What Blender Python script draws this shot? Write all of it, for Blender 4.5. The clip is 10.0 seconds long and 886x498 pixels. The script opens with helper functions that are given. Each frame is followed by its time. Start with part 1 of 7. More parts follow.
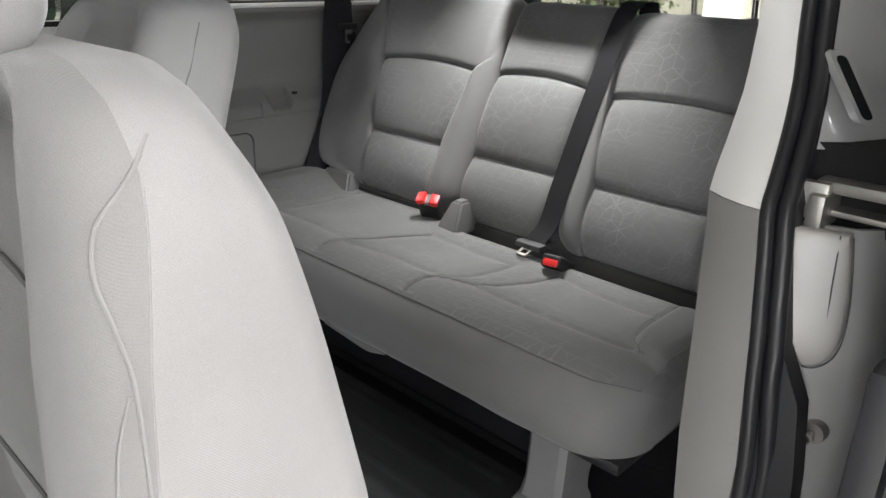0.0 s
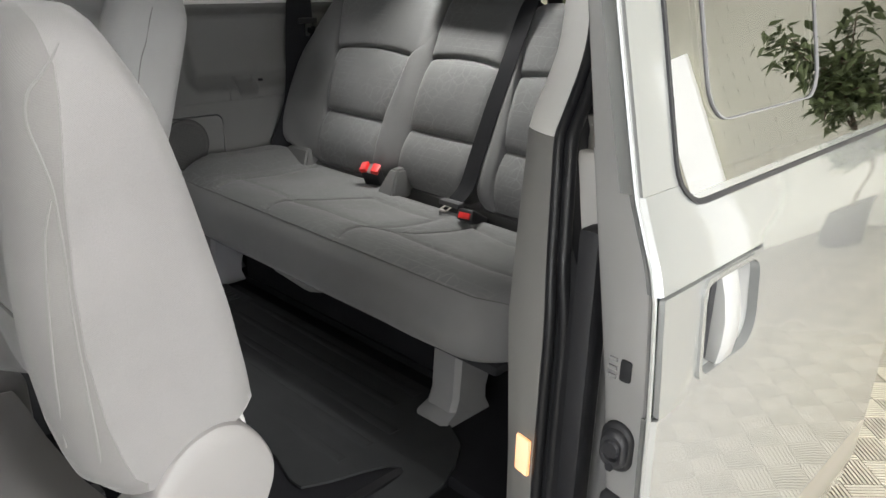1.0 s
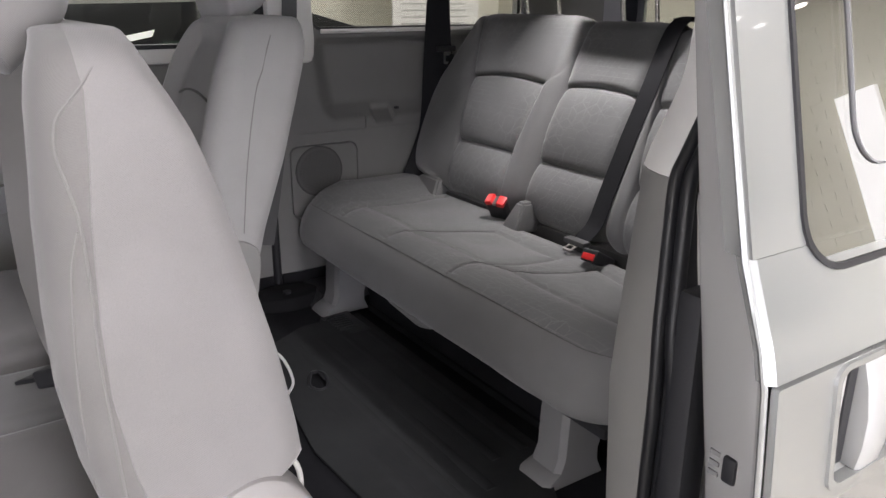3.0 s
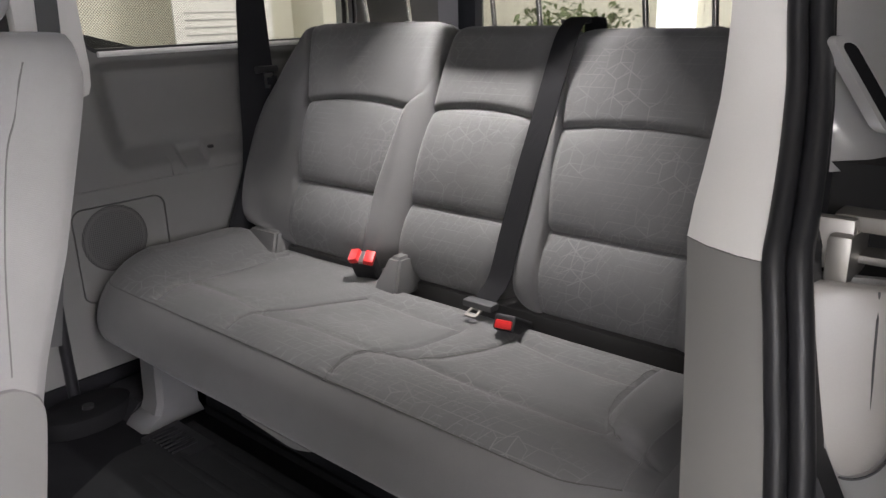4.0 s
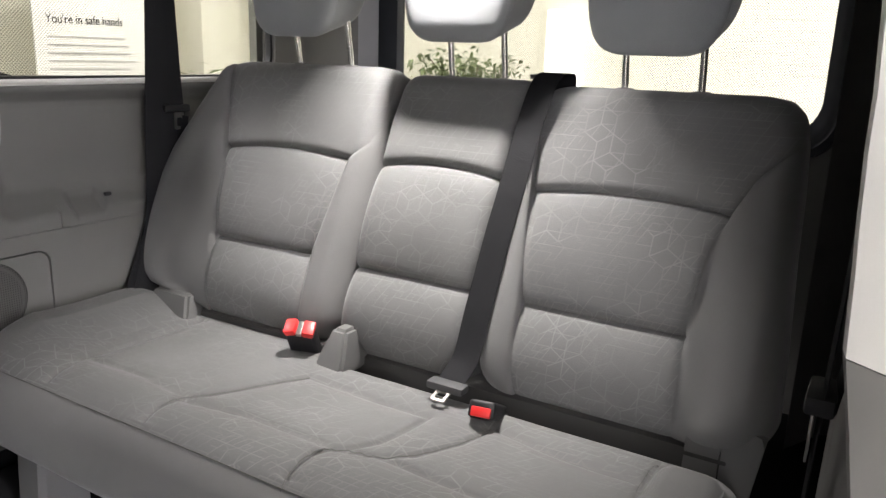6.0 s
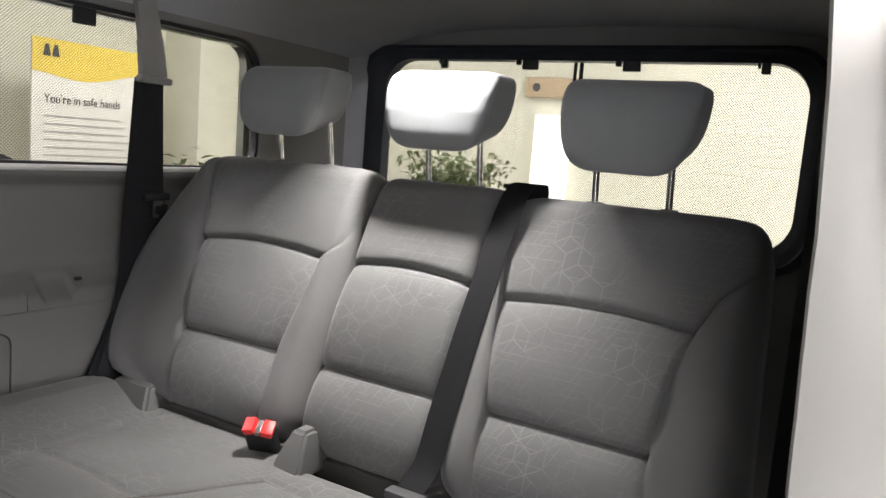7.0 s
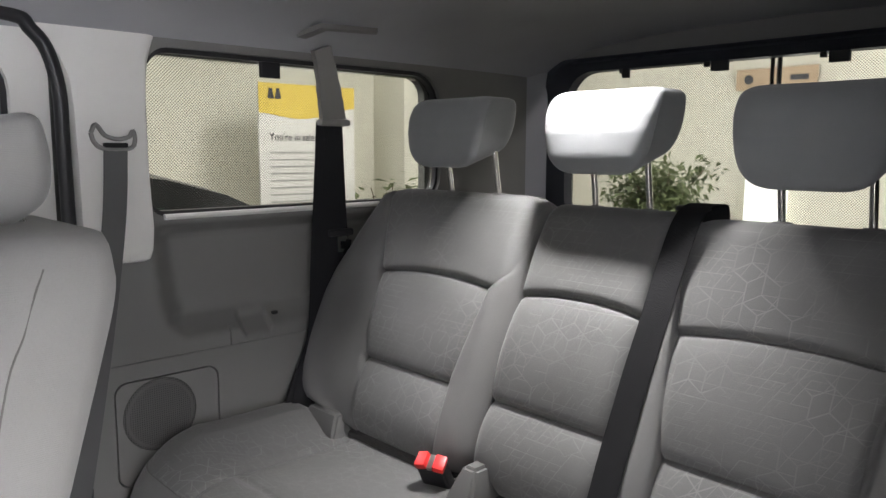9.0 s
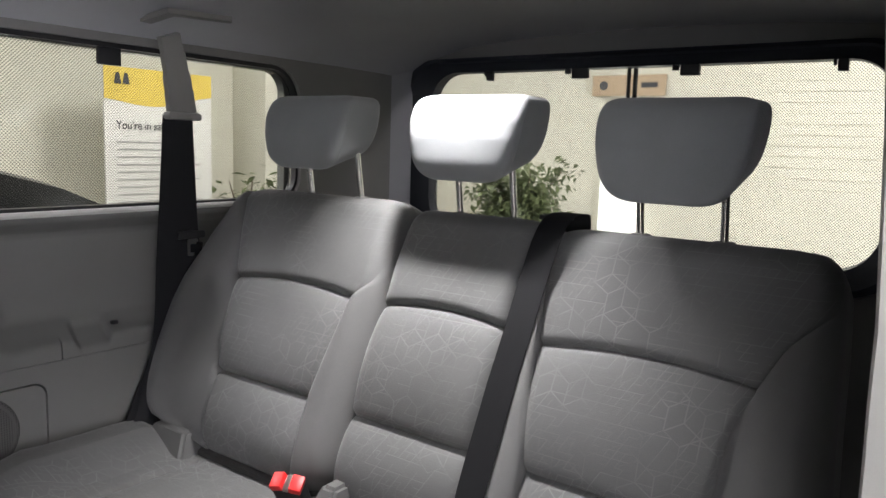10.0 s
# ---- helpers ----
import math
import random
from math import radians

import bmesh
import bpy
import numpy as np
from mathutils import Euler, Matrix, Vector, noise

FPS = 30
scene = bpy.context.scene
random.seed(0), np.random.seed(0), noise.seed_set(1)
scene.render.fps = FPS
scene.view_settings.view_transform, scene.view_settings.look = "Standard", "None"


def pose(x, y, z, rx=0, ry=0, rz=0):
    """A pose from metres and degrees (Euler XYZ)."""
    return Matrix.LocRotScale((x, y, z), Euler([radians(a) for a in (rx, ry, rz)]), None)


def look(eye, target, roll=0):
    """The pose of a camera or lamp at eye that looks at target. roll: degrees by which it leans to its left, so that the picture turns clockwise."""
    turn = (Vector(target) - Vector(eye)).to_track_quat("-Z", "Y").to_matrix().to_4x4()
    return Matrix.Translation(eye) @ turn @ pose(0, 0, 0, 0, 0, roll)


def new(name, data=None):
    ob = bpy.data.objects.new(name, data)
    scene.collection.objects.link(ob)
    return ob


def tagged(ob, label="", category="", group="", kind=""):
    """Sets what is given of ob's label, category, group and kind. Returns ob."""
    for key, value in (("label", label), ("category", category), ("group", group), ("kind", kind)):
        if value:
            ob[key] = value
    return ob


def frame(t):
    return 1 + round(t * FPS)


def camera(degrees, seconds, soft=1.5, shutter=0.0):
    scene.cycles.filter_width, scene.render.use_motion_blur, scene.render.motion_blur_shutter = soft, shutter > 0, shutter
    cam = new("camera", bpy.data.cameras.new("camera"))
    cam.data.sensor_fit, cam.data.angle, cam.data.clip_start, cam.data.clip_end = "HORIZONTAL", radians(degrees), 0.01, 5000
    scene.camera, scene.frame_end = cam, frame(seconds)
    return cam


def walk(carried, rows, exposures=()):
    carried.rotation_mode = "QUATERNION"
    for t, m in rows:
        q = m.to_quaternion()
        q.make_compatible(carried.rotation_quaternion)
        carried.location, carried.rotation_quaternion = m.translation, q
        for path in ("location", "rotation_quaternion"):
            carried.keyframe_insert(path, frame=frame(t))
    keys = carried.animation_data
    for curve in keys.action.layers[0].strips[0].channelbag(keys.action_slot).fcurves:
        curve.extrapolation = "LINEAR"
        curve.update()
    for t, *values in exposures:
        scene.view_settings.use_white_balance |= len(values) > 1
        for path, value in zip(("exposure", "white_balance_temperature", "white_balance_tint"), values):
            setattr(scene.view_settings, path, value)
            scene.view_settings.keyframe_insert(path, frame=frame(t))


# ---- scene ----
cam = camera(61.3, 10.0)
PATH = [
    (0, (0.576, 0.429, 1.615), (-0.707, 1.787, 0.901), 1.7),
    (0.5, (0.757, 0.327, 1.611), (-0.463, 1.753, 0.919), 0.5),
    (0.6, (0.795, 0.314, 1.614), (-0.422, 1.741, 0.917), 0.0),
    (1, (0.956, 0.34, 1.594), (-0.347, 1.689, 0.898), 1.3),
    (1.5, (1.197, 0.414, 1.563), (-0.206, 1.501, 0.641), -0.0),
    (1.8, (1.219, 0.41, 1.579), (-0.193, 1.412, 0.578), -2.0),
    (2, (1.228, 0.44, 1.556), (-0.304, 1.438, 0.746), -0.2),
    (2.2, (1.211, 0.428, 1.603), (-0.379, 1.458, 0.962), 0.5),
    (3.3, (0.786, 0.549, 1.563), (-0.797, 1.6, 0.937), -0.1),
    (3.5, (0.689, 0.588, 1.554), (-0.819, 1.747, 0.937), -0.0),
    (4, (0.456, 0.681, 1.559), (-0.802, 2.114, 0.956), -1.6),
    (4.5, (0.25, 0.711, 1.551), (-0.67, 2.311, 0.781), -0.7),
    (5, (0.199, 0.726, 1.581), (-0.727, 2.291, 0.749), -3.3),
    (5.5, (0.19, 0.726, 1.569), (-0.772, 2.302, 0.799), -1.2),
    (6, (0.188, 0.715, 1.569), (-0.796, 2.383, 1.067), 1.9),
    (6.2, (0.184, 0.715, 1.565), (-0.802, 2.41, 1.172), 2.9),
    (7.5, (0.248, 0.757, 1.616), (-0.751, 2.47, 1.354), 5.6),
    (8, (0.28, 0.77, 1.619), (-0.731, 2.459, 1.268), 5.9),
    (8.5, (0.294, 0.804, 1.629), (-0.875, 2.4, 1.335), 2.9),
    (9, (0.262, 0.844, 1.642), (-1.176, 2.208, 1.376), 0.2),
    (9.5, (0.218, 0.865, 1.641), (-1.117, 2.325, 1.349), 1.7),
    (10, (0.221, 0.897, 1.66), (-0.946, 2.498, 1.385), 1.9),
]
EXPOSURES = [(0.0, 0.20, 6400, 6), (0.5, 0.05, 6450, 4), (1.0, -0.25, 6480, 5), (1.5, -0.52, 6450, 8), (1.8, -0.62, 6450, 9), (2.2, -0.52, 6400, 10), (3.5, -0.22, 6430, 14), (4.0, -0.02, 6520, 12), (4.5, 0.40, 6620, 10), (5.0, 0.72, 6640, 10), (5.5, 0.88, 6620, 9), (6.2, 0.50, 6640, 10), (7.5, 0.16, 6480, 9), (8.0, 0.05, 6400, 9), (9.0, 0.0, 6450, 9), (10.0, 0.08, 6370, 10)]
walk(cam, [(t, look(eye, target, roll)) for t, eye, target, roll in PATH], EXPOSURES)

# ---------------------------------------------------------------- light
world = bpy.data.worlds.new("world")
world.use_nodes = True
scene.world = world
world.node_tree.nodes["Background"].inputs[0].default_value = (0.9, 0.93, 1.0, 1)
world.node_tree.nodes["Background"].inputs[1].default_value = 0.05


def area_lamp(name, at, target, size_x, size_y, watts, colour):
    data = bpy.data.lights.new(name, "AREA")
    data.shape, data.size, data.size_y = "RECTANGLE", size_x, size_y
    data.energy, data.color = watts, colour
    ob = new(name, data)
    ob.matrix_world = look(at, target)
    return ob


CEILING = 3.2
# added panel lamps, unseen, each powered to suit what it lights
LAMPS = [(2.6, 0.6, 185), (2.6, 4.2, 95), (-3.2, 1.2, 70), (-3.2, 4.6, 48), (-0.6, 5.3, 46), (1.9, -2.4, 90), (-2.2, -2.6, 64)]
for lx, ly, watts in LAMPS:
    area_lamp("added_ceiling_lamp", (lx, ly, CEILING - 0.09), (lx, ly, 0), 1.15, 0.55, watts, (1.0, 0.965, 1.0))
# roof courtesy lamp above the rear bench
DOME = (-0.61, 1.998, 1.988)
data = bpy.data.lights.new("dome_lamp_light", "SPOT")
data.spot_size, data.spot_blend, data.shadow_soft_size = math.radians(90), 0.9, 0.022
data.energy, data.color = 64.0, (1.0, 0.97, 0.95)
new("dome_lamp_light", data).matrix_world = pose(DOME[0], DOME[1], DOME[2] - 0.020, 1)
# added area lamps for daylight from two assumed, unseen glazed fronts
area_lamp("front_fill", (3.4, -6.0, 1.55), (3.4, 0, 1.5), 5.4, 2.3, 215, (0.91, 0.91, 0.99))
area_lamp("side_fill", (6.2, -0.6, 1.10), (0, -0.6, 1.10), 5.4, 1.5, 400, (0.91, 0.91, 0.99))


# ---------------------------------------------------------------- materials
def material(name, base, rough=0.6, metal=0.0, spec=0.5, coat=0.0):
    m = bpy.data.materials.new(name)
    m.use_nodes = True
    p = m.node_tree.nodes["Principled BSDF"]
    p.inputs["Base Color"].default_value = (*base, 1)
    p.inputs["Roughness"].default_value = rough
    p.inputs["Metallic"].default_value = metal
    p.inputs["Specular IOR Level"].default_value = spec
    p.inputs["Coat Weight"].default_value = coat
    p.inputs["Coat Roughness"].default_value = 0.03
    p.inputs["Coat IOR"].default_value = 1.7
    return m


def link(m, a, b):
    m.node_tree.links.new(a, b)


def math_node(m, op, a, b=None, c=None):
    n = m.node_tree.nodes.new("ShaderNodeMath")
    n.operation = op
    for i, v in enumerate((a, b, c)):
        if v is None:
            continue
        if isinstance(v, (int, float)):
            n.inputs[i].default_value = v
        else:
            link(m, v, n.inputs[i])
    return n.outputs[0]


def coords(m):
    return m.node_tree.nodes.new("ShaderNodeTexCoord").outputs["Object"]


def noise_out(m, scale, detail=3.0, rough=0.55, vec=None):
    n = m.node_tree.nodes.new("ShaderNodeTexNoise")
    n.inputs["Scale"].default_value = scale
    n.inputs["Detail"].default_value = detail
    n.inputs["Roughness"].default_value = rough
    link(m, vec if vec is not None else coords(m), n.inputs["Vector"])
    return n.outputs["Fac"]


def ramp(m, value, lo, hi, a, b):
    n = m.node_tree.nodes.new("ShaderNodeMapRange")
    n.inputs[1].default_value, n.inputs[2].default_value = lo, hi
    n.inputs[3].default_value, n.inputs[4].default_value = a, b
    link(m, value, n.inputs[0])
    return n.outputs[0]


def tint(m, factor, base):
    """Base colour times a factor socket."""
    n = m.node_tree.nodes.new("ShaderNodeVectorMath")
    n.operation = "SCALE"
    n.inputs[0].default_value = base
    link(m, factor, n.inputs["Scale"])
    link(m, n.outputs[0], m.node_tree.nodes["Principled BSDF"].inputs["Base Color"])


def bump(m, height, strength, distance):
    b = m.node_tree.nodes.new("ShaderNodeBump")
    b.inputs["Strength"].default_value = strength
    b.inputs["Distance"].default_value = distance
    link(m, height, b.inputs["Height"])
    link(m, b.outputs[0], m.node_tree.nodes["Principled BSDF"].inputs["Normal"])


def grained(name, base, rough, grain=900, depth=0.0006, patch=5.0, spread=0.10, strength=0.35, spec=0.4):
    """Moulded or painted surface with fine grain and faint uneven patches."""
    m = material(name, base, rough, spec=spec)
    big = noise_out(m, patch, 4)
    fine = noise_out(m, grain, 2)
    mix = math_node(m, "ADD", math_node(m, "MULTIPLY", ramp(m, big, 0.3, 0.7, 1 - spread, 1 + spread), 0.8),
                    math_node(m, "MULTIPLY", ramp(m, fine, 0.3, 0.7, 0.9, 1.1), 0.2))
    tint(m, mix, base)
    bump(m, fine, strength, depth)
    r = ramp(m, noise_out(m, patch * 3, 3), 0.3, 0.7, rough - 0.06, rough + 0.06)
    link(m, r, m.node_tree.nodes["Principled BSDF"].inputs["Roughness"])
    return m


def woven(name, base, flat="xz", lines=0.0, scale=1.0):
    """Knitted seat cloth; lines > 0 adds a lattice of paler lines, broken at random, as in the printed inserts."""
    m = material(name, base, 0.88, spec=0.25)
    p = m.node_tree.nodes["Principled BSDF"]
    p.inputs["Sheen Weight"].default_value = 0.25
    p.inputs["Sheen Roughness"].default_value = 0.4
    co = coords(m)
    sep = m.node_tree.nodes.new("ShaderNodeSeparateXYZ")
    link(m, co, sep.inputs[0])
    a = sep.outputs[0]
    b = sep.outputs[2] if flat == "xz" else sep.outputs[1] if flat == "xy" else sep.outputs[2]
    if flat == "yz":
        a = sep.outputs[1]
    fine = noise_out(m, 1500, 2)
    big = noise_out(m, 6, 4)
    weave = math_node(m, "MULTIPLY", math_node(m, "SINE", math_node(m, "MULTIPLY", a, 2600)),
                      math_node(m, "SINE", math_node(m, "MULTIPLY", b, 2600)))
    shade = math_node(m, "ADD", ramp(m, big, 0.3, 0.7, 0.93, 1.07), ramp(m, fine, 0.3, 0.7, -0.10, 0.10))
    if lines > 0:
        def hexes(size, width, cube_chance, keep):
            """Honeycomb outlines with inner cube edges in some cells."""
            q = [math_node(m, "MULTIPLY", a, 1.0 / size), math_node(m, "MULTIPLY", b, 1.0 / size)]
            near = []
            for shift in (0.0, 0.5):
                near.append([math_node(m, "SUBTRACT", math_node(m, "FLOORED_MODULO", math_node(m, "SUBTRACT", q[k], shift * r), r), r / 2) for k, r in enumerate((1.0, 1.7320508))])
            size2 = [math_node(m, "ADD", math_node(m, "MULTIPLY", g[0], g[0]), math_node(m, "MULTIPLY", g[1], g[1])) for g in near]
            first = math_node(m, "LESS_THAN", size2[0], size2[1])
            g = [math_node(m, "ADD", near[1][k], math_node(m, "MULTIPLY", first, math_node(m, "SUBTRACT", near[0][k], near[1][k]))) for k in range(2)]
            comb = m.node_tree.nodes.new("ShaderNodeCombineXYZ")
            for k in range(2):
                link(m, math_node(m, "ROUND", math_node(m, "MULTIPLY", math_node(m, "SUBTRACT", q[k], g[k]), 4.0)), comb.inputs[k])
            comb.inputs[2].default_value = 100 * size
            wn = m.node_tree.nodes.new("ShaderNodeTexWhiteNoise")
            wn.noise_dimensions = "3D"
            link(m, comb.outputs[0], wn.inputs["Vector"])
            ax, ay = math_node(m, "ABSOLUTE", g[0]), math_node(m, "ABSOLUTE", g[1])
            far = math_node(m, "MAXIMUM", ax, math_node(m, "ADD", math_node(m, "MULTIPLY", ax, 0.5), math_node(m, "MULTIPLY", ay, 0.8660254)))
            w = width / size
            edge = ramp(m, far, 0.5 - w, 0.5 - w * 0.4, 0.0, 1.0)
            cube = None
            for deg in (90, 210, 330):
                ca, sa = math.cos(radians(deg)), math.sin(radians(deg))
                along = math_node(m, "ADD", math_node(m, "MULTIPLY", g[0], ca), math_node(m, "MULTIPLY", g[1], sa))
                off = math_node(m, "ABSOLUTE", math_node(m, "SUBTRACT", math_node(m, "MULTIPLY", g[1], ca), math_node(m, "MULTIPLY", g[0], sa)))
                one = math_node(m, "MULTIPLY", ramp(m, off, w * 0.4, w, 1.0, 0.0), math_node(m, "GREATER_THAN", along, 0.0))
                cube = one if cube is None else math_node(m, "MAXIMUM", cube, one)
            cube = math_node(m, "MULTIPLY", cube, math_node(m, "GREATER_THAN", wn.outputs["Value"], cube_chance))
            both = math_node(m, "MAXIMUM", edge, cube)
            return math_node(m, "MULTIPLY", both, math_node(m, "GREATER_THAN", wn.outputs["Value"], keep))

        def lattice(size, width, chance):
            """Lines on three headings, sixty degrees apart, in short lengths that come and go at random."""
            best = None
            rise = size * 0.8660254
            for fam, deg in enumerate((0, 60)):
                ca, sa = math.cos(radians(deg)), math.sin(radians(deg))
                across = math_node(m, "MULTIPLY", math_node(m, "SUBTRACT", math_node(m, "MULTIPLY", b, ca), math_node(m, "MULTIPLY", a, sa)), 1.0 / rise)
                along = math_node(m, "MULTIPLY", math_node(m, "ADD", math_node(m, "MULTIPLY", a, ca), math_node(m, "MULTIPLY", b, sa)), 1.0 / size)
                row = math_node(m, "ROUND", across)
                seg = math_node(m, "FLOOR", math_node(m, "SUBTRACT", along, math_node(m, "MULTIPLY", row, 0.5)))
                comb = m.node_tree.nodes.new("ShaderNodeCombineXYZ")
                link(m, row, comb.inputs[0])
                link(m, seg, comb.inputs[1])
                comb.inputs[2].default_value = 7.0 * fam + 300 * size
                wn = m.node_tree.nodes.new("ShaderNodeTexWhiteNoise")
                wn.noise_dimensions = "3D"
                link(m, comb.outputs[0], wn.inputs["Vector"])
                off = math_node(m, "ABSOLUTE", math_node(m, "SUBTRACT", across, row))
                one = math_node(m, "MULTIPLY", ramp(m, off, 0.35 * width / rise, 0.8 * width / rise, 1.0, 0.0), math_node(m, "LESS_THAN", wn.outputs["Value"], chance * (1.1 if fam == 0 else 0.9)))
                best = one if best is None else math_node(m, "MAXIMUM", best, one)
            return best

        fine_mask = ramp(m, noise_out(m, 9.0, 1), 0.46, 0.54, 0.0, 1.0)
        coarse_mask = math_node(m, "SUBTRACT", 1.0, math_node(m, "MULTIPLY", fine_mask, 0.75))
        total = math_node(m, "MAXIMUM", math_node(m, "MULTIPLY", hexes(0.056 * scale, 0.0014, 0.45, 0.26), math_node(m, "MULTIPLY", coarse_mask, 0.85)),
                          math_node(m, "MAXIMUM", math_node(m, "MULTIPLY", lattice(0.028 * scale, 0.0011, 0.46), 0.8), math_node(m, "MULTIPLY", math_node(m, "MULTIPLY", lattice(0.014 * scale, 0.0010, 0.46), fine_mask), 0.7)))
        fade = ramp(m, noise_out(m, 5.5, 2), 0.36, 0.58, 0.12, 1.0)
        total = math_node(m, "MULTIPLY", total, fade)
        shade = math_node(m, "ADD", shade, math_node(m, "MULTIPLY", total, lines))
        height = math_node(m, "ADD", math_node(m, "MULTIPLY", weave, 0.35), math_node(m, "MULTIPLY", total, -1.2))
    else:
        height = math_node(m, "ADD", math_node(m, "MULTIPLY", weave, 0.35), math_node(m, "MULTIPLY", fine, 0.5))
    tint(m, shade, base)
    bump(m, height, 0.35, 0.0006)
    return m


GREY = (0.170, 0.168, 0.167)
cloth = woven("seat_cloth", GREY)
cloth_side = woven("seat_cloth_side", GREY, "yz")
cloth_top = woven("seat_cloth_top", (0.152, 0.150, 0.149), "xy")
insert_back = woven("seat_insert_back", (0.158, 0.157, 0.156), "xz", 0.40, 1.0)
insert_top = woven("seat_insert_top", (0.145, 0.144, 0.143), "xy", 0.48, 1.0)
headrest_cloth = woven("headrest_cloth", (0.235, 0.24, 0.25))
vinyl = grained("seat_vinyl", (0.190, 0.181, 0.176), 0.5, 700, 0.0004, 4, 0.05)
headliner = grained("headliner_cloth", (0.36, 0.36, 0.375), 0.95, 1300, 0.0008, 3, 0.07, 0.5, 0.15)
trim_light = grained("trim_light", (0.70, 0.685, 0.66), 0.55, 1100, 0.0004, 4, 0.04)
trim_grey = grained("trim_grey", (0.172, 0.169, 0.162), 0.58, 1100, 0.0005, 4, 0.05)
trim_dark = grained("trim_dark", (0.17, 0.168, 0.17), 0.6, 1100, 0.0005, 4, 0.08)
trim_hinge = grained("trim_hinge", (0.125, 0.124, 0.122), 0.6, 1100, 0.0005, 4, 0.06)
trim_deep = grained("trim_deep", (0.075, 0.075, 0.077), 0.55, 1100, 0.0005, 4, 0.08)
black_plastic = grained("black_plastic", (0.02, 0.02, 0.022), 0.5, 1200, 0.0004, 6, 0.15)
rubber = grained("rubber", (0.018, 0.018, 0.02), 0.42, 500, 0.0004, 6, 0.15)
step_plastic = grained("step_plastic", (0.009, 0.009, 0.010), 0.42, 1500, 0.0005, 3, 0.15, 0.35, 0.22)
black_matt = grained("black_matt_plastic", (0.010, 0.010, 0.011), 0.75, 1200, 0.0005, 4, 0.15, 0.35, 0.15)
carpet = grained("carpet", (0.015, 0.015, 0.017), 0.97, 420, 0.003, 5, 0.2, 0.9, 0.1)
mat_rubber = grained("floor_mat_rubber", (0.019, 0.020, 0.021), 0.82, 700, 0.0015, 4, 0.18, 0.6, 0.3)
steel = material("bare_steel", (0.55, 0.54, 0.52), 0.28, 1.0)
rail_steel = material("dull_steel", (0.36, 0.345, 0.32), 0.42, 0.85)
chrome = material("chrome", (0.8, 0.8, 0.8), 0.08, 1.0)
red_button = material("red_button", (0.75, 0.03, 0.03), 0.4)
# black that stands for the shade inside slots and holes
shade_black = material("slot_shade", (0.006, 0.006, 0.006), 0.9)
webbing_mat = material("belt_webbing", (0.020, 0.020, 0.022), 0.8, spec=0.12)
wv = webbing_mat.node_tree.nodes.new("ShaderNodeTexWave")
wv.inputs["Scale"].default_value = 260
wv.bands_direction = "DIAGONAL"
link(webbing_mat, coords(webbing_mat), wv.inputs["Vector"])
bump(webbing_mat, wv.outputs["Fac"], 0.5, 0.0008)
webbing_pale = grained("belt_webbing_pale", (0.10, 0.10, 0.10), 0.75, 900, 0.0006, 4, 0.08)


def paint(name, base, rough=0.25):
    m = material(name, base, rough, 0.35, 0.5, 1.0)
    flake = noise_out(m, 4000, 1)
    tint(m, ramp(m, flake, 0.3, 0.7, 0.94, 1.06), base)
    return m


paint_silver = paint("silver_white_paint", (0.245, 0.25, 0.244))
paint_satin = grained("satin_silver_white", (0.30, 0.30, 0.29), 0.38, 1500, 0.0002, 5, 0.03, 0.2, 0.5)
paint_jamb = paint("jamb_paint", (0.47, 0.467, 0.462), 0.4)
cover_plastic = grained("pressed_cover", (0.36, 0.345, 0.325), 0.36, 900, 0.0002, 5, 0.05, 0.2, 0.6)
paint_beige = paint("beige_paint", (0.29, 0.268, 0.232), 0.32)
paint_black = material("black_paint", (0.012, 0.012, 0.013), 0.3, spec=0.35)


def glass(name, colour, clear):
    """Pane: mostly see-through with a sharp surface reflection."""
    m = bpy.data.materials.new(name)
    m.use_nodes = True
    nt = m.node_tree
    nt.nodes.clear()
    out = nt.nodes.new("ShaderNodeOutputMaterial")
    clearn = nt.nodes.new("ShaderNodeBsdfTransparent")
    clearn.inputs[0].default_value = (*colour, 1)
    gl = nt.nodes.new("ShaderNodeBsdfGlossy")
    gl.inputs["Roughness"].default_value = 0.01
    fr = nt.nodes.new("ShaderNodeFresnel")
    fr.inputs[0].default_value = clear
    mix = nt.nodes.new("ShaderNodeMixShader")
    link(m, fr.outputs[0], mix.inputs[0])
    link(m, clearn.outputs[0], mix.inputs[1])
    link(m, gl.outputs[0], mix.inputs[2])
    link(m, mix.outputs[0], out.inputs[0])
    return m


def screened_glass(name, flat):
    """Pane with a fine dotted privacy film."""
    m = glass(name, (0.93, 0.94, 0.92), 1.35)
    nt = m.node_tree
    out = [n for n in nt.nodes if n.type == "OUTPUT_MATERIAL"][0]
    first = out.inputs[0].links[0].from_socket
    co = coords(m)
    sep = nt.nodes.new("ShaderNodeSeparateXYZ")
    link(m, co, sep.inputs[0])
    a = sep.outputs[1] if flat == "yz" else sep.outputs[0]
    b = sep.outputs[2]
    k = math.pi / 0.0038
    dots = math_node(m, "MULTIPLY", math_node(m, "SINE", math_node(m, "MULTIPLY", a, k)),
                     math_node(m, "SINE", math_node(m, "MULTIPLY", b, k)))
    fac = ramp(m, dots, 0.0, 0.5, 0.0, 0.42)
    film = nt.nodes.new("ShaderNodeBsdfDiffuse")
    film.inputs[0].default_value = (0.03, 0.03, 0.03, 1)
    mix = nt.nodes.new("ShaderNodeMixShader")
    link(m, fac, mix.inputs[0])
    link(m, first, mix.inputs[1])
    link(m, film.outputs[0], mix.inputs[2])
    link(m, mix.outputs[0], out.inputs[0])
    return m


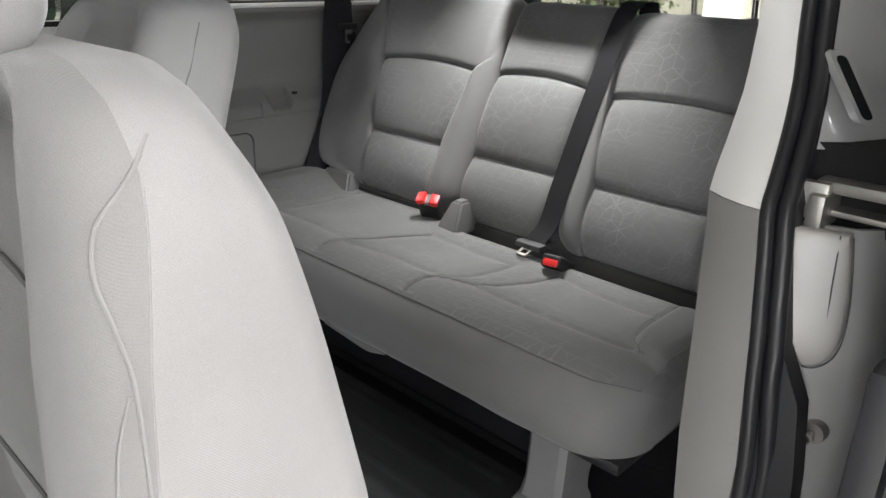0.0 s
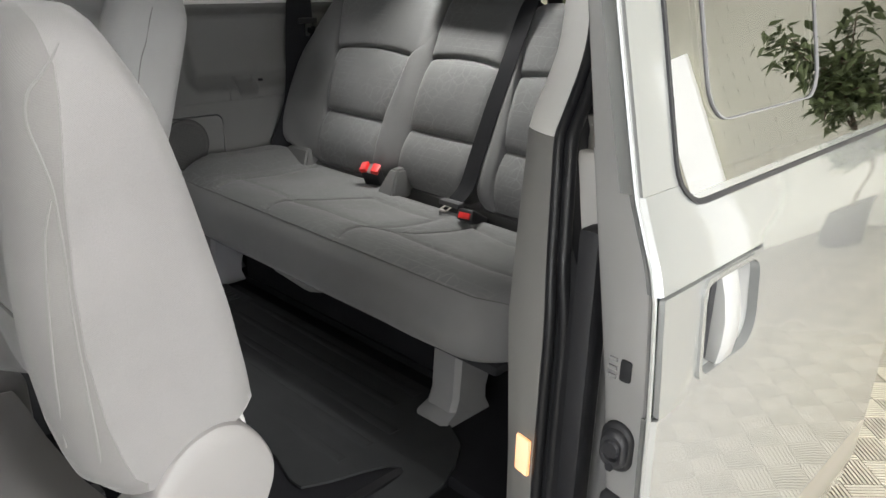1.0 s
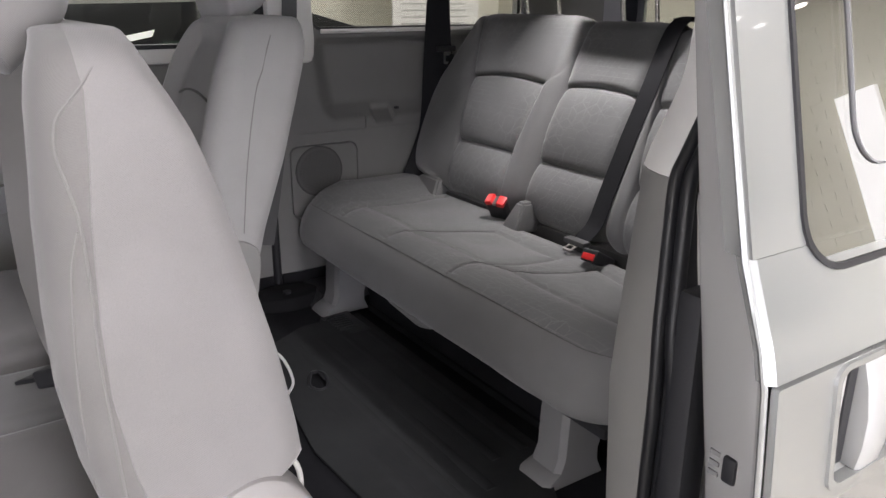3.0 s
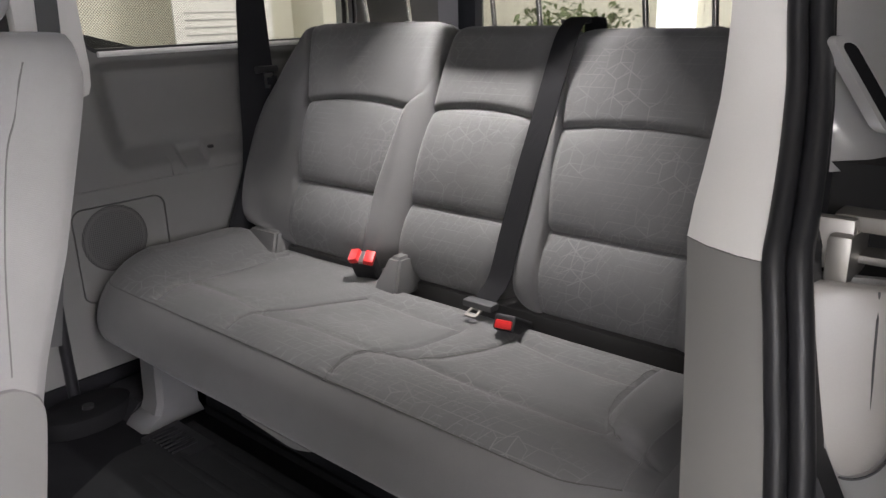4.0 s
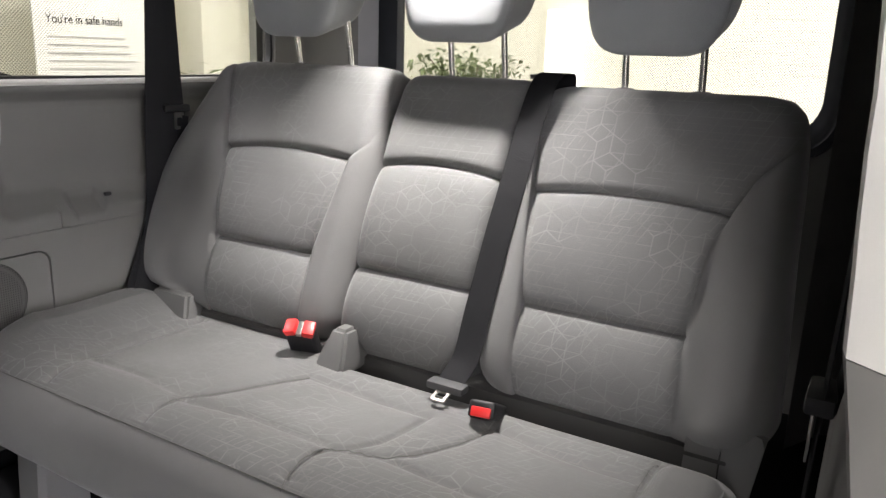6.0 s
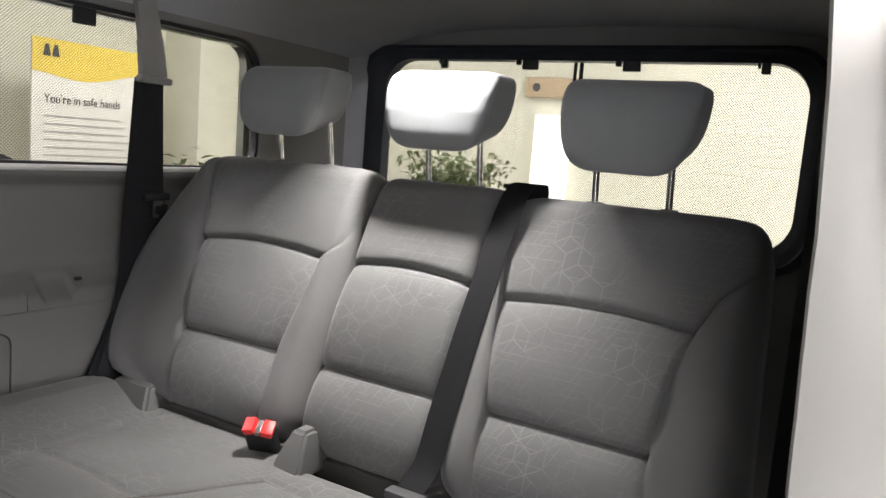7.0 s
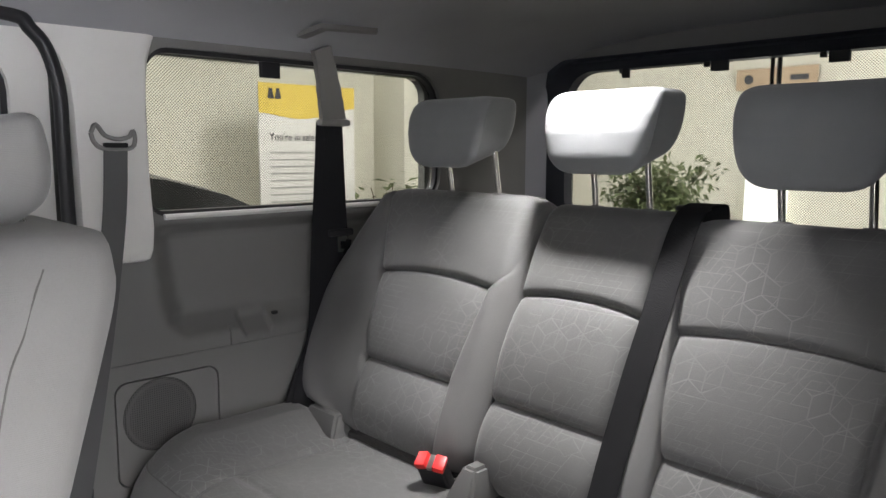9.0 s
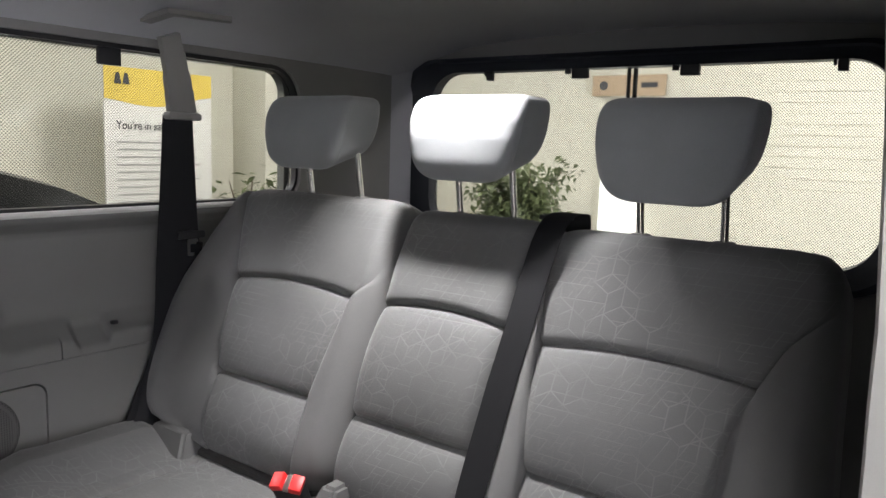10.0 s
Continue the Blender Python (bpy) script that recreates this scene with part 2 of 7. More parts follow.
film_side = screened_glass("screened_glass_side", "yz")
film_rear = screened_glass("screened_glass_rear", "xz")
clear_glass = glass("clear_glass", (0.92, 0.94, 0.92), 1.45)
car_glass = material("car_glass", (0.06, 0.085, 0.07), 0.06, spec=0.8)
tinted_glass = glass("tinted_glass", (0.16, 0.16, 0.155), 1.6)


def glowing(name, colour, strength):
    m = material(name, (0.8, 0.8, 0.8), 0.5)
    p = m.node_tree.nodes["Principled BSDF"]
    p.inputs["Emission Color"].default_value = (*colour, 1)
    p.inputs["Emission Strength"].default_value = strength
    return m


amber = glowing("amber_lens", (1.0, 0.40, 0.05), 1.25)
lamp_white = glowing("lamp_panel", (1.0, 0.96, 0.88), 9.0)
lit_panel = glowing("lit_panel", (1.0, 0.98, 0.93), 1.5)
car_glint = glowing("car_glint", (1.0, 0.97, 0.88), 1.0)
dome_lens = glowing("dome_lens", (1.0, 0.96, 0.9), 3.0)
wall_paint = grained("wall_paint", (0.74, 0.72, 0.62), 0.85, 160, 0.001, 1.2, 0.04, 0.3, 0.2)
ceiling_paint = grained("ceiling_paint", (0.72, 0.71, 0.66), 0.9, 120, 0.001, 1.2, 0.04, 0.3, 0.2)
leaf_mat = grained("leaf", (0.135, 0.165, 0.075), 0.45, 60, 0.0005, 9, 0.4)
bark = grained("bark", (0.16, 0.12, 0.085), 0.9, 120, 0.003, 10, 0.25, 0.8)
pot_mat = grained("pot_glaze", (0.10, 0.10, 0.10), 0.35, 300, 0.0005, 6, 0.1)
soil = grained("soil", (0.05, 0.035, 0.025), 0.95, 90, 0.006, 10, 0.3, 0.9)
sign_white = grained("sign_white", (0.78, 0.77, 0.73), 0.6, 400, 0.0003, 3, 0.03)
sign_yellow = grained("sign_yellow", (0.80, 0.60, 0.12), 0.55, 400, 0.0003, 3, 0.04)
sign_ink = material("sign_ink", (0.06, 0.06, 0.065), 0.6)
sign_pale = material("sign_pale_ink", (0.45, 0.45, 0.43), 0.6)
sign_tan = grained("sign_tan", (0.50, 0.38, 0.26), 0.6, 300, 0.0003, 4, 0.08)


def rib_tile(name, pattern, tone=1.0):
    base = (0.50 * tone, 0.46 * tone, 0.38 * tone)
    m = material(name, base, 0.5)
    if not pattern:
        tint(m, math_node(m, "MULTIPLY", ramp(m, noise_out(m, 3, 4), 0.3, 0.7, 0.88, 1.1), ramp(m, noise_out(m, 300, 2), 0.3, 0.7, 0.93, 1.07)), base)
        return m
    co = coords(m)
    sep = m.node_tree.nodes.new("ShaderNodeSeparateXYZ")
    link(m, co, sep.inputs[0])
    r2 = math.sqrt(0.5)
    u = math_node(m, "MULTIPLY", math_node(m, "ADD", sep.outputs[0], sep.outputs[1]), r2 / TILE)
    v = math_node(m, "MULTIPLY", math_node(m, "SUBTRACT", sep.outputs[1], sep.outputs[0]), r2 / TILE)
    odd = math_node(m, "FLOORED_MODULO", math_node(m, "ADD", math_node(m, "FLOOR", u), math_node(m, "FLOOR", v)), 2.0)
    pick = m.node_tree.nodes.new("ShaderNodeMix")
    link(m, odd, pick.inputs[0])
    link(m, u, pick.inputs[2])
    link(m, v, pick.inputs[3])
    wave = math_node(m, "FLOORED_MODULO", math_node(m, "MULTIPLY", pick.outputs[0], 9.0), 1.0)
    rib = math_node(m, "LESS_THAN", math_node(m, "ABSOLUTE", math_node(m, "SUBTRACT", wave, 0.5)), 0.3)
    # odd squares darker: the turned ribs' sheen put into the colour
    shade = math_node(m, "MULTIPLY", math_node(m, "MULTIPLY", ramp(m, rib, 0, 1, 0.22, 1.0), ramp(m, odd, 0, 1, 1.0, 0.82)), ramp(m, noise_out(m, 3, 4), 0.3, 0.7, 0.88, 1.1))
    tint(m, shade, base)
    bump(m, rib, 0.6, 0.006)
    return m


TILE = 0.136
tile_far = rib_tile("ribbed_floor", True)
# second copy darker, for the sheen of ribs turned the other way
tile_near = [rib_tile("ribbed_floor_bar", False), rib_tile("ribbed_floor_bar_off_sheen", False, 0.88)]


# ---------------------------------------------------------------- mesh helpers
def part(name, bm, mat, parent=None, label="", smooth=True):
    me = bpy.data.meshes.new(name)
    bmesh.ops.recalc_face_normals(bm, faces=bm.faces)
    for f in bm.faces:
        f.smooth = smooth
    bm.to_mesh(me)
    bm.free()
    for one in (mat if isinstance(mat, (list, tuple)) else [mat]):
        me.materials.append(one)
    if smooth:
        me.set_sharp_from_angle(angle=radians(38))
    ob = new(name, me)
    if parent is not None:
        ob.parent = parent
    if label:
        tagged(ob, label)
    return ob


def thing(name, label, category, group="", kind="", at=(0, 0, 0)):
    ob = new(name)
    ob.location = at
    ob.empty_display_size = 0.1
    return tagged(ob, label, category, group, kind)


def box(bm, lo, hi, bevel=0.0, seg=2, turn=None):
    made = bmesh.ops.create_cube(bm, size=1.0)["verts"]
    size = [b - a for a, b in zip(lo, hi)]
    mid = [(a + b) / 2 for a, b in zip(lo, hi)]
    for v in made:
        v.co = Vector((v.co.x * size[0], v.co.y * size[1], v.co.z * size[2]))
    if bevel > 0:
        edges = list({e for v in made for e in v.link_edges})
        got = bmesh.ops.bevel(bm, geom=edges, offset=bevel, segments=seg, profile=0.6, affect="EDGES")
        made = list({v for f in got["faces"] for v in f.verts} | {v for v in made if v.is_valid})
    m = Matrix.Translation(mid) @ (turn.to_4x4() if turn is not None else Matrix())
    for v in made:
        v.co = m @ v.co
    return made


def tube(bm, pts, r, n=10, caps=True, flat=1.0):
    """A round bar along points; r may be a list."""
    pts = [Vector(p) for p in pts]
    rings = []
    up = None
    for i, p in enumerate(pts):
        d = (pts[min(i + 1, len(pts) - 1)] - pts[max(i - 1, 0)]).normalized()
        if up is None:
            up = d.orthogonal().normalized()
        up = (up - d * up.dot(d)).normalized()
        side = d.cross(up)
        rr = r[i] if isinstance(r, (list, tuple)) else r
        rings.append([bm.verts.new(p + (up * math.cos(2 * math.pi * k / n) + side * math.sin(2 * math.pi * k / n) * flat) * rr) for k in range(n)])
    for a, b in zip(rings, rings[1:]):
        for k in range(n):
            bm.faces.new((a[k], a[(k + 1) % n], b[(k + 1) % n], b[k]))
    if caps:
        bm.faces.new(rings[0][::-1])
        bm.faces.new(rings[-1])
    return rings


def loft(bm, rings, closed=True, caps=True):
    vs = [[bm.verts.new(p) for p in ring] for ring in rings]
    n = len(vs[0])
    for a, b in zip(vs, vs[1:]):
        for k in range(n if closed else n - 1):
            bm.faces.new((a[k], a[(k + 1) % n], b[(k + 1) % n], b[k]))
    if caps and closed:
        bm.faces.new(vs[0][::-1])
        bm.faces.new(vs[-1])
    return vs


def strip(bm, pts, width, thick, across):
    """A band of the given width and thickness along points; across(i) gives its cross direction."""
    pts = [Vector(p) for p in pts]
    rings = []
    for i, p in enumerate(pts):
        d = (pts[min(i + 1, len(pts) - 1)] - pts[max(i - 1, 0)]).normalized()
        a = Vector(across(i) if callable(across) else across).normalized()
        a = (a - d * a.dot(d)).normalized()
        nrm = d.cross(a)
        w = width(i) if callable(width) else width
        rings.append([p + a * w / 2 + nrm * thick / 2, p - a * w / 2 + nrm * thick / 2, p - a * w / 2 - nrm * thick / 2, p + a * w / 2 - nrm * thick / 2])
    loft(bm, rings)


def smooth_line(pts, steps=8):
    """A Catmull-Rom line through points."""
    pts = [Vector(p) for p in pts]
    q = [pts[0] * 2 - pts[1]] + pts + [pts[-1] * 2 - pts[-2]]
    out = []
    for i in range(1, len(q) - 2):
        for k in range(steps):
            t = k / steps
            a, b, c, d = q[i - 1:i + 3]
            out.append(0.5 * ((2 * b) + (c - a) * t + (2 * a - 5 * b + 4 * c - d) * t * t + (3 * b - a - 3 * c + d) * t ** 3))
    out.append(pts[-1])
    return out


def rounded_rect(a0, a1, b0, b1, r, n=6):
    """Corner-rounded rectangle in two dimensions; r one radius or four (lower left, lower right, upper right, upper left)."""
    rs = r if isinstance(r, (list, tuple)) else [r] * 4
    out = []
    for (ca, cb, start), rr in zip(((a0, b0, 180), (a1, b0, 270), (a1, b1, 0), (a0, b1, 90)), rs):
        ma = ca + rr if ca == a0 else ca - rr
        mb = cb + rr if cb == b0 else cb - rr
        for k in range(n + 1):
            t = radians(start + 90 * k / n)
            out.append((ma + rr * math.cos(t), mb + rr * math.sin(t)))
    return out


def sheet(bm, outer, holes, place, thick):
    """A flat panel with holes; place(a, b, d) gives the point at depth d."""
    loops = []
    edges = []
    for ring in [outer, *holes]:
        vs = [bm.verts.new((a, b, 0)) for a, b in ring]
        loops.append(vs)
        edges += [bm.edges.new((vs[i], vs[(i + 1) % len(vs)])) for i in range(len(vs))]
    bmesh.ops.triangle_fill(bm, edges=edges, use_beauty=True, use_dissolve=False)
    front = [f for f in bm.faces if all(any(v is w for loop in loops for w in loop) for v in f.verts)] if False else list({f for e in edges for f in e.link_faces})
    todo = list(front)
    seen = set(front)
    while todo:
        f = todo.pop()
        for e in f.edges:
            for g in e.link_faces:
                if g not in seen:
                    seen.add(g)
                    todo.append(g)
    back = {}
    flat = [v for v in {v for f in seen for v in f.verts}]
    for v in flat:
        back[v] = bm.verts.new(place(v.co.x, v.co.y, thick))
    for f in list(seen):
        bm.faces.new([back[v] for v in reversed(f.verts)])
    for ring in loops:
        for i in range(len(ring)):
            a, b = ring[i], ring[(i + 1) % len(ring)]
            bm.faces.new((a, b, back[b], back[a]))
    for v in flat:
        v.co = Vector(place(v.co.x, v.co.y, 0.0))


def ring_frame(bm, outer, inner, place, d0, d1):
    """A frame between two outlines of equally many points, from depth d0 to d1."""
    n = len(outer)
    rings = []
    for k in range(n):
        o, i = outer[k], inner[k]
        rings.append([bm.verts.new(place(*o, d0)), bm.verts.new(place(*i, d0)), bm.verts.new(place(*i, d1)), bm.verts.new(place(*o, d1))])
    for k in range(n):
        a, b = rings[k], rings[(k + 1) % n]
        for j in range(4):
            bm.faces.new((a[j], b[j], b[(j + 1) % 4], a[(j + 1) % 4]))


def thicken(bm, push):
    """Gives an open surface a back face, moved by push."""
    push = Vector(push)
    faces, border = bm.faces[:], [e for e in bm.edges if len(e.link_faces) == 1]
    back = {v: bm.verts.new(v.co + push) for v in bm.verts[:]}
    for f in faces:
        bm.faces.new([back[v] for v in reversed(f.verts)])
    for e in border:
        p, q = e.verts
        bm.faces.new((p, q, back[q], back[p]))


def interp(z, table):
    return float(np.interp(z, [t[0] for t in table], [t[1] for t in table]))

# ---------------------------------------------------------------- the showroom
SHOW = thing("showroom", "pale painted showroom hall round the parked van", "room", kind="structure")


def room():
    bm = bmesh.new()
    box(bm, (-5.4, 6.6, 0), (6.4, 6.8, CEILING))
    part("wall_north", bm, wall_paint, SHOW)
    # painted bricks in courses on the wall behind the van
    course, length = 0.075, 0.225
    north = bpy.data.objects["wall_north"]
    rng = random.Random(11)
    kinds = []
    for k in range(6):
        b2 = bmesh.new()
        box(b2, (0, -0.003 - 0.0005 * k, 0), (length - 0.005, 0.0, course - 0.005), 0.002, 1)
        me = bpy.data.meshes.new("brick")
        b2.to_mesh(me)
        b2.free()
        me.materials.append(wall_paint)
        kinds.append(me)
    rest = bmesh.new()
    for r in range(41):
        for c in range(44):
            x, z = -4.9 + c * length + (length / 2 if r % 2 else 0), 0.01 + r * course
            if -1.65 < x < 1.1 and 1.40 < z < 2.5:
                ob = new("brick", kinds[rng.randrange(6)])
                ob.parent = north
                ob.location = (x, 6.598, z)
            else:
                d = 6.595 - 0.0005 * rng.randrange(6)
                q = [rest.verts.new((xx, yy, zz)) for yy in (d, 6.599) for xx, zz in ((x, z), (x + length - 0.005, z), (x + length - 0.005, z + course - 0.005), (x, z + course - 0.005))]
                rest.faces.new(q[3::-1])
                for e in range(4):
                    rest.faces.new((q[e], q[(e + 1) % 4], q[4 + (e + 1) % 4], q[4 + e]))
    tagged(part("bricks", rest, wall_paint, north, smooth=False), kind="stuff")
    for name, lo, hi in (("wall_west", (-5.6, -6.2, 0), (-5.4, 6.8, CEILING)), ("wall_east", (6.4, -6.2, 0), (6.6, 6.8, CEILING)), ("wall_south", (-5.4, -6.4, 0), (6.4, -6.2, CEILING))):
        bm = bmesh.new()
        box(bm, lo, hi)
        part(name, bm, wall_paint, SHOW)
    bm = bmesh.new()
    box(bm, (-5.4, -6.2, CEILING), (6.4, 6.6, CEILING + 0.15))
    part("ceiling", bm, ceiling_paint, SHOW)
    bm = bmesh.new()
    box(bm, (-5.4, -6.2, -0.1), (6.4, 6.6, 0.0))
    part("floor", bm, tile_far, SHOW, "cream ribbed interlocking floor tiles")
    for y in (-2.0, 2.2, 5.2):
        bm = bmesh.new()
        box(bm, (-5.4, y, CEILING - 0.16), (6.4, y + 0.14, CEILING - 0.002), 0.01)
        tagged(part("ceiling_beam", bm, ceiling_paint, SHOW), kind="structure")
    # tall column and wall pier seen in the paint
    bm = bmesh.new()
    box(bm, (-5.4, 5.3, 0), (-4.95, 5.75, CEILING), 0.02)
    part("pier", bm, wall_paint, SHOW)


room()


# fixture for each added ceiling lamp; none of them is seen
def added_ceiling_panel(at):
    t = thing("added_ceiling_panel", "added white ceiling light panel, unseen, switched on", "ceiling light", "ceiling lights", at=(at[0], at[1], CEILING))
    bm = bmesh.new()
    ring_frame(bm, rounded_rect(-0.62, 0.62, -0.32, 0.32, 0.02), rounded_rect(-0.58, 0.58, -0.28, 0.28, 0.02), lambda a, b, d: (a, b, d), -0.05, -0.003)
    part("frame", bm, sign_white, t)
    bm = bmesh.new()
    box(bm, (-0.58, -0.28, -0.035), (0.58, 0.28, -0.004), 0.003)
    part("diffuser", bm, lamp_white, t)


for lx, ly, watts in LAMPS:
    added_ceiling_panel((lx, ly))


def spot_light(at):
    t = thing("spot_light", "small white ceiling spot light, switched on", "spot light", "spot lights", at=at)
    bm = bmesh.new()
    tube(bm, [(0, 0, 0), (0, 0, -0.10)], 0.012)
    part("stem", bm, sign_white, t)
    bm = bmesh.new()
    tube(bm, [(0, 0, -0.09), (0, 0, -0.12), (0, 0, -0.24)], [0.03, 0.055, 0.06], 16)
    head = part("housing", bm, sign_white, t)
    bm = bmesh.new()
    tube(bm, [(0, 0, -0.236), (0, 0, -0.246)], 0.05, 16)
    part("lens", bm, lamp_white, head)


for sx, sy in ((-4.9, 3.15), (3.35, 6.15), (3.75, 6.2), (3.62, 5.7), (4.0, 5.8)):
    spot_light((sx, sy, CEILING))


def lit_doorway(name, lo, hi, label):
    bm = bmesh.new()
    box(bm, lo, hi, 0.01)
    return tagged(part(name, bm, lit_panel), label, "light panel")


lit_doorway("lit_panel", (-2.33, 6.50, 0.1), (-2.02, 6.56, 1.95), "bright upright lit panel standing before the wall")
lit_doorway("lit_panel", (3.17, 6.50, 0.02), (3.50, 6.56, 2.23), "tall bright white opening in the wall")


def banner():
    t = thing("banner", "white upright banner with a yellow band and rows of dark text", "banner")
    x = -4.9
    bm = bmesh.new()
    box(bm, (x - 0.02, 3.80, 0.05), (x, 4.70, 2.14), 0.004)
    board = part("board", bm, sign_white, t)
    # yellow head with a curved lower edge
    bm = bmesh.new()
    top = [(3.80 + 0.9 * k / 20, 2.14) for k in range(21)]
    low = [(3.80 + 0.9 * k / 20, 1.885 + 0.035 * math.sin(k / 20 * 5.5 + 2.2) + 0.05 * k / 20) for k in range(21)]
    sheet(bm, low + top[::-1], [], lambda a, b, d: (x + 0.004 - d, a, b), 0.003)
    part("yellow_band", bm, sign_yellow, t)
    for k in range(2):
        bm = bmesh.new()
        y0 = 3.875 + k * 0.065
        sheet(bm, [(y0, 2.02), (y0 + 0.056, 2.02), (y0 + 0.040, 2.10), (y0 + 0.016, 2.10)], [], lambda a, b, d: (x + 0.009 - d, a, b), 0.004)
        part("emblem_shape", bm, sign_ink, t)
    text = "You're in safe hands"
    spans = []
    for k in range(len(text)):
        cu = bpy.data.curves.new("letter", "FONT")
        cu.body, cu.size, cu.extrude = text[:k + 1], 0.088, 0.001
        ob = new("letter", cu)
        me = bpy.data.meshes.new_from_object(ob.evaluated_get(bpy.context.evaluated_depsgraph_get()))
        bpy.data.objects.remove(ob)
        spans.append(max(v.co.x for v in me.vertices))
        if text[k] == " ":
            continue
        cu = bpy.data.curves.new("letter", "FONT")
        cu.body, cu.size, cu.extrude = text[k], 0.088, 0.001
        ob = new("letter", cu)
        me = bpy.data.meshes.new_from_object(ob.evaluated_get(bpy.context.evaluated_depsgraph_get()))
        bpy.data.objects.remove(ob)
        me.materials.clear()
        me.materials.append(sign_ink)
        letter = new("letter", me)
        letter.parent = board
        shift = spans[-1] - max(v.co.x for v in me.vertices)
        letter.matrix_local = Matrix.Translation((x + 0.005, 3.885 + shift * 0.85, 1.70)) @ Euler((radians(90), 0, radians(90))).to_matrix().to_4x4() @ Matrix.Diagonal((0.85, 1, 1, 1))
    random.seed(5)
    for k in range(14):
        bm = bmesh.new()
        z = 1.60 - k * 0.055
        box(bm, (x + 0.002, 3.885, z), (x + 0.005, 3.885 + random.uniform(0.45, 0.72), z + 0.014))
        part("text_line", bm, sign_pale, t)
    bm = bmesh.new()
    box(bm, (x - 0.16, 3.78, 0.0), (x + 0.12, 4.72, 0.05), 0.012)
    part("foot", bm, steel, t)


banner()


def wall_sign():
    t = thing("wall_sign", "tan rectangular sign with a round mark on the pale wall", "sign")
    bm = bmesh.new()
    box(bm, (-2.46, 6.54, 2.09), (-1.86, 6.565, 2.25), 0.004)
    part("board", bm, sign_tan, t)
    bm = bmesh.new()
    tube(bm, [(-2.36, 6.542, 2.17), (-2.36, 6.535, 2.17)], 0.035, 20)
    part("round_mark", bm, sign_ink, t)
    bm = bmesh.new()
    box(bm, (-2.05, 6.536, 2.15), (-1.92, 6.542, 2.19))
    part("text_line", bm, sign_ink, t)


wall_sign()


def indoor_tree(at, crown_z, crown_r, crown_h, leaves, leaf, seed, label):
    rng = random.Random(seed)
    t = thing("potted_tree", label, "plant", at=at)
    bm = bmesh.new()
    loft(bm, [[(r * math.cos(2 * math.pi * k / 24), r * math.sin(2 * math.pi * k / 24), z) for k in range(24)] for r, z in ((0.13, 0), (0.15, 0.02), (0.19, 0.36), (0.2, 0.40), (0.185, 0.40), (0.18, 0.36))])
    pot = part("pot", bm, pot_mat, t)
    bm = bmesh.new()
    bmesh.ops.create_circle(bm, cap_ends=True, radius=0.178, segments=20, matrix=Matrix.Translation((0, 0, 0.365)))
    part("soil", bm, soil, pot)
    bm = bmesh.new()
    base = crown_z - crown_h * 0.75
    trunk = smooth_line([(0, 0, 0.34), (0.02, 0.01, base * 0.5), (-0.015, 0.02, base), (0.01, 0, crown_z)], 6)
    tube(bm, trunk, [0.024 - 0.014 * i / len(trunk) for i in range(len(trunk))], 8)
    tips = []
    for k in range(22):
        start = trunk[int(len(trunk) * rng.uniform(0.55, 0.98))]
        ang, el = rng.uniform(0, 6.28), rng.uniform(-0.5, 1.2)
        reach = crown_r * rng.uniform(0.55, 1.0)
        end = Vector((start.x + reach * math.cos(ang) * math.cos(el), start.y + reach * math.sin(ang) * math.cos(el), crown_z + crown_h * rng.uniform(-0.85, 0.9)))
        mid = (start + end) / 2 + Vector((0, 0, 0.05))
        tube(bm, smooth_line([start, mid, end], 4), [0.009 - 0.0006 * i for i in range(9)], 5)
        tips += [start.lerp(end, f) for f in (0.4, 0.6, 0.8, 1.0)]
    part("trunk", bm, bark, t)
    verts, faces = [], []
    for k in range(leaves):
        c = rng.choice(tips) + Vector((rng.gauss(0, 0.06), rng.gauss(0, 0.06), rng.gauss(0, 0.05)))
        m = Matrix.Translation(c) @ Euler((rng.uniform(-1.1, 0.6), rng.uniform(-0.6, 0.6), rng.uniform(0, 6.28))).to_matrix().to_4x4()
        s = leaf * rng.uniform(0.7, 1.25)
        pts = [(0, 0, 0), (0.22 * s, 0.35 * s, 0.04 * s), (0, 1.0 * s, -0.12 * s), (-0.22 * s, 0.35 * s, 0.04 * s), (0, 0.4 * s, -0.03 * s)]
        n = len(verts)
        verts += [tuple(m @ Vector(p)) for p in pts]
        faces += [(n, n + 1, n + 4), (n + 1, n + 2, n + 4), (n + 2, n + 3, n + 4), (n + 3, n, n + 4)]
    me = bpy.data.meshes.new("crown")
    me.from_pydata(verts, [], faces)
    me.materials.append(leaf_mat)
    crown = new("crown", me)
    crown.parent = t
    tagged(crown, kind="stuff")


indoor_tree((-2.62, 5.75, 0), 1.22, 0.38, 0.40, 5200, 0.072, 3, "bushy green potted plant standing before the pale wall")
indoor_tree((1.92, 6.0, 0), 1.70, 0.34, 0.42, 900, 0.12, 6, "slim green potted fig tree before the pale wall")
indoor_tree((4.45, 5.95, 0), 1.92, 0.46, 0.42, 1500, 0.13, 4, "tall green potted fig tree on the ribbed floor")
indoor_tree((-4.75, 4.9, 0), 1.05, 0.30, 0.35, 500, 0.11, 8, "small green potted plant beside a banner")


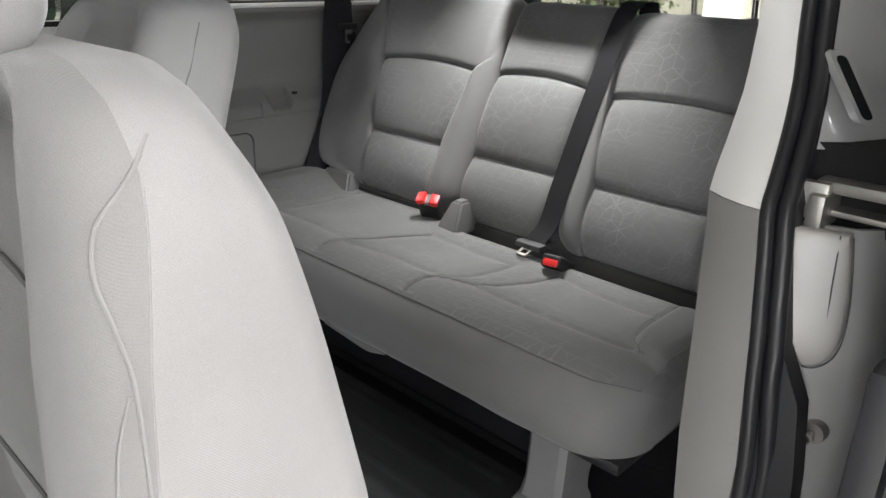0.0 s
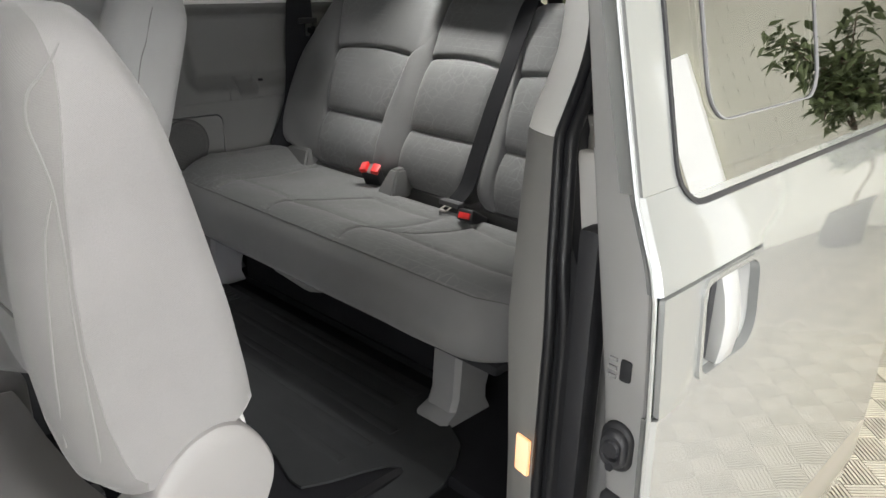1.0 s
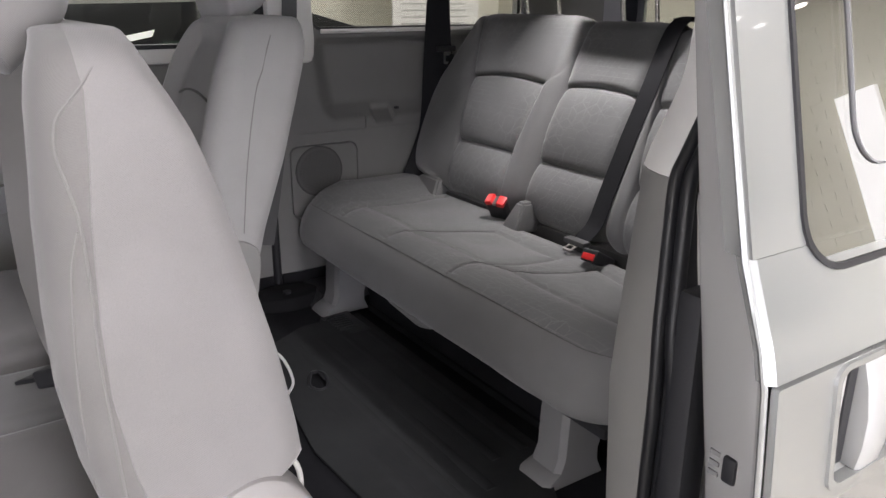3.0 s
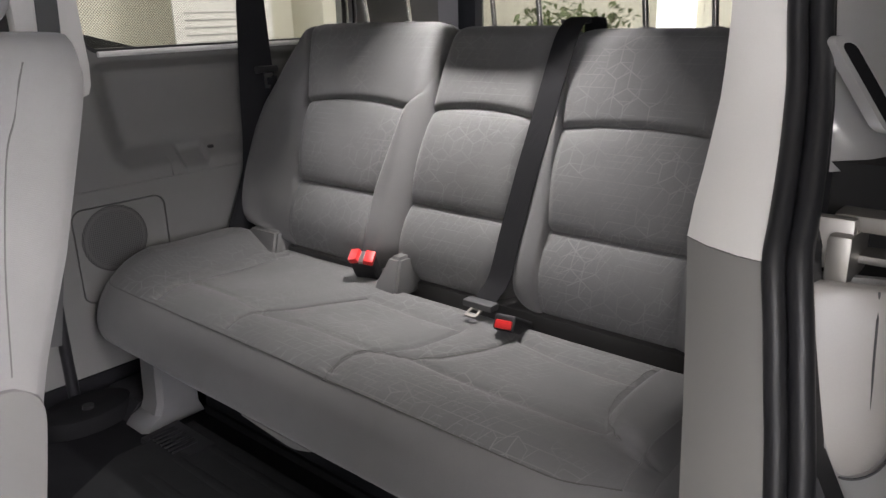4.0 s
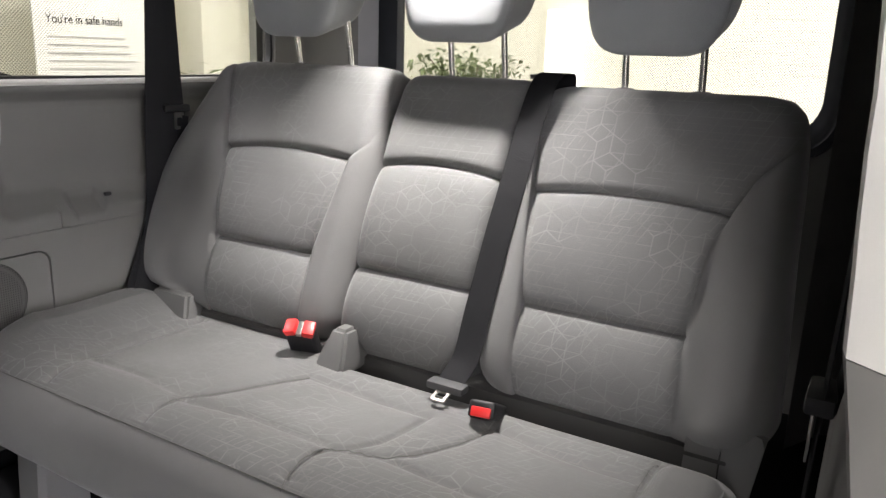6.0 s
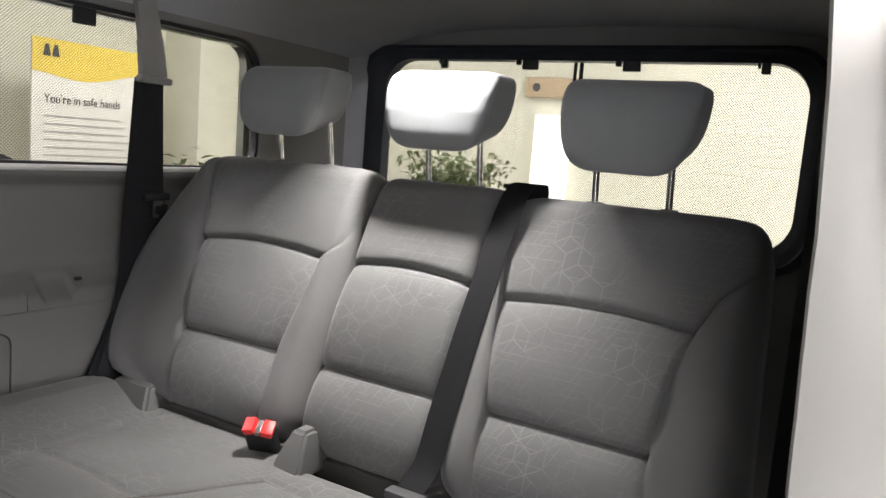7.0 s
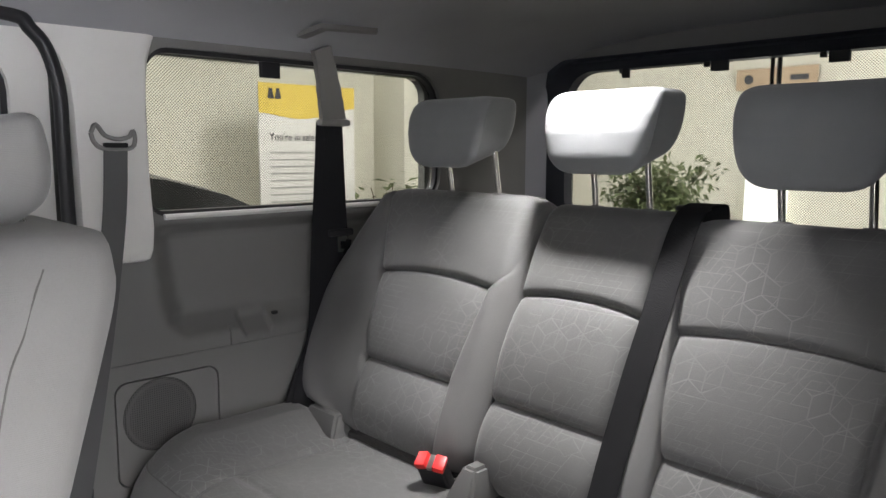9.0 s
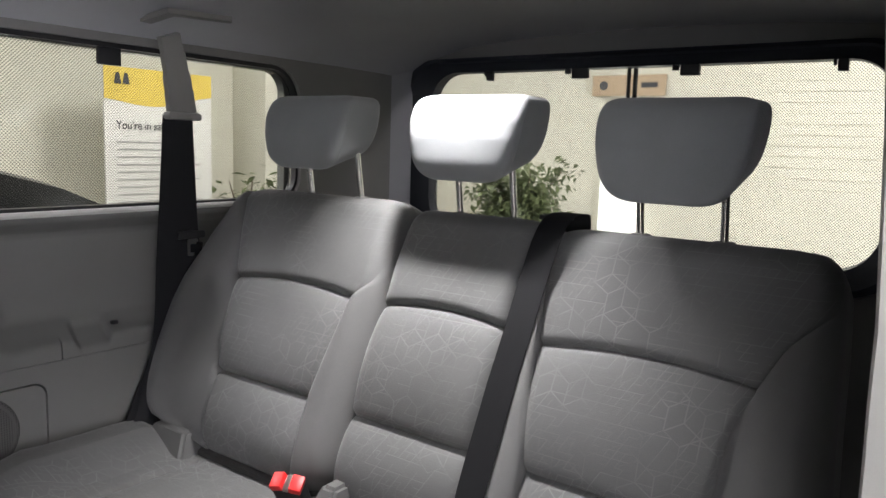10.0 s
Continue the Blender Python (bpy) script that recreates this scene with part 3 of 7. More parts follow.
def parked_car():
    """Dark car behind the van: bonnet, roof, glass, headlights, a glowing streak, wheels."""
    t = thing("parked_car", "black car parked on the far side of the van", "car")
    side = [(-2.2, 0.35), (-2.2, 0.75), (-1.9, 0.95), (-1.2, 1.02), (-0.55, 1.42), (0.6, 1.58), (1.6, 1.60), (2.15, 1.535), (2.42, 1.46), (2.66, 1.35), (2.82, 1.10), (2.85, 0.6), (2.8, 0.35)]
    bm = bmesh.new()
    rings = []
    for f, inset in ((-0.9, 0.10), (-0.84, 0.02), (-0.6, 0.0), (0.0, -0.01), (0.6, 0.0), (0.84, 0.02), (0.9, 0.10)):
        rings.append([(-3.6 + f, y * (1 - inset * 0.2), 0.3 + (z - 0.3) * (1 - inset)) for y, z in side])
    loft(bm, rings)
    body = part("body", bm, paint_black, t)
    for y0, y1, z0, z1 in ((-1.1, -0.5, 1.07, 1.38),):
        bm = bmesh.new()
        loft(bm, [[(-3.6 - 0.7, y0, z0), (-3.6 + 0.7, y0, z0), (-3.6 + 0.62, y1, z1), (-3.6 - 0.62, y1, z1)], [(-3.6 - 0.7, y0 - 0.01, z0 + 0.02), (-3.6 + 0.7, y0 - 0.01, z0 + 0.02), (-3.6 + 0.62, y1 - 0.01, z1 + 0.02), (-3.6 - 0.62, y1 - 0.01, z1 + 0.02)]])
        part("windscreen", bm, tinted_glass, body)
    for y0, y1 in ((-0.3, 0.42), (0.48, 1.14), (1.35, 2.1)):
        bm = bmesh.new()
        box(bm, (-2.72, y0, 1.08), (-2.692, y1, 1.405), 0.01)
        part("side_window", bm, car_glass, body)
    for wy in (-1.35, 1.95):
        bm = bmesh.new()
        loft(bm, [[(wx, wy + r * math.cos(2 * math.pi * k / 28), 0.32 + r * math.sin(2 * math.pi * k / 28)) for k in range(28)] for wx, r in ((-2.88, 0.27), (-2.87, 0.31), (-2.80, 0.32), (-2.70, 0.31), (-2.68, 0.2))])
        wheel = part("wheel", bm, rubber, t)
        bm = bmesh.new()
        tube(bm, [(-2.70, wy, 0.32), (-2.675, wy, 0.32)], 0.2, 20)
        part("rim", bm, steel, wheel)
    # glowing strip put in for a bright reflection on the car's side
    bm = bmesh.new()
    loft(bm, [[(x, 1.15, 1.392), (x, 1.31, 1.424), (x, 1.325, 1.452), (x, 1.18, 1.426)] for x in (-2.71, -2.694, -2.690)])
    part("side_glint", bm, car_glint, t, "pale glowing streak for a reflection on the car side")
    for hx in (-4.25, -2.95):
        bm = bmesh.new()
        box(bm, (hx - 0.17, -2.22, 0.72), (hx + 0.17, -2.08, 0.86), 0.04)
        part("headlight", bm, chrome, t)


parked_car()


def unseen_front():
    """Assumed glazed front ahead of the van, unseen, its panes glowing as daylight."""
    t = thing("unseen_front", "assumed tall glazed front, out of view, glowing, with slim frames", "window", kind="structure")
    for k in range(4):
        x0 = 0.6 + k * 1.4
        bm = bmesh.new()
        box(bm, (x0 + 0.03, -6.16, 0.35), (x0 + 1.37, -6.13, 2.75))
        part("pane", bm, fill_pane, t)
        bm = bmesh.new()
        ring_frame(bm, rounded_rect(x0, x0 + 1.4, 0.30, 2.80, 0.002, 1), rounded_rect(x0 + 0.04, x0 + 1.36, 0.35, 2.75, 0.002, 1), lambda a, b, d: (a, -6.19 + d, b), 0.0, 0.08)
        part("frame", bm, sign_white, t)


fill_pane = glowing("fill_pane", (0.93, 0.97, 1.0), 1.6)
unseen_front()


def unseen_side_front():
    """The same assumed glazing along the side that faces the open door."""
    t = thing("unseen_front", "assumed glazed showroom side, out of view, glowing, with slim white frames", "window", kind="structure")
    for k in range(4):
        y0 = -3.4 + k * 1.4
        bm = bmesh.new()
        box(bm, (6.33, y0 + 0.03, 0.35), (6.36, y0 + 1.37, 2.75))
        part("pane", bm, fill_pane, t)
        bm = bmesh.new()
        ring_frame(bm, rounded_rect(y0, y0 + 1.4, 0.30, 2.80, 0.002, 1), rounded_rect(y0 + 0.04, y0 + 1.36, 0.35, 2.75, 0.002, 1), lambda a, b, d: (6.39 - d, a, b), 0.0, 0.08)
        part("frame", bm, sign_white, t)


unseen_side_front()

# ---------------------------------------------------------------- the van's shell
VAN = thing("van", "silver-white passenger van with its side door slid open", "van")
FX = -1.43          # far side trim
MID = -0.60         # middle line of the van


def yz(x0, sign=1.0):
    return lambda a, b, d: (x0 - sign * d, a, b)


def xz(y0):
    return lambda a, b, d: (a, y0 + d, b)


def far_side():
    # upper trim with the rear quarter window
    win = rounded_rect(1.530, 2.435, 1.485, 1.868, (0.035, 0.07, 0.10, 0.06))
    bm = bmesh.new()
    sheet(bm, [(1.385, 1.473), (2.93, 1.473), (2.93, 1.90), (1.385, 1.90)], [win], yz(FX), 0.05)
    upper = part("side_trim_upper", bm, trim_grey, VAN, "grey moulded side panel under the window", smooth=True)
    # moulded panel below it: a shelf running back into a hollow, with a scooped cup in its edge
    ease = lambda q: (lambda c: c * c * (3 - 2 * c))(min(1.0, max(0.0, q)))

    def hollow(y, z):
        left = ease((y - interp(z, [(1.15, 1.62), (1.19, 1.585), (1.225, 1.552), (1.277, 1.536), (1.385, 1.522), (1.47, 1.520)])) / interp(z, [(1.19, 0.03), (1.25, 0.085), (1.45, 0.075)]))
        cup = ease((y - 1.744) / 0.020) * ease((1.840 - y) / 0.012)
        zc = z + 0.020 * cup * ease((1.236 - z) / 0.03)
        low = interp(zc, [(1.178, 0), (1.186, 0.03), (1.192, 0.10), (1.198, 0.22), (1.205, 0.38), (1.236, 0.92), (1.244, 0.975), (1.256, 1.0)])
        high = interp(z, [(1.425, 1.0), (1.438, 0.9), (1.450, 0.55), (1.462, 0.12), (1.473, 0.0)])
        return 0.052 * left * low * high + (0.004 if abs(y - 1.7170) < 0.0008 and z < 1.2 else 0.0)
    ys = sorted(list(np.linspace(1.385, 1.70, 56)) + [1.7120, 1.7155, 1.7164, 1.7176, 1.7185, 1.7220] + list(np.linspace(1.735, 1.86, 50)) + list(np.linspace(1.875, 2.93, 54)))
    bm = bmesh.new()
    grid = [[bm.verts.new((FX - d, y, 1.148)) for y in ys] for d in (0.020, 0.004)] + [[bm.verts.new((FX - hollow(y, z), y, z)) for y in ys] for z in [1.150] + list(np.linspace(1.156, 1.4745, 90))]
    for r0, r1 in zip(grid, grid[1:]):
        for k in range(len(ys) - 1):
            bm.faces.new((r0[k], r0[k + 1], r1[k + 1], r1[k]))
    part("arm_shelf", bm, trim_grey, upper, "moulded shelf with a scooped cup below a hollow")
    bm = bmesh.new()
    box(bm, (FX - 0.026, 1.846, 1.207), (FX - 0.014, 1.862, 1.2165), 0.003)
    part("clip_hole", bm, black_plastic, upper)
    # lower trim with the speaker panel
    spk = rounded_rect(1.425, 1.679, 0.86, 1.112, 0.03)
    bm = bmesh.new()
    sheet(bm, [(0.9, 0.60), (2.93, 0.60), (2.93, 1.152), (1.385, 1.152), (1.385, 1.0), (0.9, 1.0)], [spk], yz(FX + 0.004), 0.05)
    lower = part("side_trim_lower", bm, trim_grey, VAN, "grey moulded lower side panel with a speaker")
    bm = bmesh.new()
    sheet(bm, rounded_rect(1.429, 1.675, 0.864, 1.108, 0.027), [], yz(FX + 0.003), 0.02)
    panel = part("speaker_panel", bm, trim_grey, lower)
    bm = bmesh.new()
    cy, cz, r = 1.530, 1.02, 0.088
    vs = []
    for i in range(7):
        rr = r * i / 6
        h = 0.004 if i < 6 else 0.0
        vs.append([bm.verts.new((FX + 0.0035 + h, cy + rr * math.cos(2 * math.pi * k / 40), cz + rr * math.sin(2 * math.pi * k / 40))) for k in range(40)] if i else [bm.verts.new((FX + 0.0075, cy, cz))])
    for k in range(40):
        bm.faces.new((vs[0][0], vs[1][k], vs[1][(k + 1) % 40]))
        for i in range(1, 6):
            bm.faces.new((vs[i][k], vs[i + 1][k], vs[i + 1][(k + 1) % 40], vs[i][(k + 1) % 40]))
    part("speaker_grille", bm, grille_mat, lower, "round perforated speaker grille")
    bm = bmesh.new()
    box(bm, (FX - 0.01, 0.9, 0.597), (FX + 0.010, 2.90, 0.672), 0.004)
    part("carpet_edge", bm, carpet, lower, "black carpet turned up along the wall")
    # rear quarter window
    out = rounded_rect(1.530, 2.435, 1.485, 1.868, (0.035, 0.07, 0.10, 0.06))
    inn = rounded_rect(1.536, 2.427, 1.496, 1.857, (0.03, 0.06, 0.09, 0.055))
    bm = bmesh.new()
    ring_frame(bm, out, inn, yz(FX), 0.012, 0.04)
    window = part("side_window_frame", bm, rubber, VAN, "black rubber window frame")
    bm = bmesh.new()
    sheet(bm, rounded_rect(1.532, 2.425, 1.492, 1.860, (0.03, 0.06, 0.09, 0.055)), [], yz(FX - 0.030), 0.004)
    pane = part("pane", bm, film_side, window, "window glass with a fine dotted privacy film")
    pane.visible_shadow = False
    for y in (1.86,):
        bm = bmesh.new()
        box(bm, (FX - 0.028, y - 0.028, 1.818), (FX - 0.016, y + 0.028, 1.862), 0.003)
        part("blind_clip", bm, black_plastic, window)
    bm = bmesh.new()
    tube(bm, [(FX + 0.004, 1.56, 1.483), (FX + 0.004, 2.40, 1.486)], 0.007, 8)
    part("sill_strip", bm, trim_light, window, "pale sill strip")
    # outer skin
    bm = bmesh.new()
    hole = rounded_rect(1.50, 2.46, 1.46, 1.86, 0.06)
    hole2 = rounded_rect(0.02, 1.20, 1.42, 1.86, 0.06)
    sheet(bm, [(-1.9, 0.30), (3.02, 0.30), (3.02, 1.92), (-1.9, 1.92)], [hole, hole2], yz(FX - 0.10), 0.03)
    part("body_side_far", bm, paint_silver, VAN)
    # pillar between the far windows
    bm = bmesh.new()
    rings = []
    for z, y0, y1, d in ((1.385, 1.46, 1.510, 0.004), (1.39, 1.43, 1.524, 0.014), (1.41, 1.372, 1.532, 0.020), (1.46, 1.370, 1.536, 0.022), (1.6, 1.368, 1.53, 0.024), (1.72, 1.366, 1.53, 0.021), (1.78, 1.362, 1.532, 0.018), (1.83, 1.345, 1.537, 0.014), (1.86, 1.322, 1.545, 0.010), (1.885, 1.285, 1.553, 0.006), (1.905, 1.22, 1.56, 0.003), (1.918, 1.12, 1.57, 0.002)):
        rings.append([(FX + 0.001, y0, z), (FX + d * 0.8, y0 + 0.008, z), (FX + d, y0 + 0.03, z), (FX + d, y1 - 0.03, z), (FX + d * 0.8, y1 - 0.008, z), (FX + 0.001, y1, z)])
    loft(bm, rings)
    part("pillar_trim", bm, trim_light, VAN, "pale grey pillar cover")
    # far sliding door: rubber seal, panel, window
    bm = bmesh.new()
    seal = smooth_line([(FX + 0.012, 1.352, 0.62), (FX + 0.012, 1.352, 1.2), (FX + 0.012, 1.350, 1.62), (FX + 0.012, 1.345, 1.78), (FX + 0.014, 1.305, 1.872), (FX + 0.018, 1.20, 1.905), (FX + 0.02, 0.6, 1.91), (FX + 0.02, -0.6, 1.91)], 8)
    tube(bm, seal, 0.0145, 10)
    tagged(part("door_seal", bm, rubber, VAN, "black rubber door seal"))
    bm = bmesh.new()
    fwin = rounded_rect(0.05, 1.262, 1.44, 1.845, (0.06, 0.05, 0.09, 0.06))
    sheet(bm, [(-0.30, 0.62), (1.335, 0.62), (1.335, 1.90), (-0.30, 1.90)], [fwin], yz(FX - 0.012), 0.04)
    fd = part("far_door", bm, trim_light, VAN, "pale inner face of the closed far door")
    bm = bmesh.new()
    box(bm, (FX - 0.010, -0.28, 0.66), (FX + 0.012, 1.26, 1.40), 0.02)
    part("door_card", bm, trim_grey, fd)
    bm = bmesh.new()
    box(bm, (FX + 0.010, 0.0, 1.02), (FX + 0.05, 1.1, 1.10), 0.018)
    part("arm_rest", bm, trim_dark, fd)
    bm = bmesh.new()
    ring_frame(bm, fwin, rounded_rect(0.064, 1.25, 1.453, 1.833, (0.05, 0.045, 0.08, 0.055)), yz(FX - 0.012), 0.02, 0.06)
    part("window_rubber", bm, rubber, fd)
    bm = bmesh.new()
    sheet(bm, rounded_rect(0.055, 1.257, 1.445, 1.84, (0.05, 0.045, 0.08, 0.055)), [], yz(FX - 0.062), 0.004)
    pane = part("pane", bm, clear_glass, fd)
    pane.visible_shadow = False


grille_mat = material("speaker_cloth", (0.055, 0.054, 0.052), 0.6)
gv = grille_mat.node_tree.nodes.new("ShaderNodeTexVoronoi")
gv.inputs["Scale"].default_value = 190
gv.inputs["Randomness"].default_value = 0.0
link(grille_mat, coords(grille_mat), gv.inputs["Vector"])
holes = ramp(grille_mat, gv.outputs["Distance"], 0.30, 0.46, 0.06, 1.0)
tint(grille_mat, holes, (0.085, 0.083, 0.08))
bump(grille_mat, holes, 0.4, 0.001)
far_side()


def roof():
    """Headliner, rounded down to the window tops, and the skin above it."""
    xs = [FX - 0.02, FX + 0.004, FX + 0.03, FX + 0.10, FX + 0.22, FX + 0.45, MID, MID * 2 - FX - 0.45, MID * 2 - FX - 0.22, MID * 2 - FX - 0.10, MID * 2 - FX - 0.03, MID * 2 - FX + 0.02]
    zs = [1.876, 1.890, 1.915, 1.952, 1.982, 2.002, 2.010, 2.002, 1.982, 1.952, 1.915, 1.876]
    ys = [-1.9, -0.5, 0.6, 1.6, 2.2, 2.6, 2.78, 2.88, 2.93, 2.95]
    drop = [0, 0, 0, 0, 0.0, 0.0, 0.002, 0.006, 0.012, 0.02]
    bm = bmesh.new()
    loft(bm, [[(x, y, z - d) for x, z in zip(xs, zs)] for y, d in zip(ys, drop)], closed=False)
    thicken(bm, (0, 0, 0.014))
    tagged(part("headliner", bm, headliner, VAN, "soft grey cloth headliner"))
    bm = bmesh.new()
    loft(bm, [[(MID + (x - MID) * 1.05, y, z + 0.045) for x, z in zip(xs, zs)] for y in (-1.95, 0.6, 2.6, 3.05)], closed=False)
    thicken(bm, (0, 0, 0.01))
    part("roof", bm, paint_silver, VAN)


roof()


def dome_lamp():
    t = thing("dome_lamp", "small square roof lamp with a white lens, switched on", "lamp", at=DOME)
    bm = bmesh.new()
    ring_frame(bm, rounded_rect(-0.09, 0.09, -0.06, 0.06, 0.02), rounded_rect(-0.07, 0.07, -0.042, 0.042, 0.014), lambda a, b, d: (a, b, d), -0.012, 0.012)
    part("bezel", bm, trim_light, t)
    bm = bmesh.new()
    box(bm, (-0.069, -0.041, -0.006), (0.069, 0.041, 0.004), 0.004)
    lens = part("lens", bm, dome_lens, t)
    lens.visible_shadow = False


dome_lamp()


def tailgate():
    y = 2.93
    out = rounded_rect(-1.445, 0.085, 1.32, 1.942, 0.13, 8)
    mid = rounded_rect(-1.335, 0.015, 1.385, 1.895, 0.10, 8)
    bm = bmesh.new()
    sheet(bm, [(-1.55, 0.55), (0.36, 0.55), (0.36, 2.03), (-1.55, 2.03)], [out], xz(y), 0.03)
    gate = part("tailgate_trim", bm, trim_grey, VAN, "grey moulded tailgate lining")
    bm = bmesh.new()
    n = len(out)
    prof = []
    for k in range(n):
        o, i = Vector((*out[k], 0)), Vector((*mid[k], 0))
        row = []
        for f, d in ((0.0, 0.01), (0.06, -0.016), (0.30, -0.022), (0.42, -0.012), (0.55, -0.010), (0.72, 0.0), (0.96, 0.012), (1.0, 0.05)):
            p = o.lerp(i, f)
            row.append(bm.verts.new((p.x, y + d, p.y)))
        prof.append(row)
    for k in range(n):
        for j in range(7):
            bm.faces.new((prof[k][j], prof[(k + 1) % n][j], prof[(k + 1) % n][j + 1], prof[k][j + 1]))
    part("window_seal", bm, rubber_blue, gate, "broad black rubber window surround")
    bm = bmesh.new()
    sheet(bm, rounded_rect(-1.345, 0.025, 1.36, 1.935, 0.10, 8), [], xz(y + 0.04), 0.004)
    pane = part("pane", bm, film_rear, gate, "rear window glass with a fine dotted privacy film")
    pane.visible_shadow = False
    for x in (-1.11, -0.585 - 0.21, -0.47, -0.10):
        bm = bmesh.new()
        w = 0.026 if x in (-0.585 - 0.21, -0.47) else 0.012
        box(bm, (x - w, y + 0.012, 1.868), (x + w, y + 0.026, 1.91), 0.003)
        box(bm, (x - w * 1.9, y + 0.014, 1.882), (x - w * 1.2, y + 0.024, 1.91), 0.003)
        part("blind_clip", bm, black_plastic, gate)
    bm = bmesh.new()
    tube(bm, [(-0.640, y + 0.06, 1.93), (-0.640, y + 0.06, 1.76)], 0.007, 8)
    tube(bm, [(-0.660, y + 0.06, 1.93), (-0.660, y + 0.06, 1.76)], 0.006, 8)
    part("wiper_arm", bm, black_plastic, gate)
    # corner trims between the side and the tailgate
    for x0, x1 in ((FX - 0.02, -1.40), (0.07, 0.25)):
        bm = bmesh.new()
        loft(bm, [[(x0, 2.70, z), (x0 * 0.6 + x1 * 0.4, 2.84, z), (x1, 2.915, z), (x1, 2.94, z), (x0, 2.94, z)] for z in (0.6, 1.3, 1.92)])
        part("corner_trim", bm, headliner if x0 < -1 else trim_grey, VAN)
    # outer tailgate skin
    bm = bmesh.new()
    sheet(bm, [(-1.53, 0.30), (0.42, 0.30), (0.42, 2.02), (-1.53, 2.02)], [rounded_rect(-1.36, 0.04, 1.34, 1.945, 0.10)], xz(y + 0.06), 0.03)
    part("tailgate_skin", bm, paint_silver, VAN)


rubber_blue = grained("rubber_seal", (0.024, 0.027, 0.036), 0.4, 500, 0.0004, 6, 0.15)
tailgate()


# pillar beside the open doorway: (height, inner x, inner y, outer x, outer y)
PILLAR = [(0.62, 0.262, 1.246, 0.322, 1.230), (0.80, 0.255, 1.247, 0.320, 1.232), (1.05, 0.234, 1.253, 0.315, 1.242), (1.20, 0.214, 1.290, 0.296, 1.265), (1.30, 0.195, 1.325, 0.277, 1.289), (1.352, 0.184, 1.343, 0.265, 1.306),
          (1.38, 0.182, 1.358, 0.260, 1.328), (1.41, 0.180, 1.380, 0.254, 1.354), (1.44, 0.177, 1.402, 0.247, 1.381), (1.47, 0.175, 1.420, 0.240, 1.404), (1.50, 0.173, 1.431, 0.234, 1.420), (1.55, 0.172, 1.438, 0.223, 1.440),
          (1.68, 0.163, 1.452, 0.205, 1.475), (1.80, 0.150, 1.475, 0.190, 1.510), (1.92, 0.12, 1.50, 0.165, 1.535)]


def pillar_at(z):
    return [float(np.interp(z, [p[0] for p in PILLAR], [p[k] for p in PILLAR])) for k in range(1, 5)]


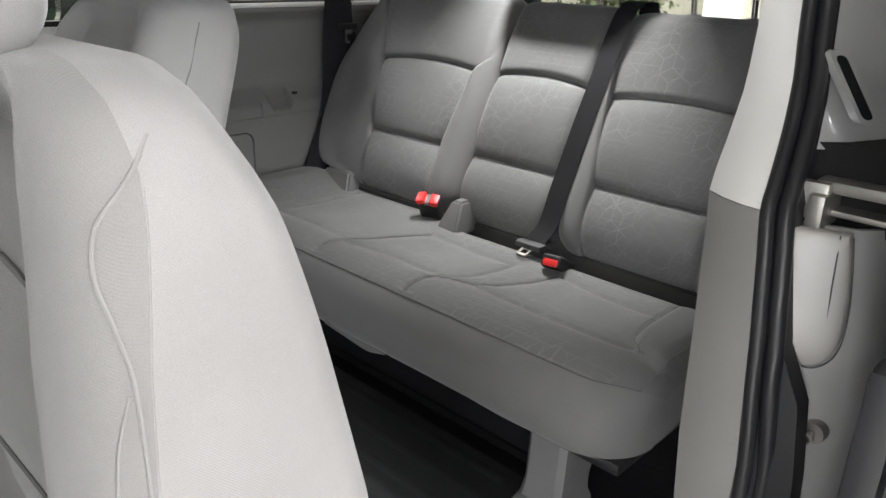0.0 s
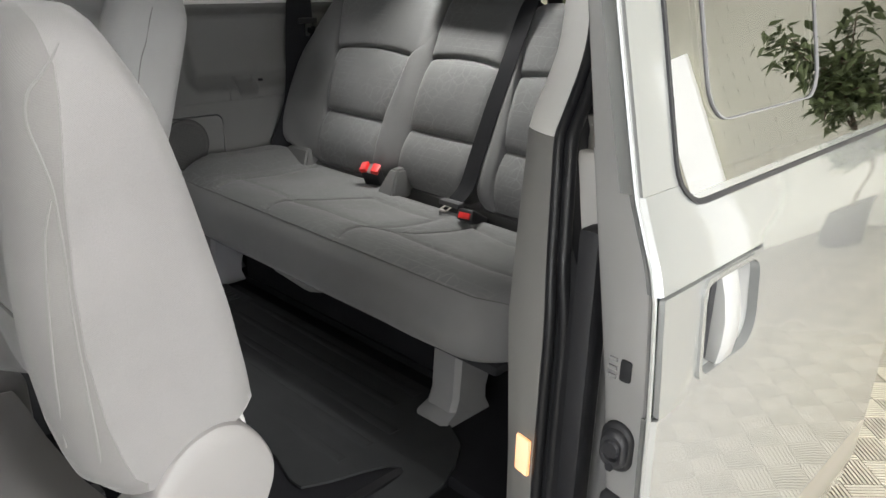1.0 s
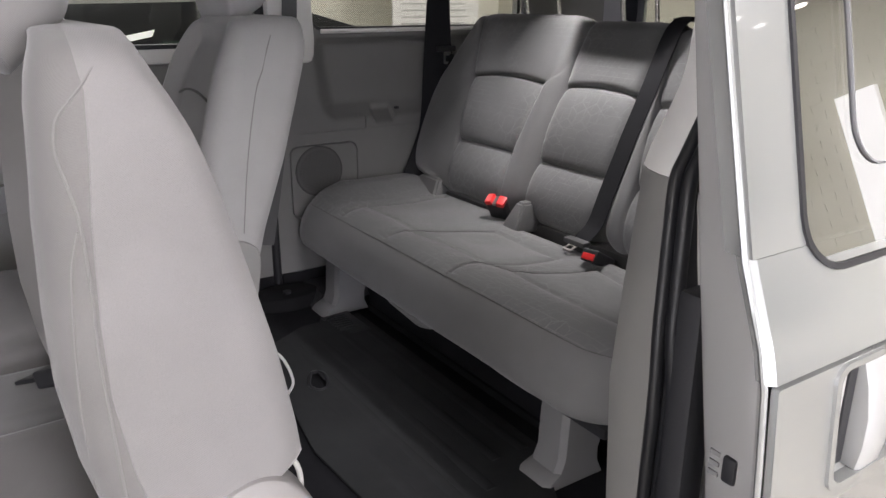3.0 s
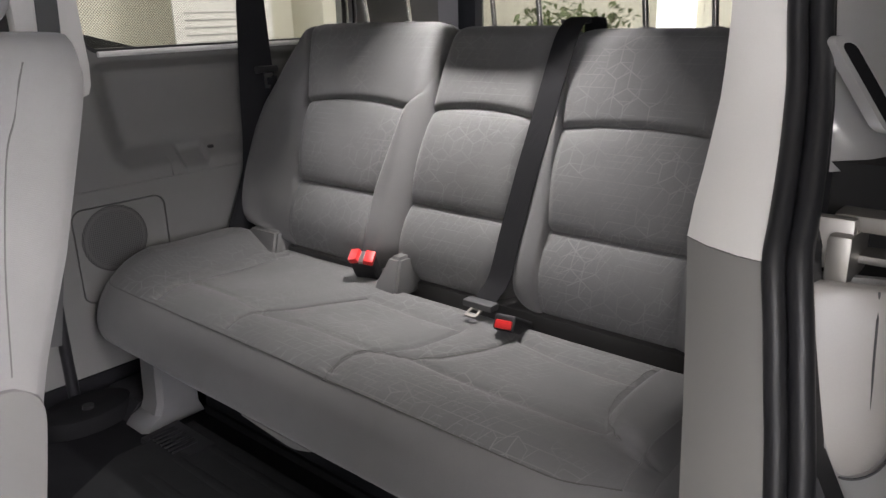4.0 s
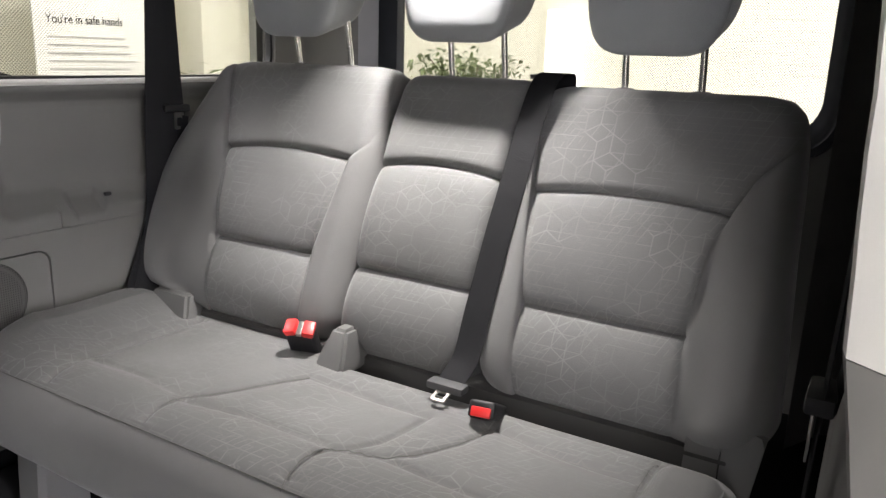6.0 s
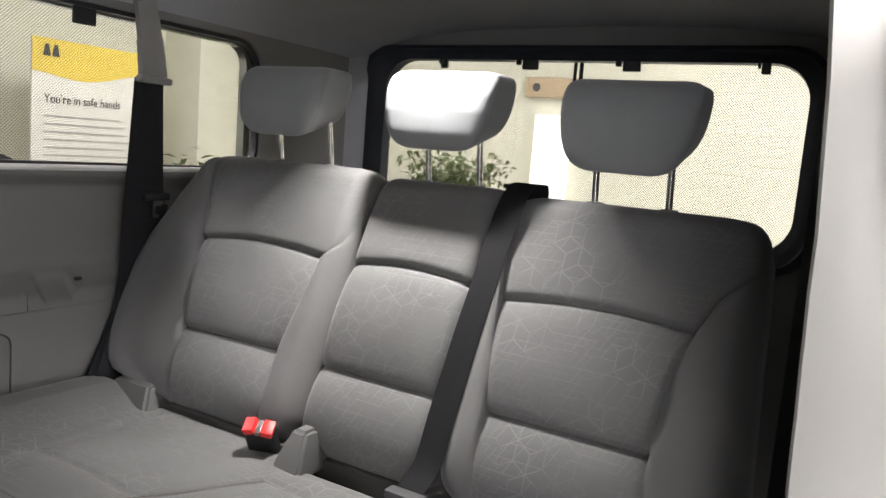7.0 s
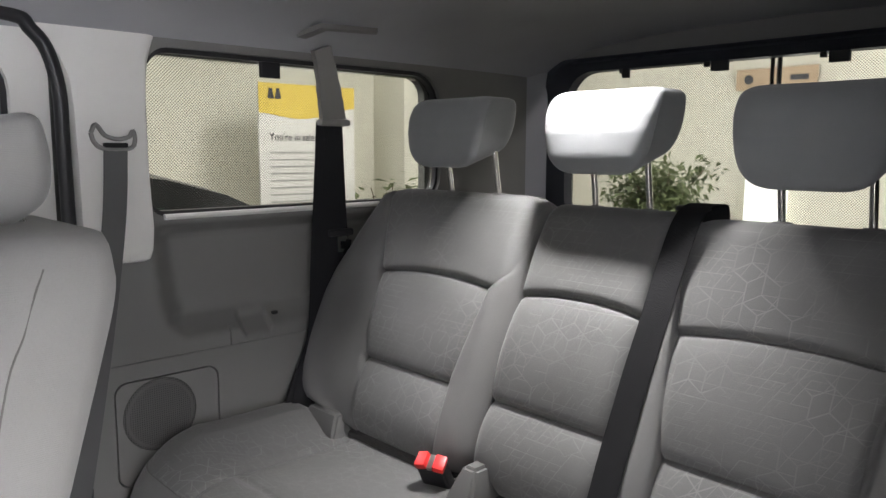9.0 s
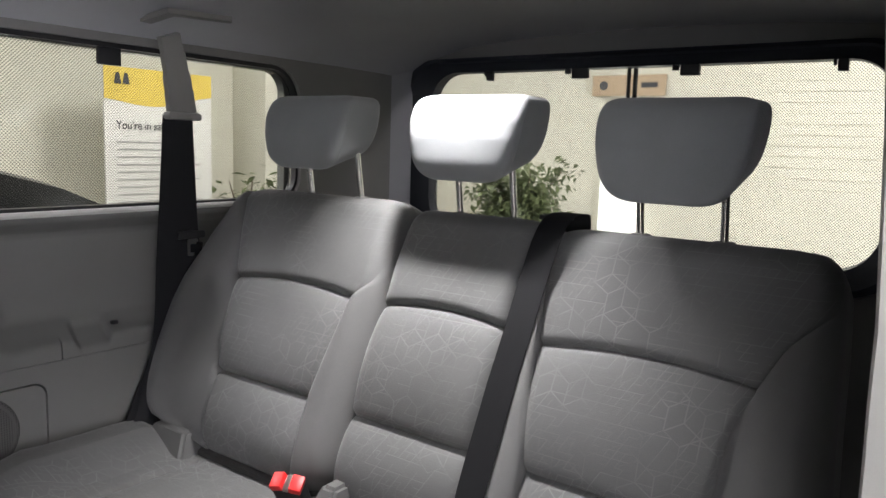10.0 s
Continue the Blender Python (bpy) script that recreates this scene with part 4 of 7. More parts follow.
def near_side():
    def trim_rings(zs):
        rings = []
        for z in zs:
            ix, iy, ox, oy = pillar_at(z)
            i, o = Vector((ix, iy, z)), Vector((ox, oy, z))
            d = (o - i).normalized()
            nrm = Vector((d.y, -d.x, 0))
            if nrm.y > 0:
                nrm = -nrm
            rings.append([o + Vector((0.005, 0.03, 0)), o, i.lerp(o, 0.75) + nrm * 0.006, i.lerp(o, 0.35) + nrm * 0.007, i + nrm * 0.001, i + Vector((-0.004, 0.02, 0)),
                          i + Vector((0.004, 0.07, 0)), i + Vector((0.03, 0.16, 0)), i + Vector((0.06, 0.16, 0))])
        return rings
    bm = bmesh.new()
    loft(bm, trim_rings([0.62, 0.7, 0.8, 0.9, 1.0, 1.05, 1.1, 1.15, 1.2, 1.25, 1.30, 1.330, 1.3505]))
    low = part("pillar_trim_lower", bm, trim_mid, VAN, "grey moulded pillar trim beside the doorway")
    bm = bmesh.new()
    loft(bm, trim_rings([1.3516, 1.365, 1.38, 1.395, 1.41, 1.425, 1.44, 1.455, 1.47, 1.485, 1.5, 1.525, 1.55, 1.6, 1.68, 1.75, 1.80, 1.86, 1.92]))
    part("pillar_trim_upper", bm, trim_light, VAN, "pale grey upper pillar trim")
    # double rubber seal along the pillar, turning forward at the top and bottom
    for off, r in ((0.009, 0.0095), (0.028, 0.0105)):
        bm = bmesh.new()
        pts = []
        for z in (0.50, 0.56, 0.62, 0.8, 0.95, 1.05, 1.15, 1.2, 1.25, 1.30, 1.352, 1.38, 1.41, 1.44, 1.47, 1.5, 1.55, 1.62, 1.68, 1.75):
            ix, iy, ox, oy = pillar_at(z)
            pts.append((ox + off, oy - 0.002 + off * (0.8 if z < 1.1 else 0.3), z))
        ox, oy = pillar_at(1.80)[2:]
        pts += [(ox + off, oy + 0.005, 1.82), (ox + off, oy - 0.04, 1.885), (ox + off, oy - 0.14, 1.905), (ox + off, 0.4, 1.91), (ox + off, -0.6, 1.91)]
        tube(bm, smooth_line(pts, 4), r, 12)
        part("door_seal", bm, rubber, VAN, "black rubber door seal")
    bm = bmesh.new()
    rows = []
    for z in (0.45, 0.62, 0.8, 1.0, 1.05, 1.14, 1.2, 1.3, 1.352, 1.38, 1.41, 1.44, 1.47, 1.5, 1.55, 1.68, 1.8, 1.92):
        ix, iy, ox, oy = pillar_at(z)
        wd = interp(z, [(0.45, 0.072), (1.0, 0.070), (1.14, 0.062), (1.20, 0.036), (1.92, 0.034)])
        rows.append([(ox + 0.0, oy + 0.012, z), (ox + wd - 0.004, oy + 0.014, z), (ox + wd, oy + 0.04, z), (ox + 0.0, oy + 0.05, z)])
    loft(bm, rows)
    part("seal_flange", bm, rubber, VAN)
    # painted jamb and quarter skin behind the seal
    bm = bmesh.new()
    zs = (0.36, 0.5, 0.65, 0.8, 0.95, 1.1, 1.2, 1.334)
    rows = []
    for z in zs:
        ix, iy, ox, oy = pillar_at(max(z, 0.62))
        rows.append([(ox + 0.030, oy + 0.030, z), (ox + 0.050, oy + 0.060, z), (ox + 0.090, oy + 0.074, z), (ox + 0.108, oy + 0.095, z), (ox + 0.116, oy + 0.14, z), (0.445, 1.52, z), (0.46, 1.62, z), (0.465, 2.2, z), (0.45, 3.0, z)])
    loft(bm, rows, closed=False)
    thicken(bm, (-0.005, 0.006, 0))
    part("quarter_panel", bm, paint_jamb, VAN)
    bm = bmesh.new()
    rows = []
    for z, q in ((1.416, 0.437), (1.43, 0.434), (1.47, 0.425), (1.55, 0.40), (1.68, 0.36), (1.8, 0.325), (1.92, 0.28)):
        ix, iy, ox, oy = pillar_at(z)
        rows.append([(ox + 0.030, oy + 0.028, z), (ox + 0.060, oy + 0.06, z), (ox + 0.085, oy + 0.12, z), (q - 0.02, 1.62, z), (q, 1.75, z), (q + 0.005, 2.2, z), (q - 0.01, 3.0, z)])
    loft(bm, rows, closed=False)
    thicken(bm, (-0.005, 0.006, 0))
    part("quarter_panel_upper", bm, paint_jamb, VAN)
    # dark vent with a pale frame, and a pressed panel line beside it
    quarter_x = lambda y, z: 0.3079 + 0.64 * (y - 1.45) - 0.658 * (z - 1.48)
    on_quarter = lambda a, b, d: (quarter_x(a, b) + 0.006 - d, a - 0.004 + d * 0.4, b)
    vent_out = rounded_rect(1.428, 1.452, 1.446, 1.530, 0.009)
    vent_in = rounded_rect(1.433, 1.447, 1.452, 1.524, 0.006)
    bm = bmesh.new()
    ring_frame(bm, vent_out, vent_in, on_quarter, 0.0, 0.012)
    vent = part("vent_frame", bm, paint_jamb, VAN, "pale frame of a dark vent on the jamb")
    bm = bmesh.new()
    sheet(bm, vent_in, [], lambda a, b, d: on_quarter(a, b, d + 0.001), 0.010)
    part("vent_grille", bm, black_matt, vent)
    # guide rail slot, its inner shade a solid black box, with its steel bracket
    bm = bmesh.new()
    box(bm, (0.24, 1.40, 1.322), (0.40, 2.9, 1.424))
    part("rail_slot_shade", bm, shade_black, VAN)
    bm = bmesh.new()
    box(bm, (0.30, 1.37, 1.371), (0.43, 2.6, 1.386), 0.004)
    box(bm, (0.30, 1.37, 1.344), (0.43, 2.6, 1.352), 0.003)
    part("guide_rail", bm, rail_steel, VAN, "bare steel door guide rail")
    bm = bmesh.new()
    box(bm, (0.272, 1.352, 1.340), (0.322, 1.366, 1.386), 0.004)
    box(bm, (0.304, 1.34, 1.330), (0.324, 1.42, 1.374), 0.005)
    part("rail_bracket", bm, rail_steel, VAN, "steel roller bracket")
    bm = bmesh.new()
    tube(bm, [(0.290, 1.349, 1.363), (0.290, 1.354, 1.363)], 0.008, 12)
    part("bracket_hole_shade", bm, shade_black, VAN)
    # pressed cover below the rail with a folded seam beside it
    cover = [(p.x, p.y) for p in smooth_line([(0.290, 1.335, 0), (0.292, 1.26, 0), (0.303, 1.212, 0), (0.319, 1.184, 0), (0.344, 1.171, 0), (0.364, 1.181, 0), (0.374, 1.206, 0), (0.373, 1.25, 0), (0.366, 1.295, 0), (0.358, 1.335, 0)], 4)]
    jamb_y = lambda a, b: 1.317 + 0.32 * (a - 0.346) + 0.16 * max(0.0, b - 1.2)
    bm = bmesh.new()
    layers = []
    for sc, up in ((1.0, -0.012), (1.0, 0.0), (0.985, 0.002), (0.955, 0.0038), (0.90, 0.0054), (0.80, 0.0066), (0.66, 0.0074), (0.48, 0.0079), (0.25, 0.0082), (0.08, 0.0083)):
        inset = [(0.334 + (a - 0.334) * sc, 1.262 + (b - 1.262) * sc) for a, b in cover]
        layers.append([bm.verts.new((a, jamb_y(a, b) - up, b)) for a, b in inset])
    for a, b in zip(layers, layers[1:]):
        for k in range(len(cover)):
            bm.faces.new((a[k], a[(k + 1) % len(cover)], b[(k + 1) % len(cover)], b[k]))
    bm.faces.new(layers[-1])
    part("jamb_cover", bm, cover_plastic, VAN, "pale pressed cover on the door jamb")
    bm = bmesh.new()
    tube(bm, [(a + 0.004, jamb_y(a, b) - 0.002, b - 0.001) for a, b in cover[8:]], 0.0011, 6)
    tube(bm, [(x, jamb_y(x, z) - up, z) for x, up, z in ((0.349, 0.003, 1.334), (0.352, 0.0070, 1.31), (0.3545, 0.0072, 1.28), (0.358, 0.0066, 1.24), (0.362, 0.0045, 1.205), (0.360, 0.0015, 1.186))], 0.0011, 6)
    part("jamb_seam", bm, trim_deep, VAN)
    # striker low on the jamb
    bm = bmesh.new()
    tube(bm, [(0.374, 1.306, 1.092), (0.374, 1.322, 1.092)], [0.014, 0.017], 18)
    tube(bm, [(0.374, 1.288, 1.092), (0.374, 1.312, 1.092)], 0.0045, 12)
    tube(bm, [(0.374, 1.288, 1.092), (0.374, 1.294, 1.092)], 0.0075, 14)
    part("striker", bm, rail_steel, VAN, "round steel door striker")
    # inner lining behind the pillar
    bm = bmesh.new()
    sheet(bm, [(1.40, 0.60), (2.95, 0.60), (2.95, 1.92), (1.57, 1.92), (1.54, 1.43), (1.42, 1.33)], [rounded_rect(1.62, 2.45, 1.49, 1.85, 0.07)], yz(0.262, -1), 0.04)
    lining = part("side_trim_near", bm, trim_grey, VAN, "grey moulded side panel beside the bench")
    bm = bmesh.new()
    rings = []
    for z, out in ((0.60, 0.0), (0.80, 0.002), (0.98, 0.004), (1.15, 0.010), (1.26, 0.020), (1.32, 0.040), (1.36, 0.075), (1.375, 0.105)):
        rings.append([(min(0.262, x + out), y, z) for x, y in ((0.226, 1.40), (0.200, 1.46), (0.186, 1.54), (0.178, 1.64), (0.172, 1.80), (0.168, 2.0), (0.168, 2.5))])
    loft(bm, rings, closed=False)
    thicken(bm, (0.012, 0, 0))
    part("quarter_trim", bm, trim_mid, lining, "grey moulded trim behind the doorway pillar")
    bm = bmesh.new()
    sheet(bm, rounded_rect(1.60, 2.47, 1.47, 1.87, 0.07), [], yz(0.31, -1), 0.004)
    pane = part("pane", bm, film_side, lining)
    pane.visible_shadow = False
    # amber courtesy lamp low on the pillar
    ix, iy, ox, oy = pillar_at(0.82)
    turn = Matrix.Rotation(math.atan2(oy - iy, ox - ix), 3, "Z")
    c = Vector(((ix + ox) / 2 + 0.014, (iy + oy) / 2 - 0.0105, 0.81))
    bm = bmesh.new()
    box(bm, c + Vector((-0.017, -0.004, -0.036)), c + Vector((0.017, 0.004, 0.036)), 0.004, 2, turn)
    part("courtesy_lamp", bm, amber, low, "lit amber courtesy lamp lens")


trim_mid = grained("trim_mid", (0.205, 0.199, 0.192), 0.55, 1100, 0.0004, 4, 0.04)
near_side()


def lower_body():
    # floor pan with carpet
    bm = bmesh.new()
    box(bm, (FX - 0.02, -1.8, 0.56), (0.06, 2.93, 0.598))
    part("floor_carpet", bm, carpet, VAN, "black carpeted floor")
    bm = bmesh.new()
    box(bm, (0.06, 1.30, 0.56), (0.40, 2.93, 0.598))
    part("floor_carpet", bm, carpet, VAN)
    # sill strip along the floor edge, in two raised bands
    bm = bmesh.new()
    prof = [(-0.030, 0.598), (-0.026, 0.606), (-0.004, 0.607), (-0.001, 0.602), (0.003, 0.602), (0.006, 0.607), (0.036, 0.606), (0.045, 0.598), (0.047, 0.56), (-0.030, 0.56)]
    loft(bm, [[(x, y, z) for x, z in prof] for y in (-1.0, 0.2, 0.8, 1.1, 1.30)])
    part("sill_strip", bm, step_plastic, VAN, "black plastic sill strip")
    # sunk dark channel between the sill strip and the step
    bm = bmesh.new()
    box(bm, (0.03, -1.0, 0.53), (0.165, 1.24, 0.572))
    box(bm, (0.03, 1.238, 0.53), (0.46, 1.42, 0.570))
    part("sill_channel", bm, black_matt, VAN)
    # stepped well: lip, wall, ledge and tread, all bending outward at the rear
    def way(pts):
        return [(p.x, p.y) for p in smooth_line([(x, y, 0) for x, y in pts], 6)]
    lip_in = way([(0.128, -1.0), (0.128, 0.70), (0.128, 0.95), (0.140, 1.09), (0.150, 1.18), (0.168, 1.245), (0.205, 1.290), (0.260, 1.315), (0.34, 1.330), (0.44, 1.335)])
    crest = way([(0.172, -1.0), (0.172, 0.70), (0.172, 0.95), (0.168, 1.08), (0.166, 1.165), (0.178, 1.218), (0.207, 1.252), (0.256, 1.281), (0.34, 1.296), (0.44, 1.300)])
    ledge = way([(0.200, -1.0), (0.200, 0.70), (0.200, 0.93), (0.202, 1.03), (0.210, 1.10), (0.228, 1.145), (0.262, 1.182), (0.305, 1.205), (0.362, 1.222), (0.45, 1.230)])
    tread = way([(0.228, -1.0), (0.228, 0.70), (0.228, 0.90), (0.231, 0.99), (0.240, 1.06), (0.258, 1.105), (0.290, 1.140), (0.330, 1.162), (0.375, 1.172), (0.45, 1.175)])
    rings = []
    for p0, p1, p2, p3 in zip(lip_in, crest, ledge, tread):
        mix = lambda p, q, f: (p[0] + (q[0] - p[0]) * f, p[1] + (q[1] - p[1]) * f)
        row = [(p0, 0.560), (p0, 0.586), (mix(p0, p1, 0.12), 0.591), (mix(p0, p1, 0.7), 0.593), (mix(p0, p1, 0.92), 0.590), (p1, 0.583), (mix(p1, p2, 0.22), 0.565), (mix(p1, p2, 0.55), 0.530), (mix(p1, p2, 0.80), 0.505), (mix(p1, p2, 0.95), 0.494),
               (mix(p2, p3, 0.12), 0.490), (mix(p2, p3, 0.55), 0.487), (mix(p2, p3, 0.75), 0.482), (mix(p2, p3, 0.88), 0.472), (p3, 0.466), ((max(0.455, p3[0] + 0.005), p3[1]), 0.465), ((max(0.462, p3[0] + 0.012), p3[1]), 0.455), ((max(0.464, p3[0] + 0.014), p3[1]), 0.36)]
        rings.append([(x, y, z) for (x, y), z in row])
    bm = bmesh.new()
    loft(bm, rings, closed=False)
    well = part("step_well", bm, step_plastic, VAN, "black moulded step well with a ribbed tread")
    for k in range(9):
        x = 0.262 + k * 0.0192
        rear = interp(x, [(0.24, 1.02), (0.262, 1.075), (0.29, 1.105), (0.33, 1.128), (0.42, 1.135)])
        bm = bmesh.new()
        tube(bm, [(x, -0.9, 0.4675), (x, rear - 0.012, 0.4675), (x, rear, 0.464)], 0.0058, 8)
        part("tread_rib", bm, step_plastic, well)
    # lower door arm at the back of the well
    bm = bmesh.new()
    outline = [(0.385, 1.105), (0.405, 1.082), (0.44, 1.075), (0.50, 1.095), (0.54, 1.12), (0.54, 1.165), (0.47, 1.20), (0.43, 1.195), (0.395, 1.15)]
    sheet(bm, outline, [], lambda a, b, d: (a, b, 0.500 - d), 0.018)
    arm = part("door_arm", bm, black_plastic, VAN, "black steel lower door arm")
    for ax, ay in ((0.408, 1.105), (0.435, 1.125), (0.51, 1.135)):
        bm = bmesh.new()
        tube(bm, [(ax, ay, 0.498), (ax, ay, 0.511)], [0.011, 0.009], 10)
        part("bolt", bm, rubber, arm)
    # outer sill below the doorway
    bm = bmesh.new()
    box(bm, (0.42, -1.9, 0.30), (0.485, 1.3, 0.36), 0.012)
    part("outer_sill", bm, paint_beige, VAN)
    # front half closes the shell
    bm = bmesh.new()
    box(bm, (FX - 0.1, -1.98, 0.30), (0.42, -1.9, 1.95), 0.01)
    part("bulkhead", bm, trim_dark, VAN)
    bm = bmesh.new()
    sheet(bm, [(-1.9, 0.40), (-0.22, 0.40), (-0.22, 1.90), (-1.9, 1.90)], [rounded_rect(-1.5, -0.42, 1.30, 1.82, 0.06)], yz(0.44, -1), 0.03)
    part("body_side_near", bm, paint_silver, VAN)
    # rear wheel below the slid-open door
    bm = bmesh.new()
    wy, wz = 2.28, 0.33
    loft(bm, [[(wx, wy + r * math.cos(2 * math.pi * k / 36), wz + r * math.sin(2 * math.pi * k / 36)) for k in range(36)] for wx, r in ((0.21, 0.24), (0.22, 0.31), (0.25, 0.33), (0.40, 0.33), (0.43, 0.31), (0.44, 0.24), (0.42, 0.2))])
    wheel = part("wheel", bm, rubber, VAN, "black rear tyre on the ribbed floor")
    bm = bmesh.new()
    tube(bm, [(0.40, wy, wz), (0.43, wy, wz)], 0.2, 28)
    part("rim", bm, steel, wheel)


lower_body()


# ---------------------------------------------------------------- sliding door
DOOR = [(0.365, 0.572), (0.40, 0.588), (0.50, 0.604), (0.603, 0.609), (0.80, 0.612), (0.95, 0.611), (1.09, 0.606), (1.17, 0.6005), (1.247, 0.594), (1.27, 0.5885), (1.285, 0.584), (1.300, 0.5785), (1.318, 0.5715), (1.33, 0.567), (1.345, 0.5612), (1.36, 0.556)]
D0, D1 = 1.075, 2.19


def door_x(z):
    return interp(z, DOOR) if z <= 1.36 else 0.556 - (z - 1.36) * 0.232


def sliding_door():
    def skin(zs, ys):
        bm = bmesh.new()
        rings = []
        for z in zs:
            x = door_x(z)
            rings.append([(x - 0.006 if y == D0 else x, y, z) for y in ys])
        loft(bm, rings, closed=False)
        thicken(bm, (-0.012, 0, 0))
        return bm
    ys = [D0, D0 + 0.006, D0 + 0.02, 1.36, 1.6, 1.9, D1 - 0.01, D1]
    door = part("sliding_door", skin([0.605, 0.64, 0.7, 0.8, 0.9, 0.95, 1.0, 1.05, 1.089], ys), paint_silver, VAN, "silver-white sliding door, slid open along the body")
    part("lower_band", skin([0.365, 0.375, 0.40, 0.44, 0.50, 0.55, 0.603], ys), paint_beige, door, "beige painted lower band")
    part("panel_beside_handle", skin([1.089, 1.13, 1.17, 1.21, 1.247, 1.27, 1.285, 1.293, 1.300, 1.309, 1.318, 1.33, 1.345, 1.36], [1.357, 1.365, 1.5, 1.7, 1.9, D1]), paint_silver, door)
    part("belt_panel", skin([1.249, 1.27, 1.285, 1.293, 1.300, 1.309, 1.318, 1.33, 1.345, 1.36], [D0, D0 + 0.006, D0 + 0.02, 1.2, 1.34, 1.357]), paint_silver, door)
    # window frame above the belt line
    upper = lambda a, b, d: (door_x(b) - d, a, b)
    bm = bmesh.new()
    sheet(bm, [(D0, 1.3605), (1.157, 1.3605), (1.155, 1.74), (1.17, 1.785), (1.215, 1.80), (2.07, 1.80), (2.12, 1.78), (2.13, 1.74), (2.13, 1.3605), (D1, 1.3605), (D1, 1.86), (D0 + 0.02, 1.86), (D0, 1.84)], [], upper, 0.03)
    part("window_surround", bm, paint_silver, door)
    bm = bmesh.new()
    ring_frame(bm, rounded_rect(1.150, 2.134, 1.331, 1.804, (0.058, 0.053, 0.063, 0.063)), rounded_rect(1.156, 2.128, 1.337, 1.798, (0.053, 0.048, 0.058, 0.058)), lambda a, b, d: (door_x(b) + 0.0035 - d, a, b), 0.0, 0.01)
    part("window_rubber", bm, rubber, door)
    bm = bmesh.new()
    sheet(bm, rounded_rect(1.152, 2.132, 1.333, 1.802, (0.055, 0.05, 0.06, 0.06)), [], lambda a, b, d: (0.5635 - (b - 1.335) * 0.235 - d, a, b), 0.004)
    part("pane", bm, door_glass, door, "dark tinted door window")
    bm = bmesh.new()
    ring_frame(bm, rounded_rect(1.245, 1.622, 1.422, 1.76, 0.05), rounded_rect(1.2468, 1.6202, 1.4238, 1.7582, 0.0485), lambda a, b, d: (0.5665 - (b - 1.335) * 0.235 - d, a, b), 0.0, 0.004)
    part("opening_pane_edge", bm, trim_dark, door)
    # plate with the sunk grip
    rec = rounded_rect(1.180, 1.340, 1.112, 1.238, (0.016, 0.040, 0.028, 0.016))
    flatp = lambda a, b, d: (door_x(b) + 0.002 - d, a, b)
    bm = bmesh.new()
    sheet(bm, rounded_rect(D0 + 0.006, 1.355, 1.0915, 1.2455, (0.004, 0.003, 0.003, 0.004)), [rounded_rect(1.176, 1.345, 1.108, 1.242, (0.018, 0.044, 0.031, 0.018))], flatp, 0.008)
    plate = part("handle_plate", bm, paint_silver, door)
    bm = bmesh.new()
    fill = rounded_rect(1.14, 1.3572, 1.0885, 1.2485, 0.0005, 2)
    sheet(bm, fill, [rounded_rect(1.176, 1.345, 1.108, 1.242, (0.016, 0.040, 0.028, 0.016))], lambda a, b, d: (door_x(b) - 0.006 - d, a, b), 0.006)
    part("plate_backing", bm, paint_silver, door)
    bm = bmesh.new()
    n = len(rec)
    mix = lambda r, s, f: [(a + (c - a) * f, b + (d - b) * f) for (a, b), (c, d) in zip(r, s)]
    inner = rounded_rect(1.190, 1.330, 1.122, 1.228, (0.012, 0.035, 0.024, 0.012))
    rows = [[bm.verts.new((door_x(b) + 0.003 - d, a, b)) for a, b in ring] for ring, d in ((rec, 0.0095), (rec, 0.011), (mix(rec, inner, 0.12), 0.015), (mix(rec, inner, 0.45), 0.024), (mix(rec, inner, 0.8), 0.031), (inner, 0.034), (mix(rec, inner, 1.6), 0.0352), (mix(rec, inner, 2.6), 0.0355))]
    for r0, r1 in zip(rows, rows[1:]):
        for k in range(n):
            bm.faces.new((r0[k], r0[(k + 1) % n], r1[(k + 1) % n], r1[k]))
    bm.faces.new(rows[-1])
    part("handle_bowl", bm, paint_satin, door)
    bm = bmesh.new()
    ring_frame(bm, rounded_rect(1.172, 1.349, 1.104, 1.2445, (0.02, 0.048, 0.034, 0.02)), mix(rec, inner, 0.06), lambda a, b, d: (door_x(b) + 0.006 - d, a, b), 0.0, 0.014)
    part("handle_rim", bm, paint_silver, door)
    bm = bmesh.new()
    rings = []
    for b in (1.110, 1.116, 1.14, 1.175, 1.21, 1.234, 1.24):
        x = door_x(b) + 0.002
        bow = 0.010 * (1 - ((b - 1.175) / 0.065) ** 2)
        e = 0.004 if b in (1.110, 1.24) else 0.0
        rings.append([(x - 0.02, 1.228 + e, b), (x + bow - 0.001, 1.226 + e, b), (x + bow + 0.003 - e * 0.5, 1.234, b), (x + bow + 0.002 - e * 0.5, 1.266, b), (x + bow - 0.004, 1.274 - e, b), (x - 0.02, 1.272 - e, b)])
    loft(bm, rings)
    part("handle_grip", bm, paint_satin, door, "upright silver-white grip")
    for y0, w, mm in ((1.190, 0.014, paint_satin), (1.208, 0.016, black_plastic)):
        bm = bmesh.new()
        box(bm, (0.575, y0, 1.118), (0.594, y0 + w, 1.232), 0.003)
        part("handle_link", bm, mm, door)
    # inner lining and front edge face
    bm = bmesh.new()
    rings = []
